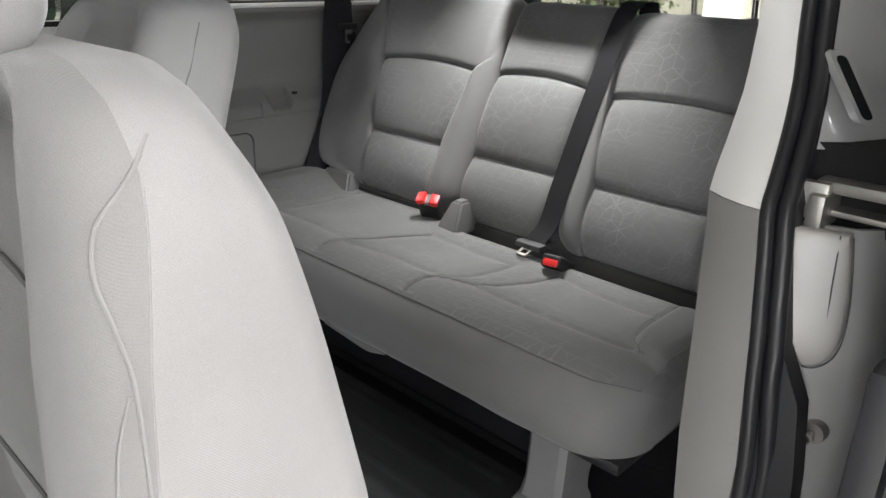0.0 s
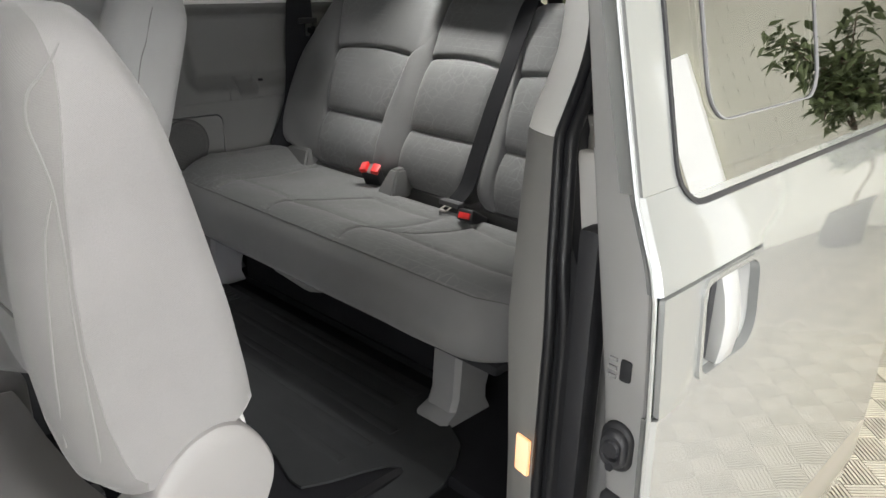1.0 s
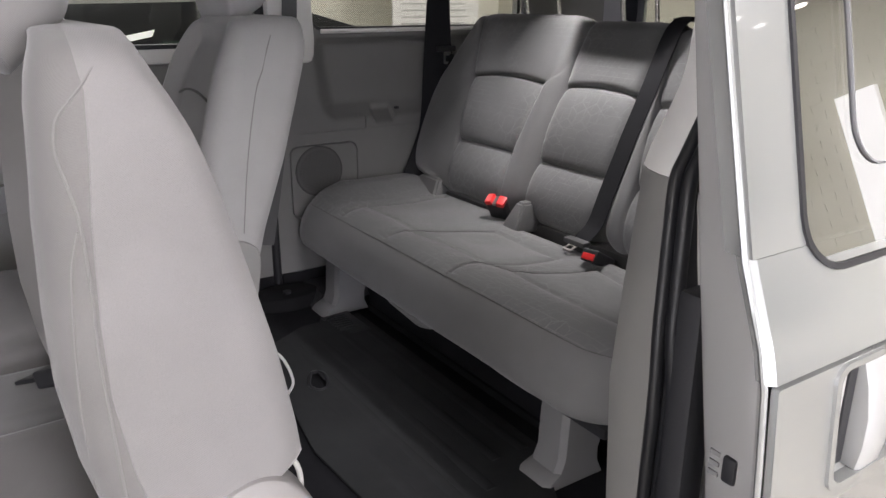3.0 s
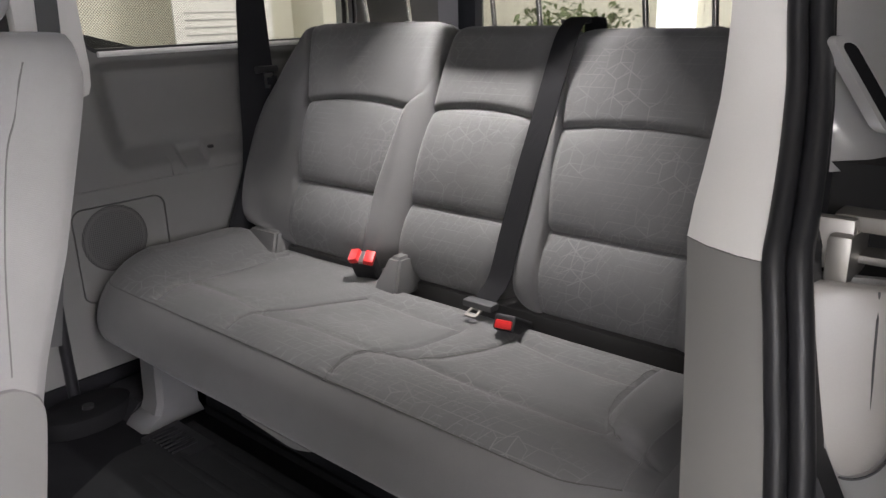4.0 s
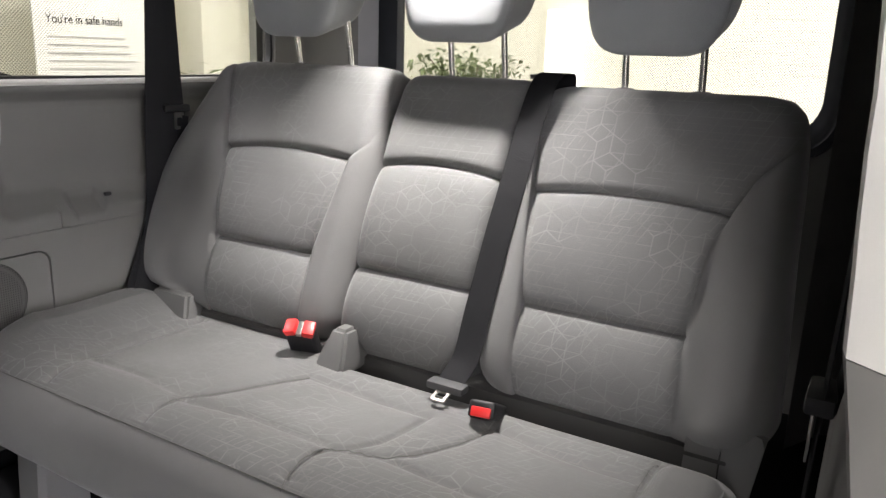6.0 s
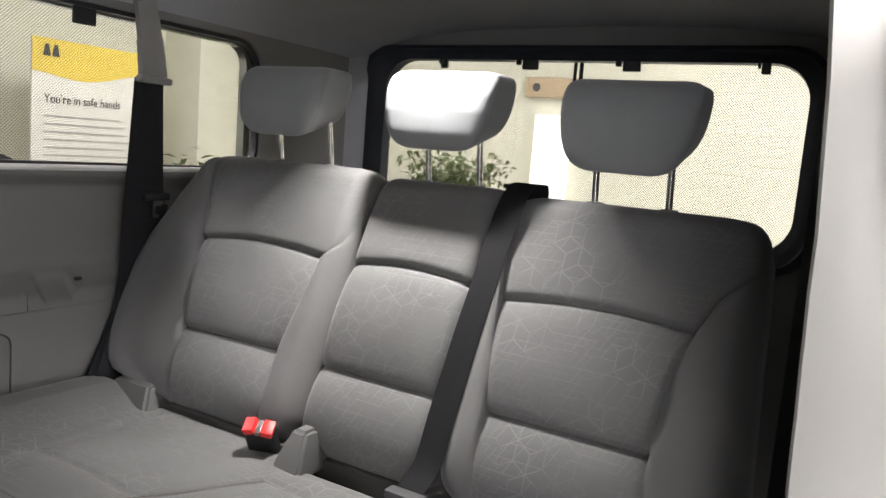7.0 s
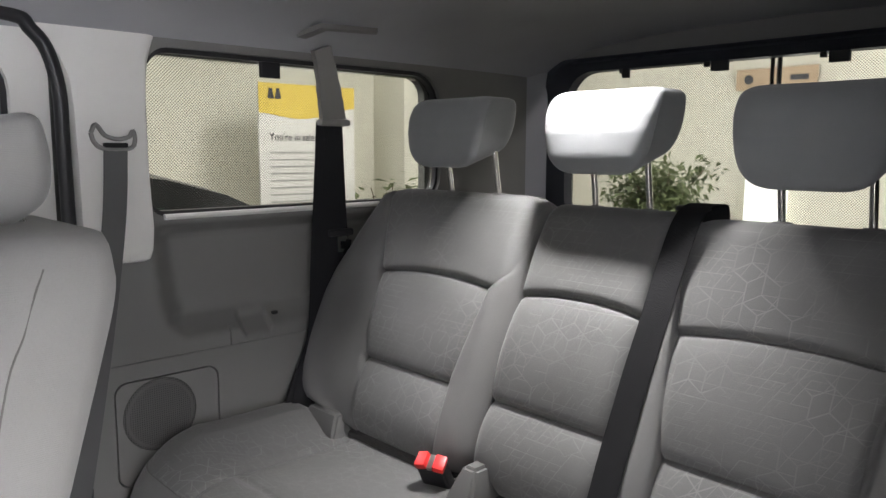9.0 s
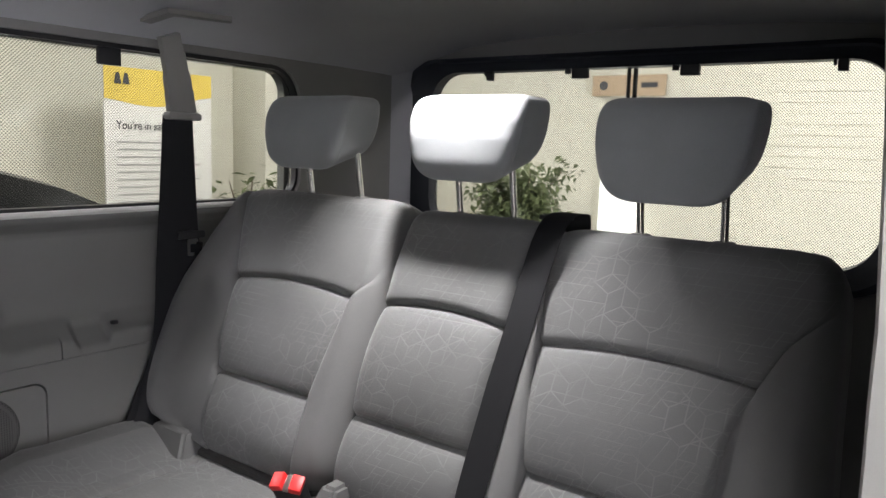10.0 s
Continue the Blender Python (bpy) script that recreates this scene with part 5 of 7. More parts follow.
    for z in (0.38, 0.5, 0.8, 1.1, 1.2, 1.25, 1.29, 1.33, 1.36, 1.40):
        x = door_x(z)
        e = min(x - 0.06, max(0.478 - (z - 1.33) * 0.165, x - 0.104))
        rings.append([(x - 0.013, D0 + 0.002, z), (x - 0.018, D0 + 0.004, z), (x - 0.024, D0 + 0.018, z), (e + 0.007, D0 + 0.024, z), (e, D0 + 0.03, z), (e, D0 + 0.09, z), (x - 0.05, D0 + 0.10, z)])
    loft(bm, rings, closed=False)
    thicken(bm, (0.004, 0.005, 0))
    part("front_edge", bm, paint_jamb, door, "painted front edge with latches")
    bm = bmesh.new()
    rings = []
    for z in (1.40, 1.55, 1.7, 1.86):
        x = door_x(z)
        e = 0.468 - (z - 1.40) * 0.165
        rings.append([(x - 0.013, D0 + 0.002, z), (x - 0.018, D0 + 0.004, z), (x - 0.024, D0 + 0.018, z), (e + 0.006, D0 + 0.024, z), (e, D0 + 0.03, z), (e, D0 + 0.07, z), (x - 0.045, D0 + 0.08, z)])
    loft(bm, rings, closed=False)
    thicken(bm, (0.004, 0.005, 0))
    part("front_edge_upper", bm, paint_jamb, door)
    # folded bright rim along the front edge
    bm = bmesh.new()
    line = [(door_x(z) - 0.008, D0 - 0.001, z) for z in np.linspace(0.37, 1.85, 40)]
    tube(bm, line, 0.0035, 8)
    part("edge_hem", bm, paint_silver, door)
    bm = bmesh.new()
    box(bm, (0.46, D0 + 0.10, 0.42), (0.505, D1 - 0.04, 1.36), 0.02)
    part("door_lining", bm, trim_dark, door)
    bm = bmesh.new()
    box(bm, (0.452, D0 + 0.034, 0.44), (0.484, D0 + 0.075, 1.292), 0.008)
    part("edge_rubber", bm, rubber, door)
    for z, hgt, wid, rnd in ((1.02, 0.036, 0.024, 1), (0.90, 0.046, 0.019, 0), (0.79, 0.042, 0.018, 0.5)):
        x = door_x(z) - 0.058
        bm = bmesh.new()
        # flange on the edge, with a raised moulded middle; the top one is round
        shape = rounded_rect(-wid, wid, -hgt, hgt, 0.010 + (wid - 0.011) * rnd)
        rings = []
        for y, grow in ((0.030, 1.0), (0.018, 1.0), (0.015, 0.94), (0.013, 0.80), (0.006, 0.74), (0.003, 0.62), (0.004, 0.45), (0.010, 0.40)):
            rings.append([(x + a * grow, D0 + y, z + b * grow) for a, b in shape])
        loft(bm, rings)
        latch = part("latch", bm, black_plastic, door, "black door latch")
        bm = bmesh.new()
        tube(bm, [(x, D0 + 0.012, z + 0.004), (x, D0 - 0.001, z + 0.004)], [0.014, 0.011], 14)
        tube(bm, [(x, D0 + 0.012, z - 0.024), (x, D0 + 0.002, z - 0.024)], 0.006, 10)
        part("latch_wheel", bm, rubber, latch)
    bm = bmesh.new()
    box(bm, (0.542, D0 + 0.016, 1.115), (0.558, D0 + 0.03, 1.145), 0.004)
    part("lock_tab", bm, black_plastic, door)
    bm = bmesh.new()
    for k in range(3):
        box(bm, (0.524, D0 + 0.0205, 1.113 + k * 0.012), (0.536, D0 + 0.0245, 1.118 + k * 0.012))
    part("edge_marks", bm, trim_dark, door)


door_glass = glass("door_glass", (0.85, 0.85, 0.83), 6.0)
sliding_door()

# ---------------------------------------------------------------- rear bench
def back_y(z):
    return 1.945 + 0.42 * (z - 1.13)


BN = Vector((0, -1, 0.42)).normalized()     # outward from the backrest


def split_grid(pts, cols, rows, names, mats, parent, labels, even=False):
    """Turns a grid of points into one mesh part for each region between the given columns and rows."""
    nv, nu = len(pts), len(pts[0])
    pieces = {}
    normals = []
    if even:
        for j in range(nv):
            row = []
            for i in range(nu):
                du = pts[j][min(i + 1, nu - 1)] - pts[j][max(i - 1, 0)]
                dv = pts[min(j + 1, nv - 1)][i] - pts[max(j - 1, 0)][i]
                row.append(tuple(du.cross(dv).normalized()))
            normals.append(row)
    for j in range(nv - 1):
        for i in range(nu - 1):
            key = names(i, j)
            pieces.setdefault(key, []).append((i, j))
    for key, cells in pieces.items():
        bm = bmesh.new()
        made = {}
        for i, j in cells:
            quad = []
            for a, b in ((i, j), (i + 1, j), (i + 1, j + 1), (i, j + 1)):
                if (a, b) not in made:
                    made[(a, b)] = bm.verts.new(pts[b][a])
                quad.append(made[(a, b)])
            bm.faces.new(quad)
        plain = key.split("|")[0]
        me = bpy.data.meshes.new(plain)
        for f in bm.faces:
            f.smooth = True
        bm.to_mesh(me)
        bm.free()
        me.materials.append(mats[plain])
        if even:
            # one shading across the pieces of the cushion
            me.normals_split_custom_set_from_vertices([normals[b][a] for a, b in made])
        ob = new(plain, me)
        ob.parent = parent
        if plain in labels:
            tagged(ob, labels[plain])


def back_section(parent, left, right, pl, pr, z0, z1, arc_z, arc_h, mid_z, insert, corner, patterned):
    """One padded backrest. left, right, pl, pr: tables of x by height for the outline and for the inset panel (pl or pr None: no bolster on that side)."""
    ncol = (14 if pl else 1, 32, 18 if pr else 1)
    nrow = (20, 26, 26)
    ease = lambda f: 0.35 * f + 0.65 * (0.5 - 0.5 * math.cos(math.pi * f))
    c1, c2 = ncol[0], ncol[0] + ncol[1]
    r1, r2 = nrow[0], nrow[0] + nrow[1]
    pts, total_i, total_j = [], sum(ncol), sum(nrow)

    def x_at(i, z):
        xl, xr = interp(z, left), interp(z, right)
        a = interp(z, pl) if pl else xl + 0.004
        b = interp(z, pr) if pr else xr - 0.004
        # rounded corners of the outline
        for zc, sign in ((z1, 1), (z0, -1)):
            e = abs(z - zc)
            rad = corner if sign > 0 else 0.07
            if e < rad:
                cut = rad - math.sqrt(max(0.0, rad * rad - (rad - e) ** 2))
                xl += cut * (1.0 if pl else 0.2)
                xr -= cut * (1.0 if pr else 0.2)
        a, b = max(a, xl + 0.004), min(b, xr - 0.004)
        if i <= c1:
            return xl + (a - xl) * ease(i / c1)
        if i <= c2:
            return a + (b - a) * ease((i - c1) / ncol[1])
        return b + (xr - b) * ease((i - c2) / ncol[2])

    def z_at(j, x, xa, xb):
        f = min(1.0, max(0.0, (x - xa) / max(1e-6, xb - xa)))
        arc = arc_z + arc_h * (1 - (2 * f - 1) ** 2)
        if j <= r1:
            return z0 + (mid_z - z0) * ease(j / nrow[0])
        if j <= r2:
            return mid_z + (arc - mid_z) * ease((j - r1) / nrow[1])
        return arc + (z1 - arc) * ease((j - r2) / nrow[2])

    for j in range(total_j + 1):
        row = []
        for i in range(total_i + 1):
            z = z_at(j, 0.5, 0.0, 1.0)
            for _ in range(3):
                xa, xb = interp(z, pl) if pl else interp(z, left), interp(z, pr) if pr else interp(z, right)
                x = x_at(i, z)
                z = z_at(j, x, xa, xb)
            # puff from the borders and grooves along the seams
            ex = min(x - x_at(0, z), x_at(total_i, z) - x)
            ez = min(z - z0, z1 - z)
            puff = 0.0
            for e, rad in ((ex, 0.045), (ez, 0.045)):
                k = min(1.0, max(0.0, e / rad))
                puff += math.sqrt(max(0.0, 1 - (1 - k) ** 2)) - 1
            d = 0.055 * max(0.0, 1 + puff)
            seam = 1e9
            if pl:
                seam = min(seam, abs(x - interp(z, pl)))
            if pr:
                seam = min(seam, abs(x - interp(z, pr)))
            inside = c1 <= i <= c2
            if inside:
                xa, xb = interp(z, pl) if pl else interp(z, left), interp(z, pr) if pr else interp(z, right)
                f = min(1.0, max(0.0, (x - xa) / max(1e-6, xb - xa)))
                za = arc_z + arc_h * (1 - (2 * f - 1) ** 2)
                seam_h = min(abs(z - mid_z), abs(z - za))
                d -= 0.008 * math.exp(-(seam_h / 0.0045) ** 2) + 0.005 * math.exp(-(min(abs(z - mid_z) / (0.022 if z < mid_z else 0.007), abs(z - za) / (0.024 if z < za else 0.007))) ** 2)
                d -= insert
                low, top, swell = (z0, mid_z, 0.013) if z < mid_z else (mid_z, za, 0.015) if z < za else (za, z1, 0.004)
                d += swell * math.sin(math.pi * min(1.0, max(0.0, (z - low) / (top - low))) ** 0.85)
            d -= 0.024 * max(0.0, (1.085 - z) / 0.12) ** 2
            d -= (0.005 if inside else 0.004) * math.exp(-(seam / 0.006) ** 2)
            if not inside:
                d += 0.012 * math.sin(math.pi * min(1.0, ex / 0.11)) if ex < 0.11 else 0.0
            d += 0.0012 * noise.noise(Vector((x * 9, z * 9, 3.1)))
            base = Vector((x, back_y(z), z))
            row.append(base + BN * (d - 0.045))
        pts.append(row)

    def region(i, j):
        if i < c1 or i >= c2:
            return "bolster|a" if i < c1 else "bolster|b"
        return "lower_panel" if j < r1 else "upper_panel" if j < r2 else "shoulder_panel"

    # sides and shell behind
    ring = [pts[0][i] for i in range(total_i + 1)] + [pts[j][total_i] for j in range(1, total_j + 1)] + [pts[total_j][i] for i in range(total_i - 1, -1, -1)] + [pts[j][0] for j in range(total_j - 1, 0, -1)]
    bm = bmesh.new()
    mid = sum(ring, Vector()) / len(ring)
    layers = []
    for push, shrink in ((0.0, 1.0), (0.03, 1.0), (0.09, 0.995), (0.115, 0.97)):
        layers.append([bm.verts.new(mid + (p - mid) * shrink - BN * push) for p in ring])
    for a, b in zip(layers, layers[1:]):
        for k in range(len(ring)):
            bm.faces.new((a[k], a[(k + 1) % len(ring)], b[(k + 1) % len(ring)], b[k]))
    bm.faces.new(layers[-1])
    parent = part("backrest", bm, cloth_side, parent)
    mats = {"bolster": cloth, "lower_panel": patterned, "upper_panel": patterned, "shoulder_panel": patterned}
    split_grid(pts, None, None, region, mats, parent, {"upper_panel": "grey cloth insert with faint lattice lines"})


bench = thing("rear_bench", "three-place grey cloth rear bench on moulded feet", "bench seat")
back_section(bench, [(0.93, -1.20), (0.975, -1.235), (0.993, -1.385), (1.03, -1.425), (1.14, -1.448), (1.24, -1.436), (1.31, -1.416), (1.42, -1.362), (1.50, -1.318), (1.55, -1.290)], [(0.93, -0.780), (1.32, -0.780), (1.43, -0.775), (1.53, -0.764)],
             [(0.93, -1.155), (1.00, -1.158), (1.132, -1.170), (1.25, -1.188), (1.336, -1.212), (1.45, -1.245), (1.55, -1.27)], [(0.93, -0.872), (1.05, -0.869), (1.138, -0.868), (1.24, -0.848), (1.335, -0.829), (1.375, -0.796), (1.42, -0.782), (1.55, -0.770)],
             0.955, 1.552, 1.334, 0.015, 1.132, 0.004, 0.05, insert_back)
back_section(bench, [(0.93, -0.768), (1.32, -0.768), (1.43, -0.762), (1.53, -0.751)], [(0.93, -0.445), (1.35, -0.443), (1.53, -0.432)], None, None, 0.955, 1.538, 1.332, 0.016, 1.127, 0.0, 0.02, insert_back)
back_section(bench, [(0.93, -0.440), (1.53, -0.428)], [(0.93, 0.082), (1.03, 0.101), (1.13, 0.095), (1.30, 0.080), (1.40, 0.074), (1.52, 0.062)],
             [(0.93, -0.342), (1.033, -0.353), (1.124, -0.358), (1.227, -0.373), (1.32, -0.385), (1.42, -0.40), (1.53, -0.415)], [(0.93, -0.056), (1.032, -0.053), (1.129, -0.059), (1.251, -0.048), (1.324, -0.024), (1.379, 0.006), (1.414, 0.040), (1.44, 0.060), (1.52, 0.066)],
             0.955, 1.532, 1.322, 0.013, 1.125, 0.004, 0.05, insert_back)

# seat cushion: grid over length and profile
CUSH = [(1.862, 0.880), (1.860, 0.915), (1.845, 0.940), (1.80, 0.950), (1.72, 0.950), (1.62, 0.952), (1.56, 0.957), (1.52, 0.958), (1.49, 0.954), (1.462, 0.943), (1.440, 0.926), (1.421, 0.902), (1.409, 0.876), (1.402, 0.850), (1.402, 0.826), (1.408, 0.808), (1.419, 0.797), (1.44, 0.790), (1.50, 0.790)]
SEAMS = [
    [(-0.505, 1.44), (-0.52, 1.477), (-0.521, 1.526), (-0.507, 1.56), (-0.43, 1.587), (-0.389, 1.626), (-0.349, 1.707), (-0.33, 1.78)],
    [(-0.507, 1.56), (-0.489, 1.574), (-0.461, 1.633), (-0.45, 1.70), (-0.443, 1.755)],
    [(-0.728, 1.765), (-0.634, 1.769), (-0.443, 1.755)],
    [(-0.82, 1.43), (-0.844, 1.456), (-0.85, 1.50), (-0.846, 1.542), (-0.817, 1.59), (-0.76, 1.715), (-0.728, 1.765)],
    [(-0.846, 1.542), (-0.683, 1.569), (-0.542, 1.567), (-0.507, 1.56)],
    [(-0.317, 1.783), (-0.212, 1.771), (-0.065, 1.759)],
    [(-0.43, 1.587), (-0.319, 1.579), (-0.219, 1.573), (-0.088, 1.574), (-0.011, 1.58)],
    [(-0.051, 1.822), (-0.056, 1.73), (-0.044, 1.649), (-0.017, 1.586), (0.02, 1.558), (0.066, 1.52)],
    [(-0.85, 1.56), (-0.98, 1.575), (-1.15, 1.57)],
    [(-1.15, 1.86), (-1.16, 1.70), (-1.15, 1.57), (-1.12, 1.45)],
]


WING = [(1.50, 0.072), (1.545, 0.02), (1.585, -0.017), (1.634, -0.04), (1.706, -0.05), (1.83, -0.045)]


def seam_gap(x, y):
    best = 1e9
    for line in SEAMS:
        for (ax, ay), (bx, by) in zip(line, line[1:]):
            t = ((x - ax) * (bx - ax) + (y - ay) * (by - ay)) / ((bx - ax) ** 2 + (by - ay) ** 2)
            t = min(1.0, max(0.0, t))
            best = min(best, math.hypot(x - ax - t * (bx - ax), y - ay - t * (by - ay)))
    return best


def cushion():
    x0, x1 = -1.432, 0.074
    prof = []
    fine = [(p.x, p.y) for p in smooth_line([(y, z, 0) for y, z in CUSH], 6)]
    for (ya, za), (yb, zb) in zip(fine, fine[1:]):
        k = max(1, int(math.hypot(yb - ya, zb - za) / 0.0045))
        prof += [(ya + (yb - ya) * i / k, za + (zb - za) * i / k) for i in range(k)]
    prof.append(fine[-1])
    us = [0, 0.002, 0.006, 0.012, 0.02, 0.03, 0.04, 0.055, 0.07]
    inner = np.linspace(0.085, 1.435, 400)
    us = us + list(inner) + [1.45, 1.465, 1.48, 1.49, 1.50, 1.508, 1.514, 1.518, 1.52]
    span = us[-1]
    edge = [(p.x, p.y) for p in smooth_line([(y, x, 0) for y, x in WING], 8)]
    wing_x = lambda y: interp(y, edge)
    seam_j = min(range(len(prof)), key=lambda j: abs(prof[j][0] - 1.452) + abs(prof[j][1] - 0.936))
    pts = []
    for y, z in prof:
        row = []
        for u in us:
            x = x0 + (x1 - x0) * u / span
            el, er = x - x0, x1 - x
            yy, zz = y + 0.055 * min(1.0, max(0.0, (-0.72 - x) / 0.12)) * max(0.0, (y - 1.72) / 0.14), z
            for e, rp, rz in ((el, 0.14, 0.06), (er, 0.12, 0.06)):
                if e < rp:
                    cut = rp - math.sqrt(max(0.0, rp * rp - (rp - e) ** 2))
                    yy += cut * max(0.0, min(1.0, (1.75 - y) / 0.33))
                if e < rz:
                    cut = (rz - math.sqrt(max(0.0, rz * rz - (rz - e) ** 2)))
                    zz = zz - cut * max(0.0, (z - 0.84)) / 0.12 * 0.9
            if z > 0.945 and y < 1.90:
                zz -= 0.006 * math.exp(-(seam_gap(x, y) / 0.006) ** 2) + 0.005 * math.exp(-(seam_gap(x, y) / 0.025) ** 2)
                # raised wing at the doorway end, soft hollows for each place
                q = min(1.0, max(0.0, (x - wing_x(y) + 0.004) / 0.030))
                wing = math.sin(q * math.pi / 2) * min(1.0, max(0.0, (1.83 - y) / 0.04))
                zz += 0.021 * wing * min(1.0, er / 0.03)
                zz += 0.034 * min(1.0, max(0.0, (-1.20 - x) / 0.12)) * min(1.0, max(0.0, (y - 1.46) / 0.12))
                for c in (-1.08, -0.60, -0.19):
                    zz -= 0.010 * math.exp(-((x - c) / 0.13) ** 2 - ((y - 1.72) / 0.10) ** 2)
            zz += 0.0012 * noise.noise(Vector((x * 7, yy * 7, 1.7)))
            # lower edge hangs unevenly
            if z < 0.80:
                zz += 0.006 * noise.noise(Vector((x * 5, 0.3, 0.9))) + 0.016 * max(0.0, (x + 0.05) / 0.13)
            row.append(Vector((x, yy, zz)))
        pts.append(row)

    def region(i, j):
        if j >= seam_j:
            return "front_skirt"
        x = (pts[j][i].x + pts[j + 1][i + 1].x) / 2
        y = (pts[j][i].y + pts[j + 1][i + 1].y) / 2
        if x > wing_x(y) and y > 1.50 or x < -1.30:
            return "cushion_wing|a" if x > -0.5 else "cushion_wing|b"
        return "seat_cushion"

    flat = np.array([[tuple(p) for p in row] for row in pts[:seam_j]]).reshape(-1, 3)
    for line in (SEAMS[0], SEAMS[3][2:], SEAMS[7][:5]):
        sewn = []
        for p in smooth_line([(x, y, 0) for x, y in line], 8):
            near = np.argmin((flat[:, 0] - p.x) ** 2 + (flat[:, 1] - p.y) ** 2 - 0.02 * np.maximum(0, flat[:, 2] - 0.93))
            sewn.append((p.x, p.y, float(flat[near, 2]) + 0.0002))
        bm = bmesh.new()
        tube(bm, sewn, 0.0008, 5)
        part("sewn_seam", bm, cloth_dark, bench)
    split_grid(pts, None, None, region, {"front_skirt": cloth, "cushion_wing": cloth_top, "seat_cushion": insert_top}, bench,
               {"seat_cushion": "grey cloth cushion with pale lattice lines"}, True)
    for side, name in ((0, "end_cap"), (-1, "end_cap")):
        bm = bmesh.new()
        bm.faces.new([bm.verts.new(row[side]) for row in pts])
        part(name, bm, cloth_side, bench)
    bm = bmesh.new()
    line = [r + Vector((0, -0.0008, 0.0005)) for r in pts[seam_j]][3:-3]
    tube(bm, line[::2], 0.0012, 6)
    part("piping", bm, cloth_dark, bench, "thin sewn piping")
    bm = bmesh.new()
    tube(bm, [pts[j][-5] + Vector((0.0006, 0, 0.0006)) for j in range(seam_j, 0, -1) if pts[j][-5].y < 1.79 and prof[j][1] > 0.93], 0.0012, 6)
    part("piping", bm, cloth, bench, "thin sewn piping")
    # base pan under the cushion
    bm = bmesh.new()
    box(bm, (-1.40, 1.44, 0.775), (0.06, 1.92, 0.80), 0.008)
    part("base_pan", bm, black_plastic, bench)
    # bottom lip bump in the middle of the front
    bm = bmesh.new()
    loft(bm, [[(x, 1.412, 0.800), (x, 1.416, 0.793 - h), (x, 1.44, 0.788 - h), (x, 1.45, 0.80)] for x, h in ((-0.74, 0.0), (-0.66, 0.007), (-0.60, 0.013), (-0.575, 0.012), (-0.53, 0.0))])
    part("skirt_fold", bm, cloth, bench)


# near-black tone for the shade in the gap behind the cushion
gap_shade_mat = woven("seat_gap_shade", (0.045, 0.044, 0.043))
cloth_dark = woven("seat_cloth_dark", (0.10, 0.098, 0.093))
cushion()


def bench_feet():
    for x, w in ((-1.20, 0.045), (-0.105, 0.045)):
        bm = bmesh.new()
        rings = []
        for z, y0, y1, ww in ((0.80, 1.455, 1.60, w), (0.72, 1.450, 1.57, w), (0.66, 1.447, 1.55, w), (0.63, 1.435, 1.55, w * 1.02), (0.615, 1.405, 1.555, w * 1.1), (0.601, 1.395, 1.56, w * 1.15)):
            rings.append([(x - ww, y0 + 0.012, z), (x - ww + 0.012, y0, z), (x + ww - 0.012, y0, z), (x + ww, y0 + 0.012, z), (x + ww, y1, z), (x - ww, y1, z)])
        loft(bm, rings)
        foot = part("foot", bm, trim_dark, bench, "grey moulded foot cover")
    bm = bmesh.new()
    rings = []
    for x in (-1.245, -1.30, -1.36, -1.40):
        rings.append([(x, 1.40, 0.602), (x, 1.44, 0.64), (x, 1.60, 0.645), (x, 1.62, 0.602)])
    loft(bm, rings)
    part("foot_plate", bm, black_plastic, bench)
    # hinge covers where the backrests meet the base
    for x, y, z, w, hgt, top in ((-1.262, 1.860, 0.925, 0.090, 0.066, 0.62), (-0.722, 1.834, 0.930, 0.036, 0.088, 0.50)):
        bm = bmesh.new()
        loft(bm, [[(x - w, y - 0.03, z), (x + w, y - 0.03, z), (x + w, y + 0.10, z), (x - w, y + 0.10, z)], [(x - w, y - 0.022, z + 0.022), (x + w, y - 0.022, z + 0.022), (x + w, y + 0.10, z + 0.022), (x - w, y + 0.10, z + 0.022)],
                  [(x - w * top, y + 0.016, z + hgt), (x + w * top, y + 0.016, z + hgt), (x + w * top, y + 0.10, z + hgt), (x - w * top, y + 0.10, z + hgt)]])
        bmesh.ops.bevel(bm, geom=bm.edges[:], offset=0.007, segments=2, affect="EDGES")
        part("hinge_cover", bm, trim_hinge, bench, "grey plastic hinge cover")
    # recliner cover by the doorway, in two halves
    for outline in ([(-0.028, 0.85), (0.027, 0.85), (0.027, 1.000), (-0.020, 0.984), (-0.028, 0.976)], [(0.030, 0.838), (0.040, 0.832), (0.074, 0.852), (0.092, 0.985), (0.086, 0.998), (0.066, 1.004), (0.030, 1.001)]):
        bm = bmesh.new()
        loft(bm, [[(a, 1.872 + 0.16 * (b - 0.84) + d, b) for a, b in outline] for d in (0.0, 0.08)])
        part("recliner_cover", bm, trim_hinge, bench, "grey plastic recliner cover", smooth=False)
    # dark block painted as the deep shade between cushion and backrests
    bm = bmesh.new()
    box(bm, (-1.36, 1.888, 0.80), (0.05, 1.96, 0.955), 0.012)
    part("gap_shade", bm, gap_shade_mat, bench)


bench_feet()


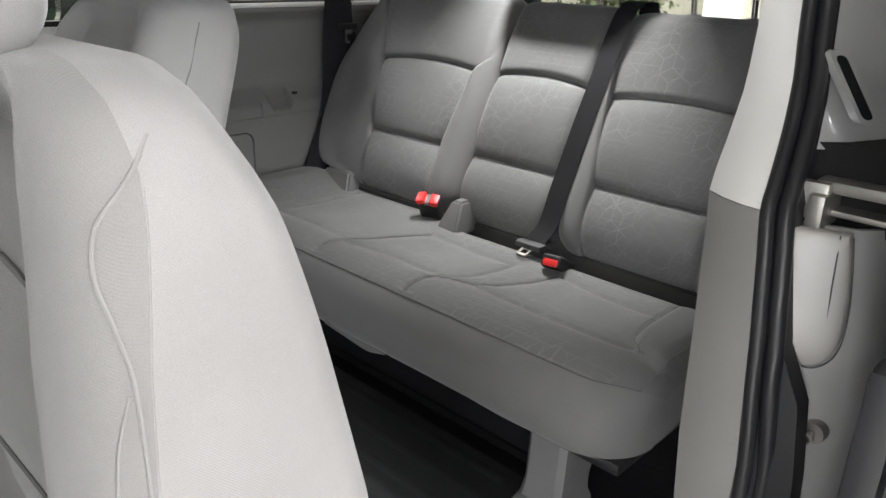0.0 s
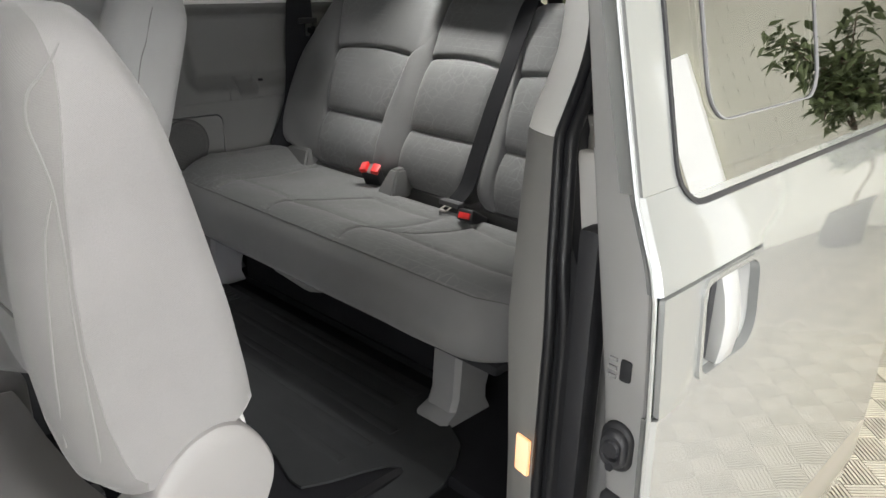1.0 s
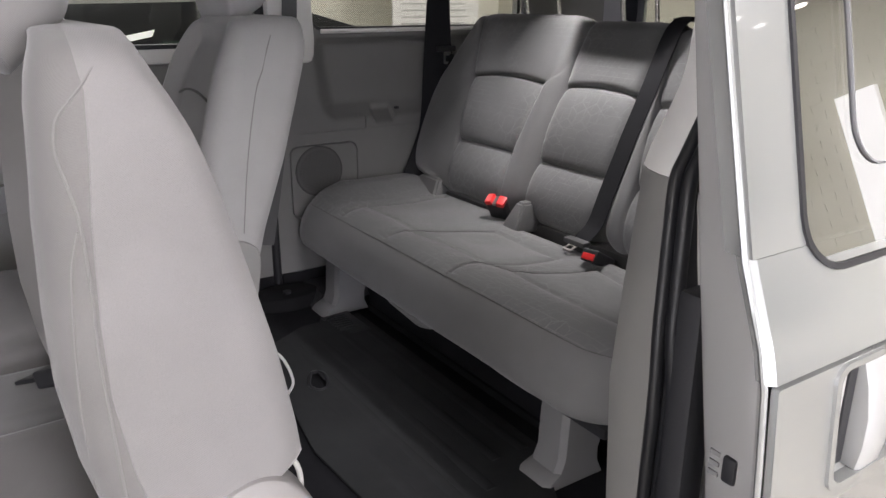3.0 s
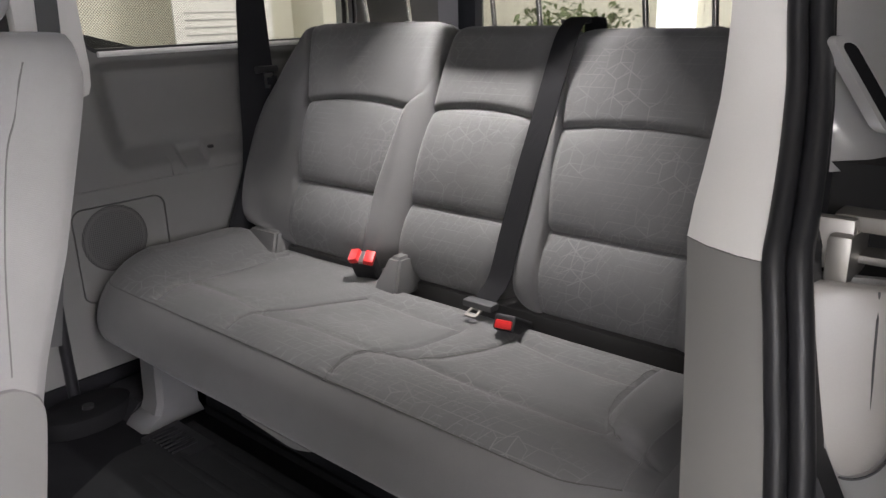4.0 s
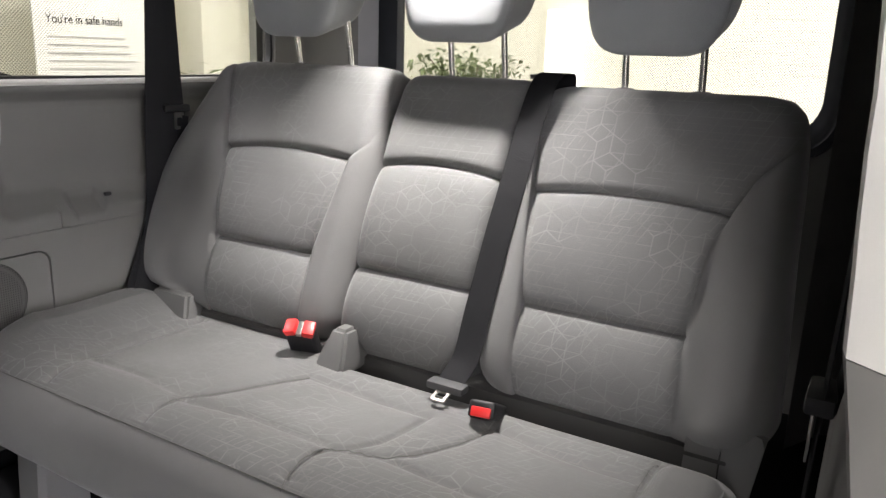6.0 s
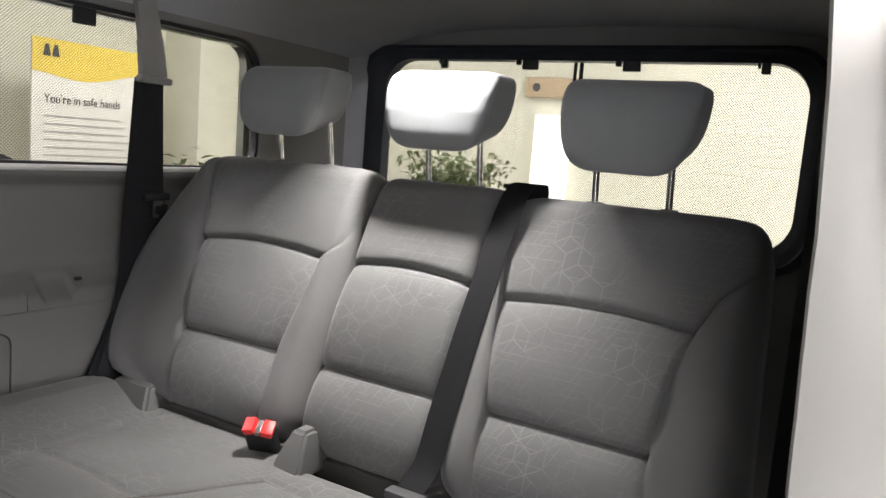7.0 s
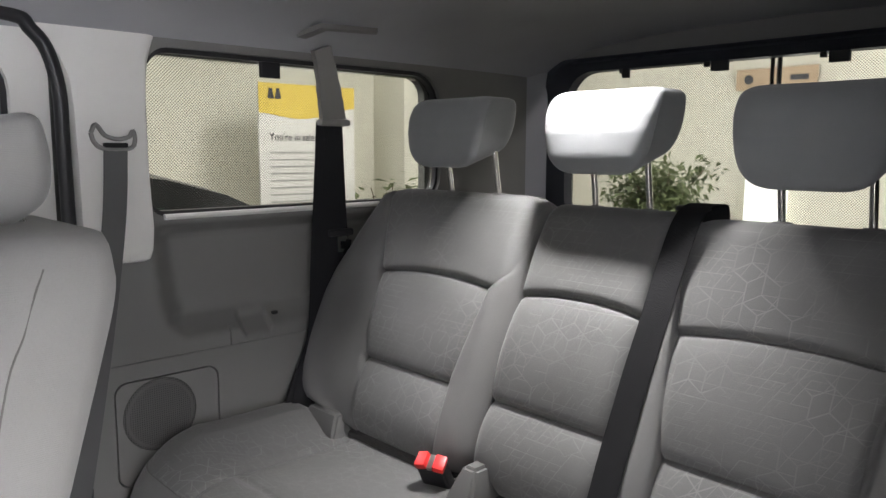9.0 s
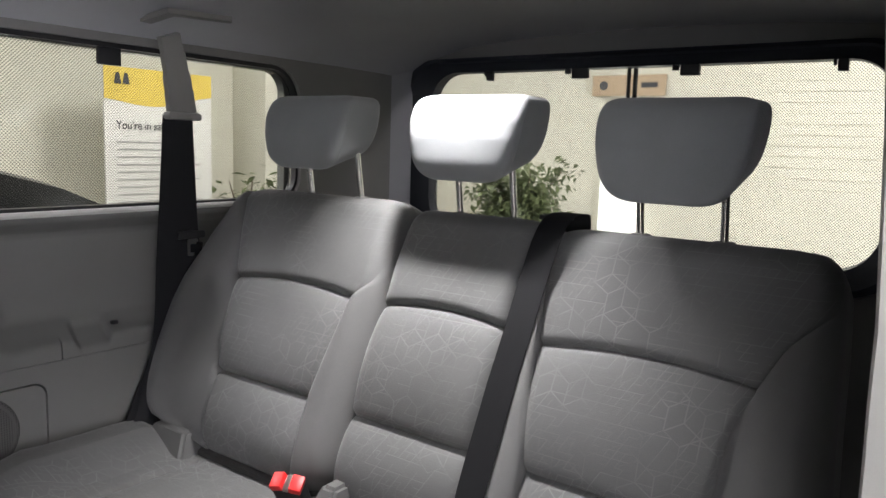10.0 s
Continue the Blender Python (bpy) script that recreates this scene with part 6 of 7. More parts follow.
# front outline of a headrest: height from bottom to top, half width, both as shares of half the size
HEAD = [(-1.0, 0.0), (-1.0, 0.34), (-0.985, 0.50), (-0.93, 0.635), (-0.83, 0.745), (-0.66, 0.835), (-0.44, 0.90), (-0.18, 0.945), (0.1, 0.975), (0.4, 0.995), (0.62, 1.0), (0.80, 0.985), (0.91, 0.945), (0.97, 0.87), (1.0, 0.74), (1.0, 0.35), (1.0, 0.0)]


def headrest(parent_name, cx, cy, cz, width, height, depth, posts, base_z, label, cloth_mat, tilt=0, group="headrests"):
    """Boxy pad: a front panel rolled back at its top, sewn to flat sides, the underside rising to the rear."""
    t = thing(parent_name, label, "headrest", group, at=(cx, cy, cz))
    m = Matrix.Rotation(radians(tilt), 3, "X")
    half = smooth_line([(w * width / 2, 0, f * height / 2) for f, w in HEAD], 3)
    loop = [(p.x, p.z) for p in half] + [(-p.x, p.z) for p in half[-2:0:-1]]

    def ring(d, inset, off=0.0):
        """The outline at depth d (0 front to 1 rear), drawn in by inset."""
        out = []
        for x, z in loop:
            f = z / (height / 2)
            r = math.hypot(x, z * 1.3)
            k = max(0.0, 1 - inset / max(r, 1e-4)) if r > 1e-4 else 1.0
            xx, zz = x * k, z * k
            zz = height / 2 - (height / 2 - zz) * (1 - 0.24 * d)
            roll = interp(f * k, [(-1, 0.006), (-0.6, 0.0), (0.0, 0.003), (0.4, 0.010), (0.75, 0.024), (0.92, 0.036), (1, 0.046)]) * (1 - d) ** 1.5
            back = -0.010 * max(0.0, -f * k) * d
            xx *= 1 - 0.015 * d
            out.append(m @ Vector((xx, -depth / 2 + depth * d + roll + back - off, zz)))
        return out
    rings = [ring(0.0, r, 0.0075) for r in (0.115, 0.09, 0.065, 0.045)] + [ring(0.0, 0.024, 0.006), ring(0.0, 0.012, 0.004), ring(0.0, 0.005, 0.0005), ring(0.03, 0.0012), ring(0.055, 0.0002), ring(0.068, 0.0026), ring(0.082, 0.0002)]
    rings += [ring(d, 0.0) for d in (0.12, 0.25, 0.4, 0.55, 0.7, 0.78)] + [ring(0.84, 0.0025), ring(0.90, 0.008), ring(0.95, 0.017), ring(0.985, 0.030), ring(1.0, 0.048), ring(1.0, 0.08)]
    bm = bmesh.new()
    loft(bm, rings)
    pad = part("pad", bm, cloth_mat, t)
    bm = bmesh.new()
    line = ring(0.068, 0.0016)
    tube(bm, line + [line[0]], 0.0012, 6)
    part("seam", bm, cloth_mat, pad)
    for px in posts:
        bm = bmesh.new()
        tube(bm, [(px - cx, 0.032, base_z - cz - 0.012), (px - cx, 0.012, -height / 2 + 0.05)], 0.0066, 14)
        part("post", bm, post_steel, t, "chrome post")
        bm = bmesh.new()
        loft(bm, [[(px - cx + r * 1.5 * math.cos(2 * math.pi * k / 16), 0.032 + r * math.sin(2 * math.pi * k / 16), base_z - cz + z) for k in range(16)] for r, z in ((0.0135, -0.014), (0.0135, -0.002), (0.0105, 0.002), (0.0075, 0.0022))])
        part("guide", bm, trim_dark, t)
    return t


post_steel = material("polished_post", (0.86, 0.86, 0.86), 0.16, 1.0)
REST = "grey cloth headrest on two chrome posts above the bench"
headrest("headrest", -1.006, 2.108, 1.678, 0.252, 0.162, 0.142, (-1.070, -0.914), 1.538, REST, headrest_cloth)
headrest("headrest", -0.584, 2.108, 1.674, 0.254, 0.164, 0.142, (-0.642, -0.516), 1.524, REST, headrest_cloth)
headrest("headrest", -0.192, 2.108, 1.662, 0.252, 0.170, 0.142, (-0.262, -0.120), 1.518, REST, headrest_cloth)


# ---------------------------------------------------------------- belts and buckles
def webbing(parent, pts, width, mat, across, name="webbing"):
    bm = bmesh.new()
    strip(bm, smooth_line(pts, 6), width, 0.0016, across)
    return part(name, bm, mat, parent)


def middle_belt():
    t = thing("seat_belt", "black middle seat belt lying down the backrest", "seat belt")
    pts = [(-0.416, 2.205, 1.44), (-0.412, 2.20, 1.528), (-0.409, 2.16, 1.541), (-0.408, 2.115, 1.536), (-0.408, 2.075, 1.505)]
    for z, x in ((1.42, -0.419), (1.33, -0.424), (1.25, -0.430), (1.20, -0.432), (1.10, -0.436), (1.02, -0.438)):
        pts.append((x, back_y(z) - 0.022, z))
    pts += [(-0.446, 1.845, 0.985), (-0.448, 1.825, 0.968)]
    webbing(t, pts, 0.055, webbing_mat, (1, 0, 0))
    bm = bmesh.new()
    box(bm, (-0.485, 1.808, 0.968), (-0.408, 1.838, 0.984), 0.006, 2)
    tong = part("tongue_cover", bm, trim_deep, t, "grey belt tongue cover")
    bm = bmesh.new()
    pl = lambda a, b, d: (a, 1.815 - b * 0.94, 0.972 - b * 0.30 - d)
    ring_frame(bm, rounded_rect(-0.462, -0.432, 0.0, 0.032, 0.004), rounded_rect(-0.456, -0.438, 0.008, 0.025, 0.003), pl, 0.0, 0.003)
    part("tongue", bm, rail_steel, tong, "bare steel belt tongue")
    bm = bmesh.new()
    box(bm, (-0.456, 2.125, 1.528), (-0.404, 2.17, 1.538), 0.004)
    part("guide_plate", bm, black_plastic, t)


middle_belt()


def buckle(at, yaw, pitch, label, twin=False):
    t = thing("belt_buckle", label, "belt buckle", "belt buckles")
    t.matrix_world = Matrix.Translation(at) @ Euler((radians(pitch), 0, radians(yaw))).to_matrix().to_4x4()
    bm = bmesh.new()
    wide = 0.030 if twin else 0.024
    box(bm, (-wide, -0.016, -0.09), (wide, 0.016, 0.0), 0.007, 3)
    part("body", bm, black_plastic, t)
    if twin:
        for x0, x1, ang, lift in ((-0.031, -0.006, -14, 0.004), (0.006, 0.031, 10, 0.0)):
            bm = bmesh.new()
            box(bm, (x0, -0.017, -0.010 + lift), (x1, 0.017, 0.007 + lift), 0.004, 2, Matrix.Rotation(radians(ang), 3, "Y"))
            part("button", bm, red_button, t, "red release button")
        bm = bmesh.new()
        box(bm, (-0.0055, -0.0165, -0.006), (0.0055, 0.0165, 0.003), 0.001)
        part("slot", bm, steel, t)
    else:
        bm = bmesh.new()
        box(bm, (-0.018, -0.0135, -0.006), (0.018, 0.004, 0.004), 0.003)
        part("button", bm, red_button, t, "red release button")
        bm = bmesh.new()
        box(bm, (-0.017, -0.0168, -0.010), (0.017, -0.0135, 0.003), 0.001)
        part("slot", bm, shade_black, t)
    bm = bmesh.new()
    box(bm, (-0.018, -0.004, -0.16), (0.018, 0.004, -0.08), 0.003)
    part("stalk", bm, black_plastic, t)


buckle((-0.808, 1.828, 1.008), 24, 34, "black belt buckle with red buttons standing in the seat gap", True)
buckle((-0.348, 1.772, 0.978), 10, 62, "black belt buckle with a red button lying on the cushion")


def far_rear_belt():
    t = thing("seat_belt", "black rear seat belt hanging from the roof beside the window", "seat belt")
    # roof plate with its bent cover
    bm = bmesh.new()
    outline = [(-1.385, 1.90), (-1.315, 1.925), (-1.300, 2.09), (-1.312, 2.095), (-1.328, 1.95), (-1.39, 1.93)]
    sheet(bm, outline, [], lambda a, b, d: (a, b, 1.925 + (a + 1.40) * 0.25 - d), 0.012)
    part("roof_plate", bm, trim_mid, t)
    bm = bmesh.new()
    strip(bm, smooth_line([(-1.375, 1.965, 1.895), (-1.385, 1.985, 1.84), (-1.392, 2.0, 1.785), (-1.395, 2.008, 1.745), (-1.395, 2.012, 1.715)], 6), lambda i: (0.052, 0.058, 0.066, 0.07, 0.072)[min(4, i // 5)], 0.018, (0, 1, 0))
    bmesh.ops.bevel(bm, geom=[e for e in bm.edges if e.calc_face_angle(0) > 0.9], offset=0.004, segments=2, affect="EDGES")
    part("anchor_cover", bm, trim_mid, t, "pale plastic anchor cover")
    bm = bmesh.new()
    box(bm, (-1.404, 1.966, 1.700), (-1.376, 2.058, 1.718), 0.006)
    part("belt_ring", bm, trim_mid, t)
    webbing(t, [(-1.395, 2.012, 1.71), (-1.40, 2.02, 1.60), (-1.405, 2.03, 1.45), (-1.405, 2.035, 1.39), (-1.40, 2.04, 1.20)], 0.052, webbing_mat, (0.25, 1, 0))
    webbing(t, [(-1.402, 1.998, 1.71), (-1.405, 1.99, 1.55), (-1.405, 1.975, 1.35), (-1.39, 1.95, 1.15), (-1.36, 1.88, 0.98), (-1.345, 1.84, 0.92)], 0.060, webbing_mat, (0.3, 1, 0))
    webbing(t, [(-1.400, 2.03, 1.40), (-1.395, 2.0, 1.25), (-1.385, 1.93, 1.08), (-1.37, 1.86, 0.95)], 0.070, webbing_mat, (0.4, 1, 0))
    bm = bmesh.new()
    box(bm, (-1.412, 1.995, 1.405), (-1.392, 2.075, 1.425), 0.006)
    stop = part("tongue_cover", bm, black_plastic, t)
    bm = bmesh.new()
    ring_frame(bm, rounded_rect(2.022, 2.052, 1.362, 1.405, 0.004), rounded_rect(2.029, 2.045, 1.370, 1.392, 0.003), yz(-1.392), 0.0, 0.003)
    part("tongue", bm, steel, stop)


far_rear_belt()


def far_pillar_belt():
    t = thing("seat_belt", "grey seat belt hanging from the far pillar", "seat belt")
    bm = bmesh.new()
    ring = smooth_line([(-1.395, 1.418, 1.672), (-1.394, 1.428, 1.69), (-1.393, 1.445, 1.668), (-1.392, 1.47, 1.660), (-1.392, 1.495, 1.665), (-1.393, 1.505, 1.678), (-1.393, 1.508, 1.655), (-1.392, 1.495, 1.640), (-1.392, 1.44, 1.640), (-1.393, 1.422, 1.655), (-1.395, 1.418, 1.672)], 4)
    tube(bm, [p + Vector((0, -0.020, 0)) for p in ring], 0.005, 8)
    part("belt_ring", bm, trim_mid, t, "grey plastic belt ring")
    bm = bmesh.new()
    box(bm, (-1.397, 1.421, 1.640), (-1.388, 1.472, 1.652), 0.002)
    part("ring_slot_shade", bm, shade_black, t)
    webbing(t, [(-1.390, 1.446, 1.648), (-1.388, 1.435, 1.5), (-1.386, 1.405, 1.30), (-1.386, 1.36, 1.05), (-1.386, 1.31, 0.80)], 0.050, webbing_pale, (0, 1, 0))


far_pillar_belt()


def near_rear_belt():
    t = thing("seat_belt", "black rear seat belt hanging beside the doorway pillar", "seat belt")
    webbing(t, [(0.172, 1.60, 1.86), (0.176, 1.60, 1.60), (0.170, 1.595, 1.30), (0.165, 1.59, 1.10), (0.163, 1.585, 0.85), (0.166, 1.58, 0.64)], 0.048, webbing_mat, (-0.10, 1, 0))
    webbing(t, [(0.186, 1.62, 1.86), (0.194, 1.62, 1.60), (0.190, 1.615, 1.32), (0.178, 1.605, 1.20)], 0.048, webbing_mat, (-0.16, 1, 0))
    bm = bmesh.new()
    box(bm, (0.150, 1.565, 1.200), (0.182, 1.64, 1.222), 0.006)
    stop = part("tongue_cover", bm, black_plastic, t)
    bm = bmesh.new()
    box(bm, (0.158, 1.585, 1.135), (0.161, 1.615, 1.205), 0.001)
    part("tongue", bm, steel, stop, "bare steel belt tongue")
    bm = bmesh.new()
    tube(bm, [(0.262, 1.60, 1.80), (0.18, 1.60, 1.865)], 0.014, 10)
    part("anchor", bm, trim_mid, t)


near_rear_belt()


# ---------------------------------------------------------------- second row
def captain_seat(name, label, side, x_in, x_out, rows, front_dip, seat_y, seat_z, cushion_x, mat, mat_side, mat_front, seams, taper=0.0, corner=0.07):
    """A single seat. rows: (height, front y, rear y) of its backrest, from low to high."""
    t = thing(name, label, "seat")
    bm = bmesh.new()
    w = x_out - x_in
    n = 40
    rings = []
    zs = np.linspace(rows[0][0], rows[-1][0], 46)
    for z in zs:
        f = interp(z, [(r[0], r[1]) for r in rows])
        b = sum(interp(z + dz, [(r[0], r[2]) for r in rows]) for dz in (-0.04, -0.02, 0.0, 0.02, 0.04)) / 5 if z > 1.3 else interp(z, [(r[0], r[2]) for r in rows])
        top = rows[-1][0]
        round_x = 0.0
        if top - z < 0.09:
            e = (top - z) / 0.09
            round_x = corner * (1 - math.sqrt(max(0.0, 1 - (1 - e) ** 2)))
        slope = taper * max(0.0, (z - top + 0.27) / 0.27) ** 1.3
        ring = []
        # front face from outer to inner with two bolsters, then the rear face
        for k in range(n + 1):
            u = 0.5 - 0.5 * math.cos(math.pi * k / n)
            x = x_out - round_x - (w - slope - 2 * round_x) * u
            edge = min(u, 1 - u)
            dip = front_dip * min(1.0, max(0.0, (edge - 0.12) / 0.12))
            lip = min(0.045, (b - f) * 0.5) * (1 - math.sqrt(max(0.0, 1 - (1 - min(1.0, edge / 0.12)) ** 2)))
            ring.append((x, f - 0.028 + lip + dip * (1 if z < top - 0.05 else max(0, (top - z) / 0.05)), z))
        for k in range(n + 1):
            u = k / n
            x = x_in + slope + round_x + (w - slope - 2 * round_x) * u
            edge = min(u, 1 - u)
            lip = 0.018 * (1 - math.sqrt(max(0.0, 1 - (1 - min(1.0, edge / 0.05)) ** 2)))
            ring.append((x, b - lip, z))
        # outer side, from the rear edge to the seam and on to the front edge
        y_rear, y_front = ring[-1][1], ring[0][1]
        y_seam = max(y_front + 0.0012, min(y_rear - 0.004, interp(z, sorted(seams[0]))))
        for k in range(1, 9):
            ring.append((x_out - round_x + 0.004 * math.sin(math.pi * k / 9), y_rear + (y_seam - y_rear) * k / 8, z))
        for k in (1, 2):
            ring.append((x_out - round_x + 0.0006, y_seam + (y_front - y_seam) * k / 3, z))
        rings.append(ring)
    last = rings[-1]
    mid = [sum(p[k] for p in last) / len(last) for k in range(3)]
    for sc, up in ((0.9, 0.003), (0.6, 0.005)):
        rings.append([(mid[0] + (p[0] - mid[0]) * sc, mid[1] + (p[1] - mid[1]) * sc, p[2] + up) for p in last])
    loft(bm, rings)
    bm.faces.ensure_lookup_table()
    around = len(rings[0])
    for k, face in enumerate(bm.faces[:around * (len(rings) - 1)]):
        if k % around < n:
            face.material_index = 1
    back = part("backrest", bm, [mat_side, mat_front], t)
    # sewn edges between side and front, and a second one along the bolster
    def on_lip(z, y):
        """x at which the rounded front edge stands at depth y."""
        q = min(1.0, max(0.0, (y - interp(z, [(r[0], r[1]) for r in rows]) + 0.028) / 0.045))
        return x_out - w * 0.12 * (1 - math.sqrt(max(0.0, 1 - (1 - q) ** 2)))

    def drop(z):
        e = (rows[-1][0] - z) / 0.09
        return corner * (1 - math.sqrt(max(0.0, 1 - (1 - e) ** 2))) if e < 1 else 0.0
    for line, r in zip(seams, (0.0015, 0.0012)):
        bm = bmesh.new()
        tube(bm, smooth_line([(on_lip(z, y) - drop(z) + 0.0005, y - 0.0003, z) for z, y in line], 4), r, 6)
        part("side_seam", bm, seam_mat, back)
    # inset panel lines on the front
    f_at = lambda z: interp(z, [(r[0], r[1]) for r in rows]) - 0.028 + front_dip
    cx = (x_in + x_out) / 2
    arc_z = rows[0][0] + (rows[-1][0] - rows[0][0]) * 0.66
    bm = bmesh.new()
    tube(bm, [(cx + (w * 0.30) * q, f_at(arc_z) - 0.001, arc_z + 0.03 * (1 - q * q)) for q in np.linspace(-1, 1, 17)], 0.003, 6)
    part("panel_seam", bm, cloth_dark, back)
    low = rows[0][0] + (rows[-1][0] - rows[0][0]) * 0.30
    bm = bmesh.new()
    tube(bm, [(cx + (w * 0.27) * q, f_at(low) - 0.001, low) for q in np.linspace(-1, 1, 9)], 0.003, 6)
    part("panel_seam", bm, cloth_dark, back)
    # cushion
    bm = bmesh.new()
    c0, c1 = cushion_x
    prof = [(seat_y + 0.02, seat_z - 0.07), (seat_y + 0.02, seat_z - 0.005), (seat_y - 0.03, seat_z), (seat_y - 0.20, seat_z - 0.005), (seat_y - 0.38, seat_z + 0.010), (seat_y - 0.46, seat_z), (seat_y - 0.50, seat_z - 0.04), (seat_y - 0.50, seat_z - 0.10), (seat_y - 0.44, seat_z - 0.13), (seat_y, seat_z - 0.13)]
    rings = []
    for u in (0, 0.01, 0.03, 0.06, 0.12, 0.2, 0.35, 0.5, 0.65, 0.8, 0.88, 0.94, 0.97, 0.99, 1):
        x = c0 + (c1 - c0) * u
        e = min(x - c0, c1 - x)
        cut = 0.03 * (1 - math.sqrt(max(0.0, 1 - (1 - min(1.0, e / 0.03)) ** 2)))
        dip = 0.018 * min(1.0, max(0.0, (e - 0.08) / 0.08))
        rings.append([(x, y, z - (cut + dip if z > seat_z - 0.06 else 0)) for y, z in prof])
    loft(bm, rings)
    part("cushion", bm, mat, t)
    return t, back


seam_mat = material("seam_thread", (0.15, 0.145, 0.14), 0.9)
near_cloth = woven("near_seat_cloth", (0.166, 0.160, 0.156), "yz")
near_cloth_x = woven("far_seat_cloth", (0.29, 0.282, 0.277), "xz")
# near front and cushion tops are set darker than the side cloth
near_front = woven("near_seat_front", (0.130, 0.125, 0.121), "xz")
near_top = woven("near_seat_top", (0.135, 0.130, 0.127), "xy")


def near_seat():
    rows = [(1.00, 0.625, 0.690), (1.025, 0.600, 0.745), (1.055, 0.590, 0.788), (1.107, 0.578, 0.782), (1.20, 0.567, 0.766), (1.283, 0.567, 0.746), (1.38, 0.572, 0.722), (1.43, 0.577, 0.706), (1.49, 0.582, 0.685), (1.52, 0.588, 0.660), (1.54, 0.596, 0.652), (1.552, 0.602, 0.648)]
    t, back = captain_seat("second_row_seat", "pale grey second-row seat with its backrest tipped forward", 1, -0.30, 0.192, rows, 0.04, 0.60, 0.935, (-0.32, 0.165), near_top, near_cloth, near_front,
                           [[(1.02, 0.588), (1.08, 0.584), (1.133, 0.582), (1.25, 0.579), (1.306, 0.581), (1.350, 0.581), (1.387, 0.580), (1.419, 0.575), (1.449, 0.570), (1.477, 0.574), (1.495, 0.588), (1.508, 0.600), (1.522, 0.612)],
                            [(1.375, 0.577), (1.35, 0.570), (1.328, 0.566), (1.262, 0.560), (1.173, 0.556), (1.08, 0.560)]])
    # recliner cover and base side panel
    x = 0.205
    outline = smooth_line([(x, 0.600, 0.90), (x, 0.618, 0.965), (x, 0.645, 1.012), (x, 0.671, 1.037), (x, 0.700, 1.050), (x, 0.730, 1.052), (x, 0.762, 1.036), (x, 0.790, 0.998), (x, 0.800, 0.955), (x, 0.785, 0.91), (x, 0.758, 0.86), (x, 0.734, 0.81), (x, 0.715, 0.780), (x, 0.60, 0.775)], 4)
    bm = bmesh.new()
    ring = [(p.y, p.z) for p in outline]
    n = len(ring)
    c = Vector((0.715, 0.90))
    layers = []
    for dx, sc in ((-0.05, 1.0), (-0.014, 1.0), (-0.004, 0.985), (0.0, 0.95), (0.002, 0.80), (0.003, 0.3)):
        layers.append([bm.verts.new((x + dx, c.x + (a - c.x) * sc, c.y + (b - c.y) * sc)) for a, b in ring])
    for a, b in zip(layers, layers[1:]):
        for k in range(n):
            bm.faces.new((a[k], a[(k + 1) % n], b[(k + 1) % n], b[k]))
    bm.faces.new(layers[-1])
    bm.faces.new(layers[0][::-1])
    part("recliner_cover", bm, vinyl, t, "pale plastic recliner cover")
    bm = bmesh.new()
    rings = []
    for y, zt in ((-0.15, 0.905), (0.1, 0.900), (0.33, 0.898), (0.45, 0.905), (0.55, 0.93), (0.60, 0.955), (0.635, 0.975)):
        rings.append([(0.13, y, 0.745), (0.196, y, 0.745), (0.202, y, 0.755), (0.202, y, zt - 0.035), (0.192, y, zt - 0.008), (0.178, y, zt), (0.13, y, zt)])
    loft(bm, rings)
    base = part("base_cover", bm, vinyl, t, "pale plastic base cover")
    bm = bmesh.new()
    box(bm, (0.12, -0.12, 0.745), (0.198, 0.70, 0.80), 0.008)
    part("base_rail_cover", bm, vinyl, t)
    bm = bmesh.new()
    ring_frame(bm, rounded_rect(0.495, 0.625, 0.862, 0.915, (0.012, 0.012, 0.02, 0.012)), rounded_rect(0.500, 0.620, 0.867, 0.910, 0.01), yz(0.2045), 0, 0.004)
    part("lever_gap", bm, trim_grey, base)
    bm = bmesh.new()
    rings = []
    for y, z0, z1, dx in ((0.503, 0.876, 0.900, 0.004), (0.51, 0.872, 0.904, 0.010), (0.55, 0.874, 0.905, 0.013), (0.59, 0.880, 0.915, 0.014), (0.612, 0.885, 0.922, 0.010), (0.618, 0.89, 0.918, 0.004)):
        rings.append([(0.198, y, z0), (0.203 + dx * 0.7, y, z0 + 0.003), (0.203 + dx, y, (z0 + z1) / 2), (0.203 + dx * 0.7, y, z1 - 0.003), (0.198, y, z1)])
    loft(bm, rings)
    part("lever", bm, vinyl, base, "pale release lever")
    # seat frame and floor rail under the cushion
    bm = bmesh.new()
    box(bm, (-0.28, 0.05, 0.70), (0.12, 0.66, 0.80), 0.01)
    part("frame", bm, black_plastic, t)
    for xr in (-0.26, 0.06):
        bm = bmesh.new()
        box(bm, (xr - 0.02, -0.1, 0.60), (xr + 0.02, 0.72, 0.705), 0.006)
        part("rail", bm, black_plastic, t)
    # small white tag on the side
    bm = bmesh.new()
    box(bm, (0.1915, 0.668, 1.4345), (0.1930, 0.675, 1.4390), 0.0006)
    part("tag", bm, vinyl, t)
    # strap loop behind
    bm = bmesh.new()
    tube(bm, smooth_line([(0.10, 0.77, 1.02), (0.11, 0.80, 1.0), (0.115, 0.805, 0.96), (0.11, 0.79, 0.92), (0.10, 0.775, 0.91)], 5), 0.004, 8)
    part("strap", bm, sign_pale, t)


near_seat()
headrest("headrest", -0.055, 0.572, 1.590, 0.265, 0.150, 0.110, (-0.12, 0.01), 1.53, "pale grey cloth headrest on the tipped second-row seat", near_cloth, 22)


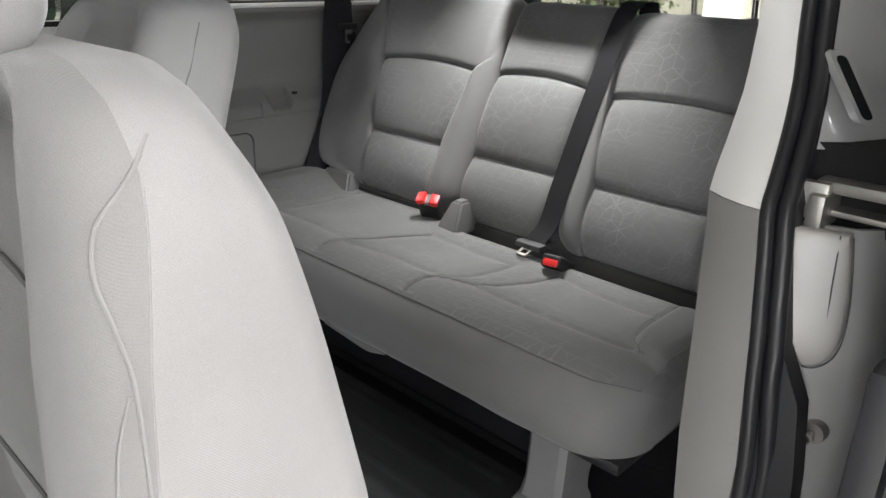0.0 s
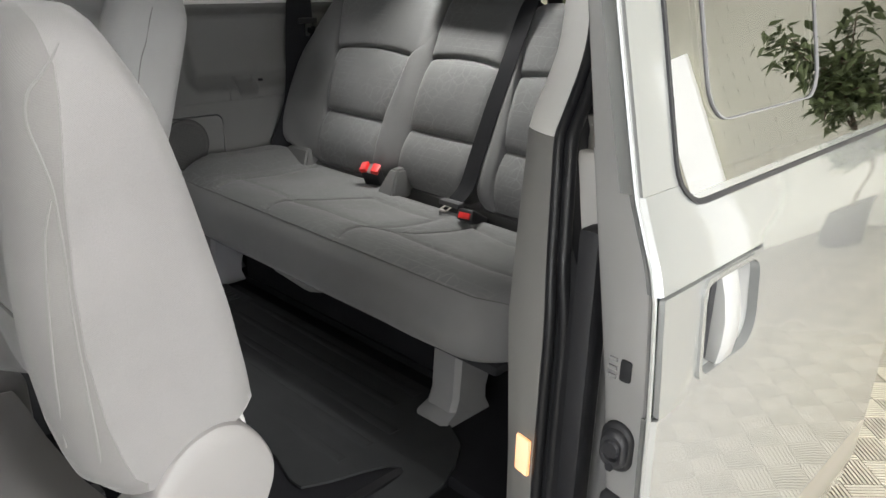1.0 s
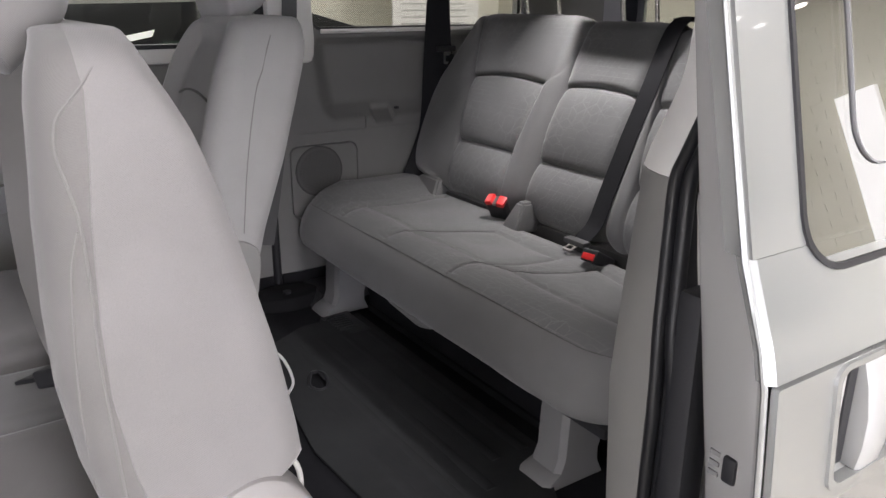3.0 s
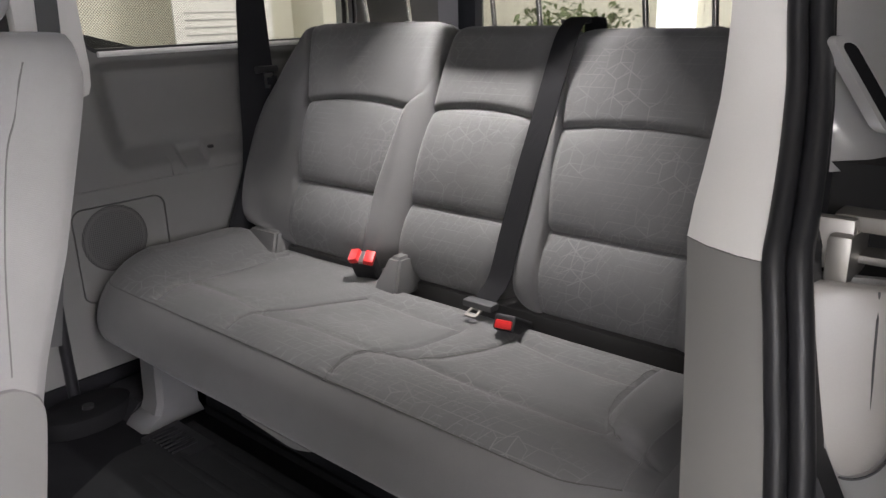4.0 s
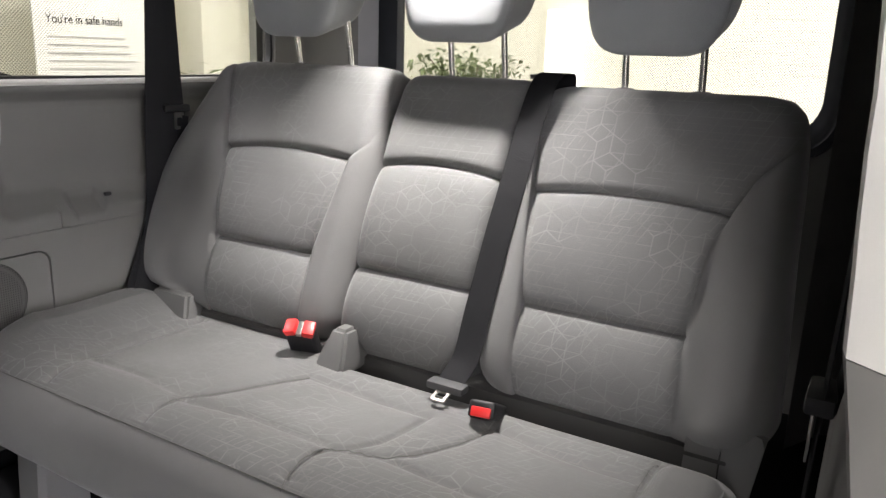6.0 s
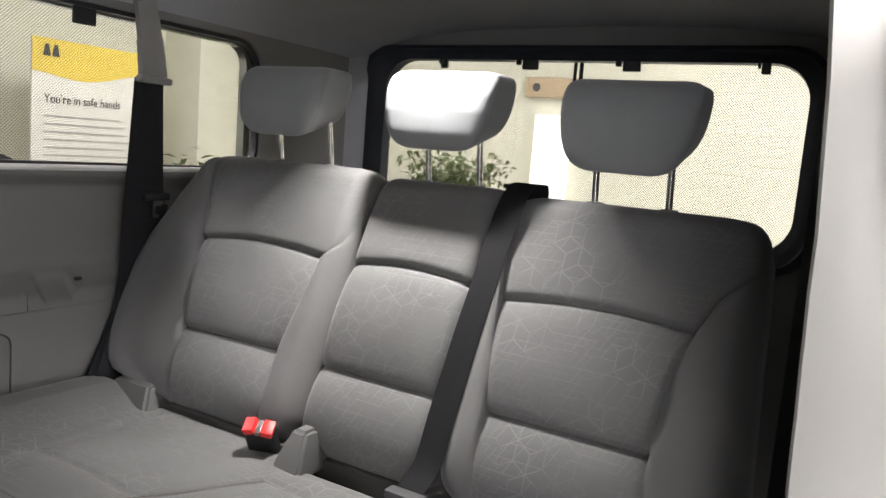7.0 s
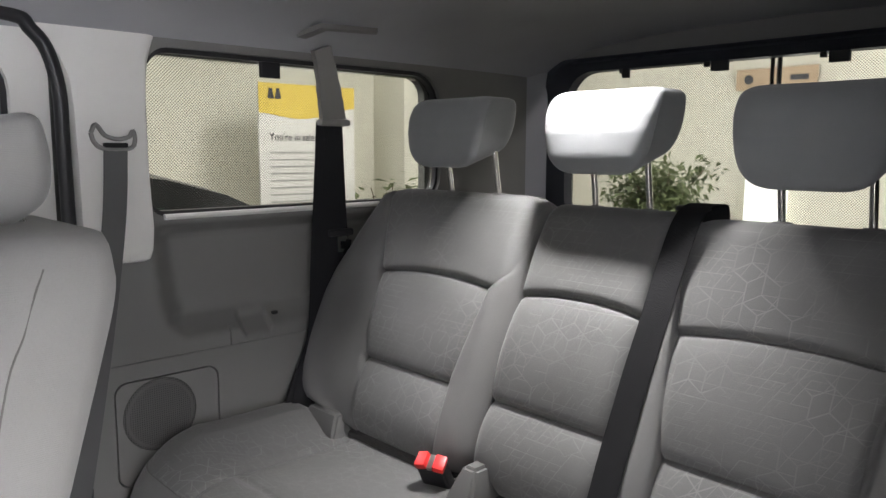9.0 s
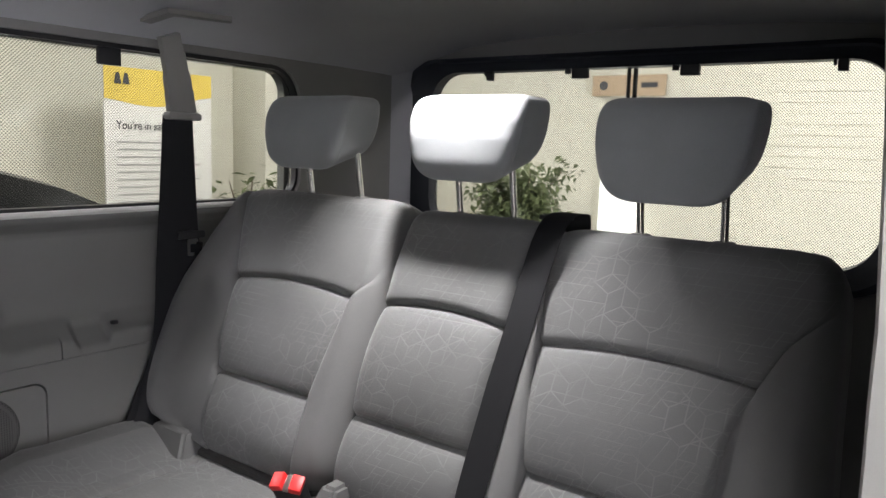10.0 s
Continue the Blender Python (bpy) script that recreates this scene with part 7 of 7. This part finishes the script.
def far_seat():
    rows = [(0.98, 0.93, 1.000), (1.02, 0.920, 1.018), (1.10, 0.920, 1.040), (1.25, 0.945, 1.094), (1.37, 0.975, 1.128), (1.45, 0.995, 1.150), (1.49, 1.012, 1.160), (1.517, 1.025, 1.162), (1.534, 1.036, 1.158), (1.544, 1.052, 1.148)]
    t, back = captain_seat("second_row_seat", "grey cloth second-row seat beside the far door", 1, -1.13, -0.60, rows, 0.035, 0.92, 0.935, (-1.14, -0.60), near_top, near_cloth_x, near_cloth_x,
                           [[(1.10, 0.985), (1.25, 1.005), (1.392, 1.033), (1.442, 1.052), (1.485, 1.066), (1.512, 1.078)]], 0.18, 0.03)
    x = -0.592
    bm = bmesh.new()
    ring = [(p.y, p.z) for p in smooth_line([(x, 0.88, 0.80), (x, 0.865, 0.93), (x, 0.885, 1.03), (x, 0.93, 1.080), (x, 0.985, 1.085), (x, 1.017, 1.05), (x, 1.008, 0.97), (x, 0.975, 0.80)], 4)]
    n = len(ring)
    c = Vector((0.94, 0.94))
    layers = []
    for dx, sc in ((-0.05, 1.0), (-0.01, 1.0), (-0.002, 0.97), (0.0, 0.85), (0.001, 0.3)):
        layers.append([bm.verts.new((x + dx, c.x + (a - c.x) * sc, c.y + (b - c.y) * sc)) for a, b in ring])
    for a, b in zip(layers, layers[1:]):
        for k in range(n):
            bm.faces.new((a[k], a[(k + 1) % n], b[(k + 1) % n], b[k]))
    bm.faces.new(layers[-1])
    bm.faces.new(layers[0][::-1])
    part("recliner_cover", bm, trim_mid, t, "grey plastic recliner cover")
    for xr in (-1.05, -0.68):
        bm = bmesh.new()
        box(bm, (xr - 0.02, 0.40, 0.60), (xr + 0.02, 1.02, 0.81), 0.006)
        part("rail", bm, black_plastic, t)
    bm = bmesh.new()
    tube(bm, smooth_line([(-0.70, 1.03, 0.78), (-0.69, 1.08, 0.74), (-0.685, 1.105, 0.67), (-0.69, 1.09, 0.63)], 5), 0.004, 8)
    part("strap", bm, sign_pale, t, "pale fold strap")


far_seat()
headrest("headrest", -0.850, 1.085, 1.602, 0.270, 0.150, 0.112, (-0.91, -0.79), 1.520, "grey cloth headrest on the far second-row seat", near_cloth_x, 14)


def middle_seat():
    """Low folded middle place between the two second-row seats."""
    t = thing("middle_seat_cushion", "grey cloth middle seat cushion between the second-row seats", "seat")
    bm = bmesh.new()
    box(bm, (-0.56, 0.12, 0.80), (-0.345, 0.66, 0.925), 0.03, 4)
    part("cushion", bm, cloth_top, t)
    bm = bmesh.new()
    box(bm, (-0.52, 0.2, 0.60), (-0.39, 0.6, 0.81), 0.01)
    part("pedestal", bm, black_plastic, t)


middle_seat()
buckle((-0.325, 0.60, 1.0), -60, -70, "black belt buckle lying at the seat edge")

# ---------------------------------------------------------------- floor mat and small things
def floor_mat():
    t = thing("floor_mat", "black ribbed rubber floor mat between the seat rows", "floor mat")
    bm = bmesh.new()
    outline = [(-1.02, 1.16), (-0.93, 1.12), (-0.75, 1.10), (-0.45, 1.055), (-0.24, 1.070), (-0.15, 1.045), (-0.11, 1.047), (-0.085, 1.10), (-0.062, 1.17), (-0.040, 1.222), (-0.018, 1.236), (0.0, 1.228), (0.006, 1.20), (0.010, 1.15), (0.030, 1.09), (0.050, 1.055), (0.072, 1.048), (0.086, 1.07), (0.092, 1.16), (0.088, 1.25), (0.06, 1.32), (0.015, 1.385), (-0.05, 1.42), (-0.16, 1.50), (-1.10, 1.50), (-1.10, 1.30)]
    hole = [(p.x, p.y) for p in smooth_line([(-0.80, 1.20, 0), (-0.74, 1.17, 0), (-0.70, 1.18, 0), (-0.71, 1.21, 0), (-0.77, 1.23, 0), (-0.80, 1.22, 0)], 3)]
    sheet(bm, outline, [hole], lambda a, b, d: (a, b, 0.612 + 0.002 * math.sin(a * 9) - d), 0.006)
    base = part("mat_sheet", bm, mat_rubber, t)
    for k in range(5):
        bm = bmesh.new()
        y = 1.16 + k * 0.075
        rings = [[(x, y - 0.018, 0.609), (x, y - 0.010, 0.6125), (x, y + 0.010, 0.6125), (x, y + 0.018, 0.609)] for x in (-0.98 if k else -0.70, -0.12 if k < 3 else -0.2)]
        loft(bm, rings)
        part("rib", bm, mat_rubber, base)
    bm = bmesh.new()
    tube(bm, [Vector((a, b, 0.612)) for a, b in hole] + [Vector((*hole[0], 0.612))], 0.005, 6)
    part("hole_rim", bm, rubber, base)


floor_mat()


def floor_vent():
    t = thing("heater_vent", "black slotted heater vent on the floor under the bench", "vent")
    bm = bmesh.new()
    rings = [[(x, 1.375 + e, 0.601), (x, 1.379 + e, 0.611 - e), (x, 1.474 - e, 0.615 - e), (x, 1.480 - e, 0.601)] for x, e in ((-1.135, 0.003), (-1.131, 0.0), (-0.969, 0.0), (-0.965, 0.003))]
    loft(bm, rings)
    part("housing", bm, black_plastic, t)
    for k in range(7):
        bm = bmesh.new()
        x = -1.110 + k * 0.017
        box(bm, (x, 1.388, 0.607), (x + 0.006, 1.452, 0.6175), 0.001, 1)
        part("slat", bm, rubber, t)


floor_vent()


def under_box():
    t = thing("under_seat_shade_sheet", "black carpet sheet in place of the shade under the bench", "panel")
    # dark sheet put in for the naturally dark void under the bench
    bm = bmesh.new()
    box(bm, (-1.14, 1.56, 0.60), (-0.16, 1.62, 0.775), 0.008)
    part("face", bm, carpet, t)
    bm = bmesh.new()
    box(bm, (-1.13, 1.550, 0.601), (-0.17, 1.5615, 0.622), 0.003)
    part("lower_trim", bm, black_matt, t)


under_box()


def bracket_far():
    t = thing("floor_bracket", "black seat mounting cover beside the far door sill", "bracket")
    bm = bmesh.new()
    rings = []
    for z, s in ((0.601, 1.0), (0.625, 0.98), (0.640, 0.92), (0.646, 0.8)):
        rings.append([(-1.335 + 0.080 * s * math.cos(a), 1.345 + 0.12 * s * math.sin(a), z) for a in [2 * math.pi * k / 20 for k in range(20)]])
    loft(bm, rings)
    part("cover", bm, black_matt, t)
    bm = bmesh.new()
    tube(bm, [(-1.31, 1.34, 0.640), (-1.31, 1.34, 0.654)], 0.014, 12)
    part("bolt", bm, black_plastic, t)


bracket_far()

# ---------------------------------------------------------------- ribbed tiles on the ground beside the van
def ground_tiles():
    bm = bmesh.new()
    for k in range(9):
        a = (k + 0.5) * TILE / 9 - TILE / 2
        box(bm, (-TILE / 2 + 0.002, a - 0.0044, 0.0), (TILE / 2 - 0.002, a + 0.0044, 0.006))
    kinds = []
    for mat in tile_near:
        me = bpy.data.meshes.new("tile")
        bm.to_mesh(me)
        me.materials.append(mat)
        kinds.append(me)
    bm.free()
    floor_ob = bpy.data.objects["floor"]
    r2 = math.sqrt(0.5)
    made = 0
    for i in range(-40, 60):
        for j in range(-40, 60):
            u, v = (i + 0.5) * TILE, (j + 0.5) * TILE
            x, y = (u - v) * r2, (u + v) * r2
            if 0.36 < x < 1.75 and 1.70 < y < 4.1 and made < 300:
                ob = new("tile", kinds[(i + j) % 2])
                ob.parent = floor_ob
                ob.matrix_local = pose(x, y, 0.001, 0, 0, 45 + (90 if (i + j) % 2 else 0))
                made += 1


ground_tiles()
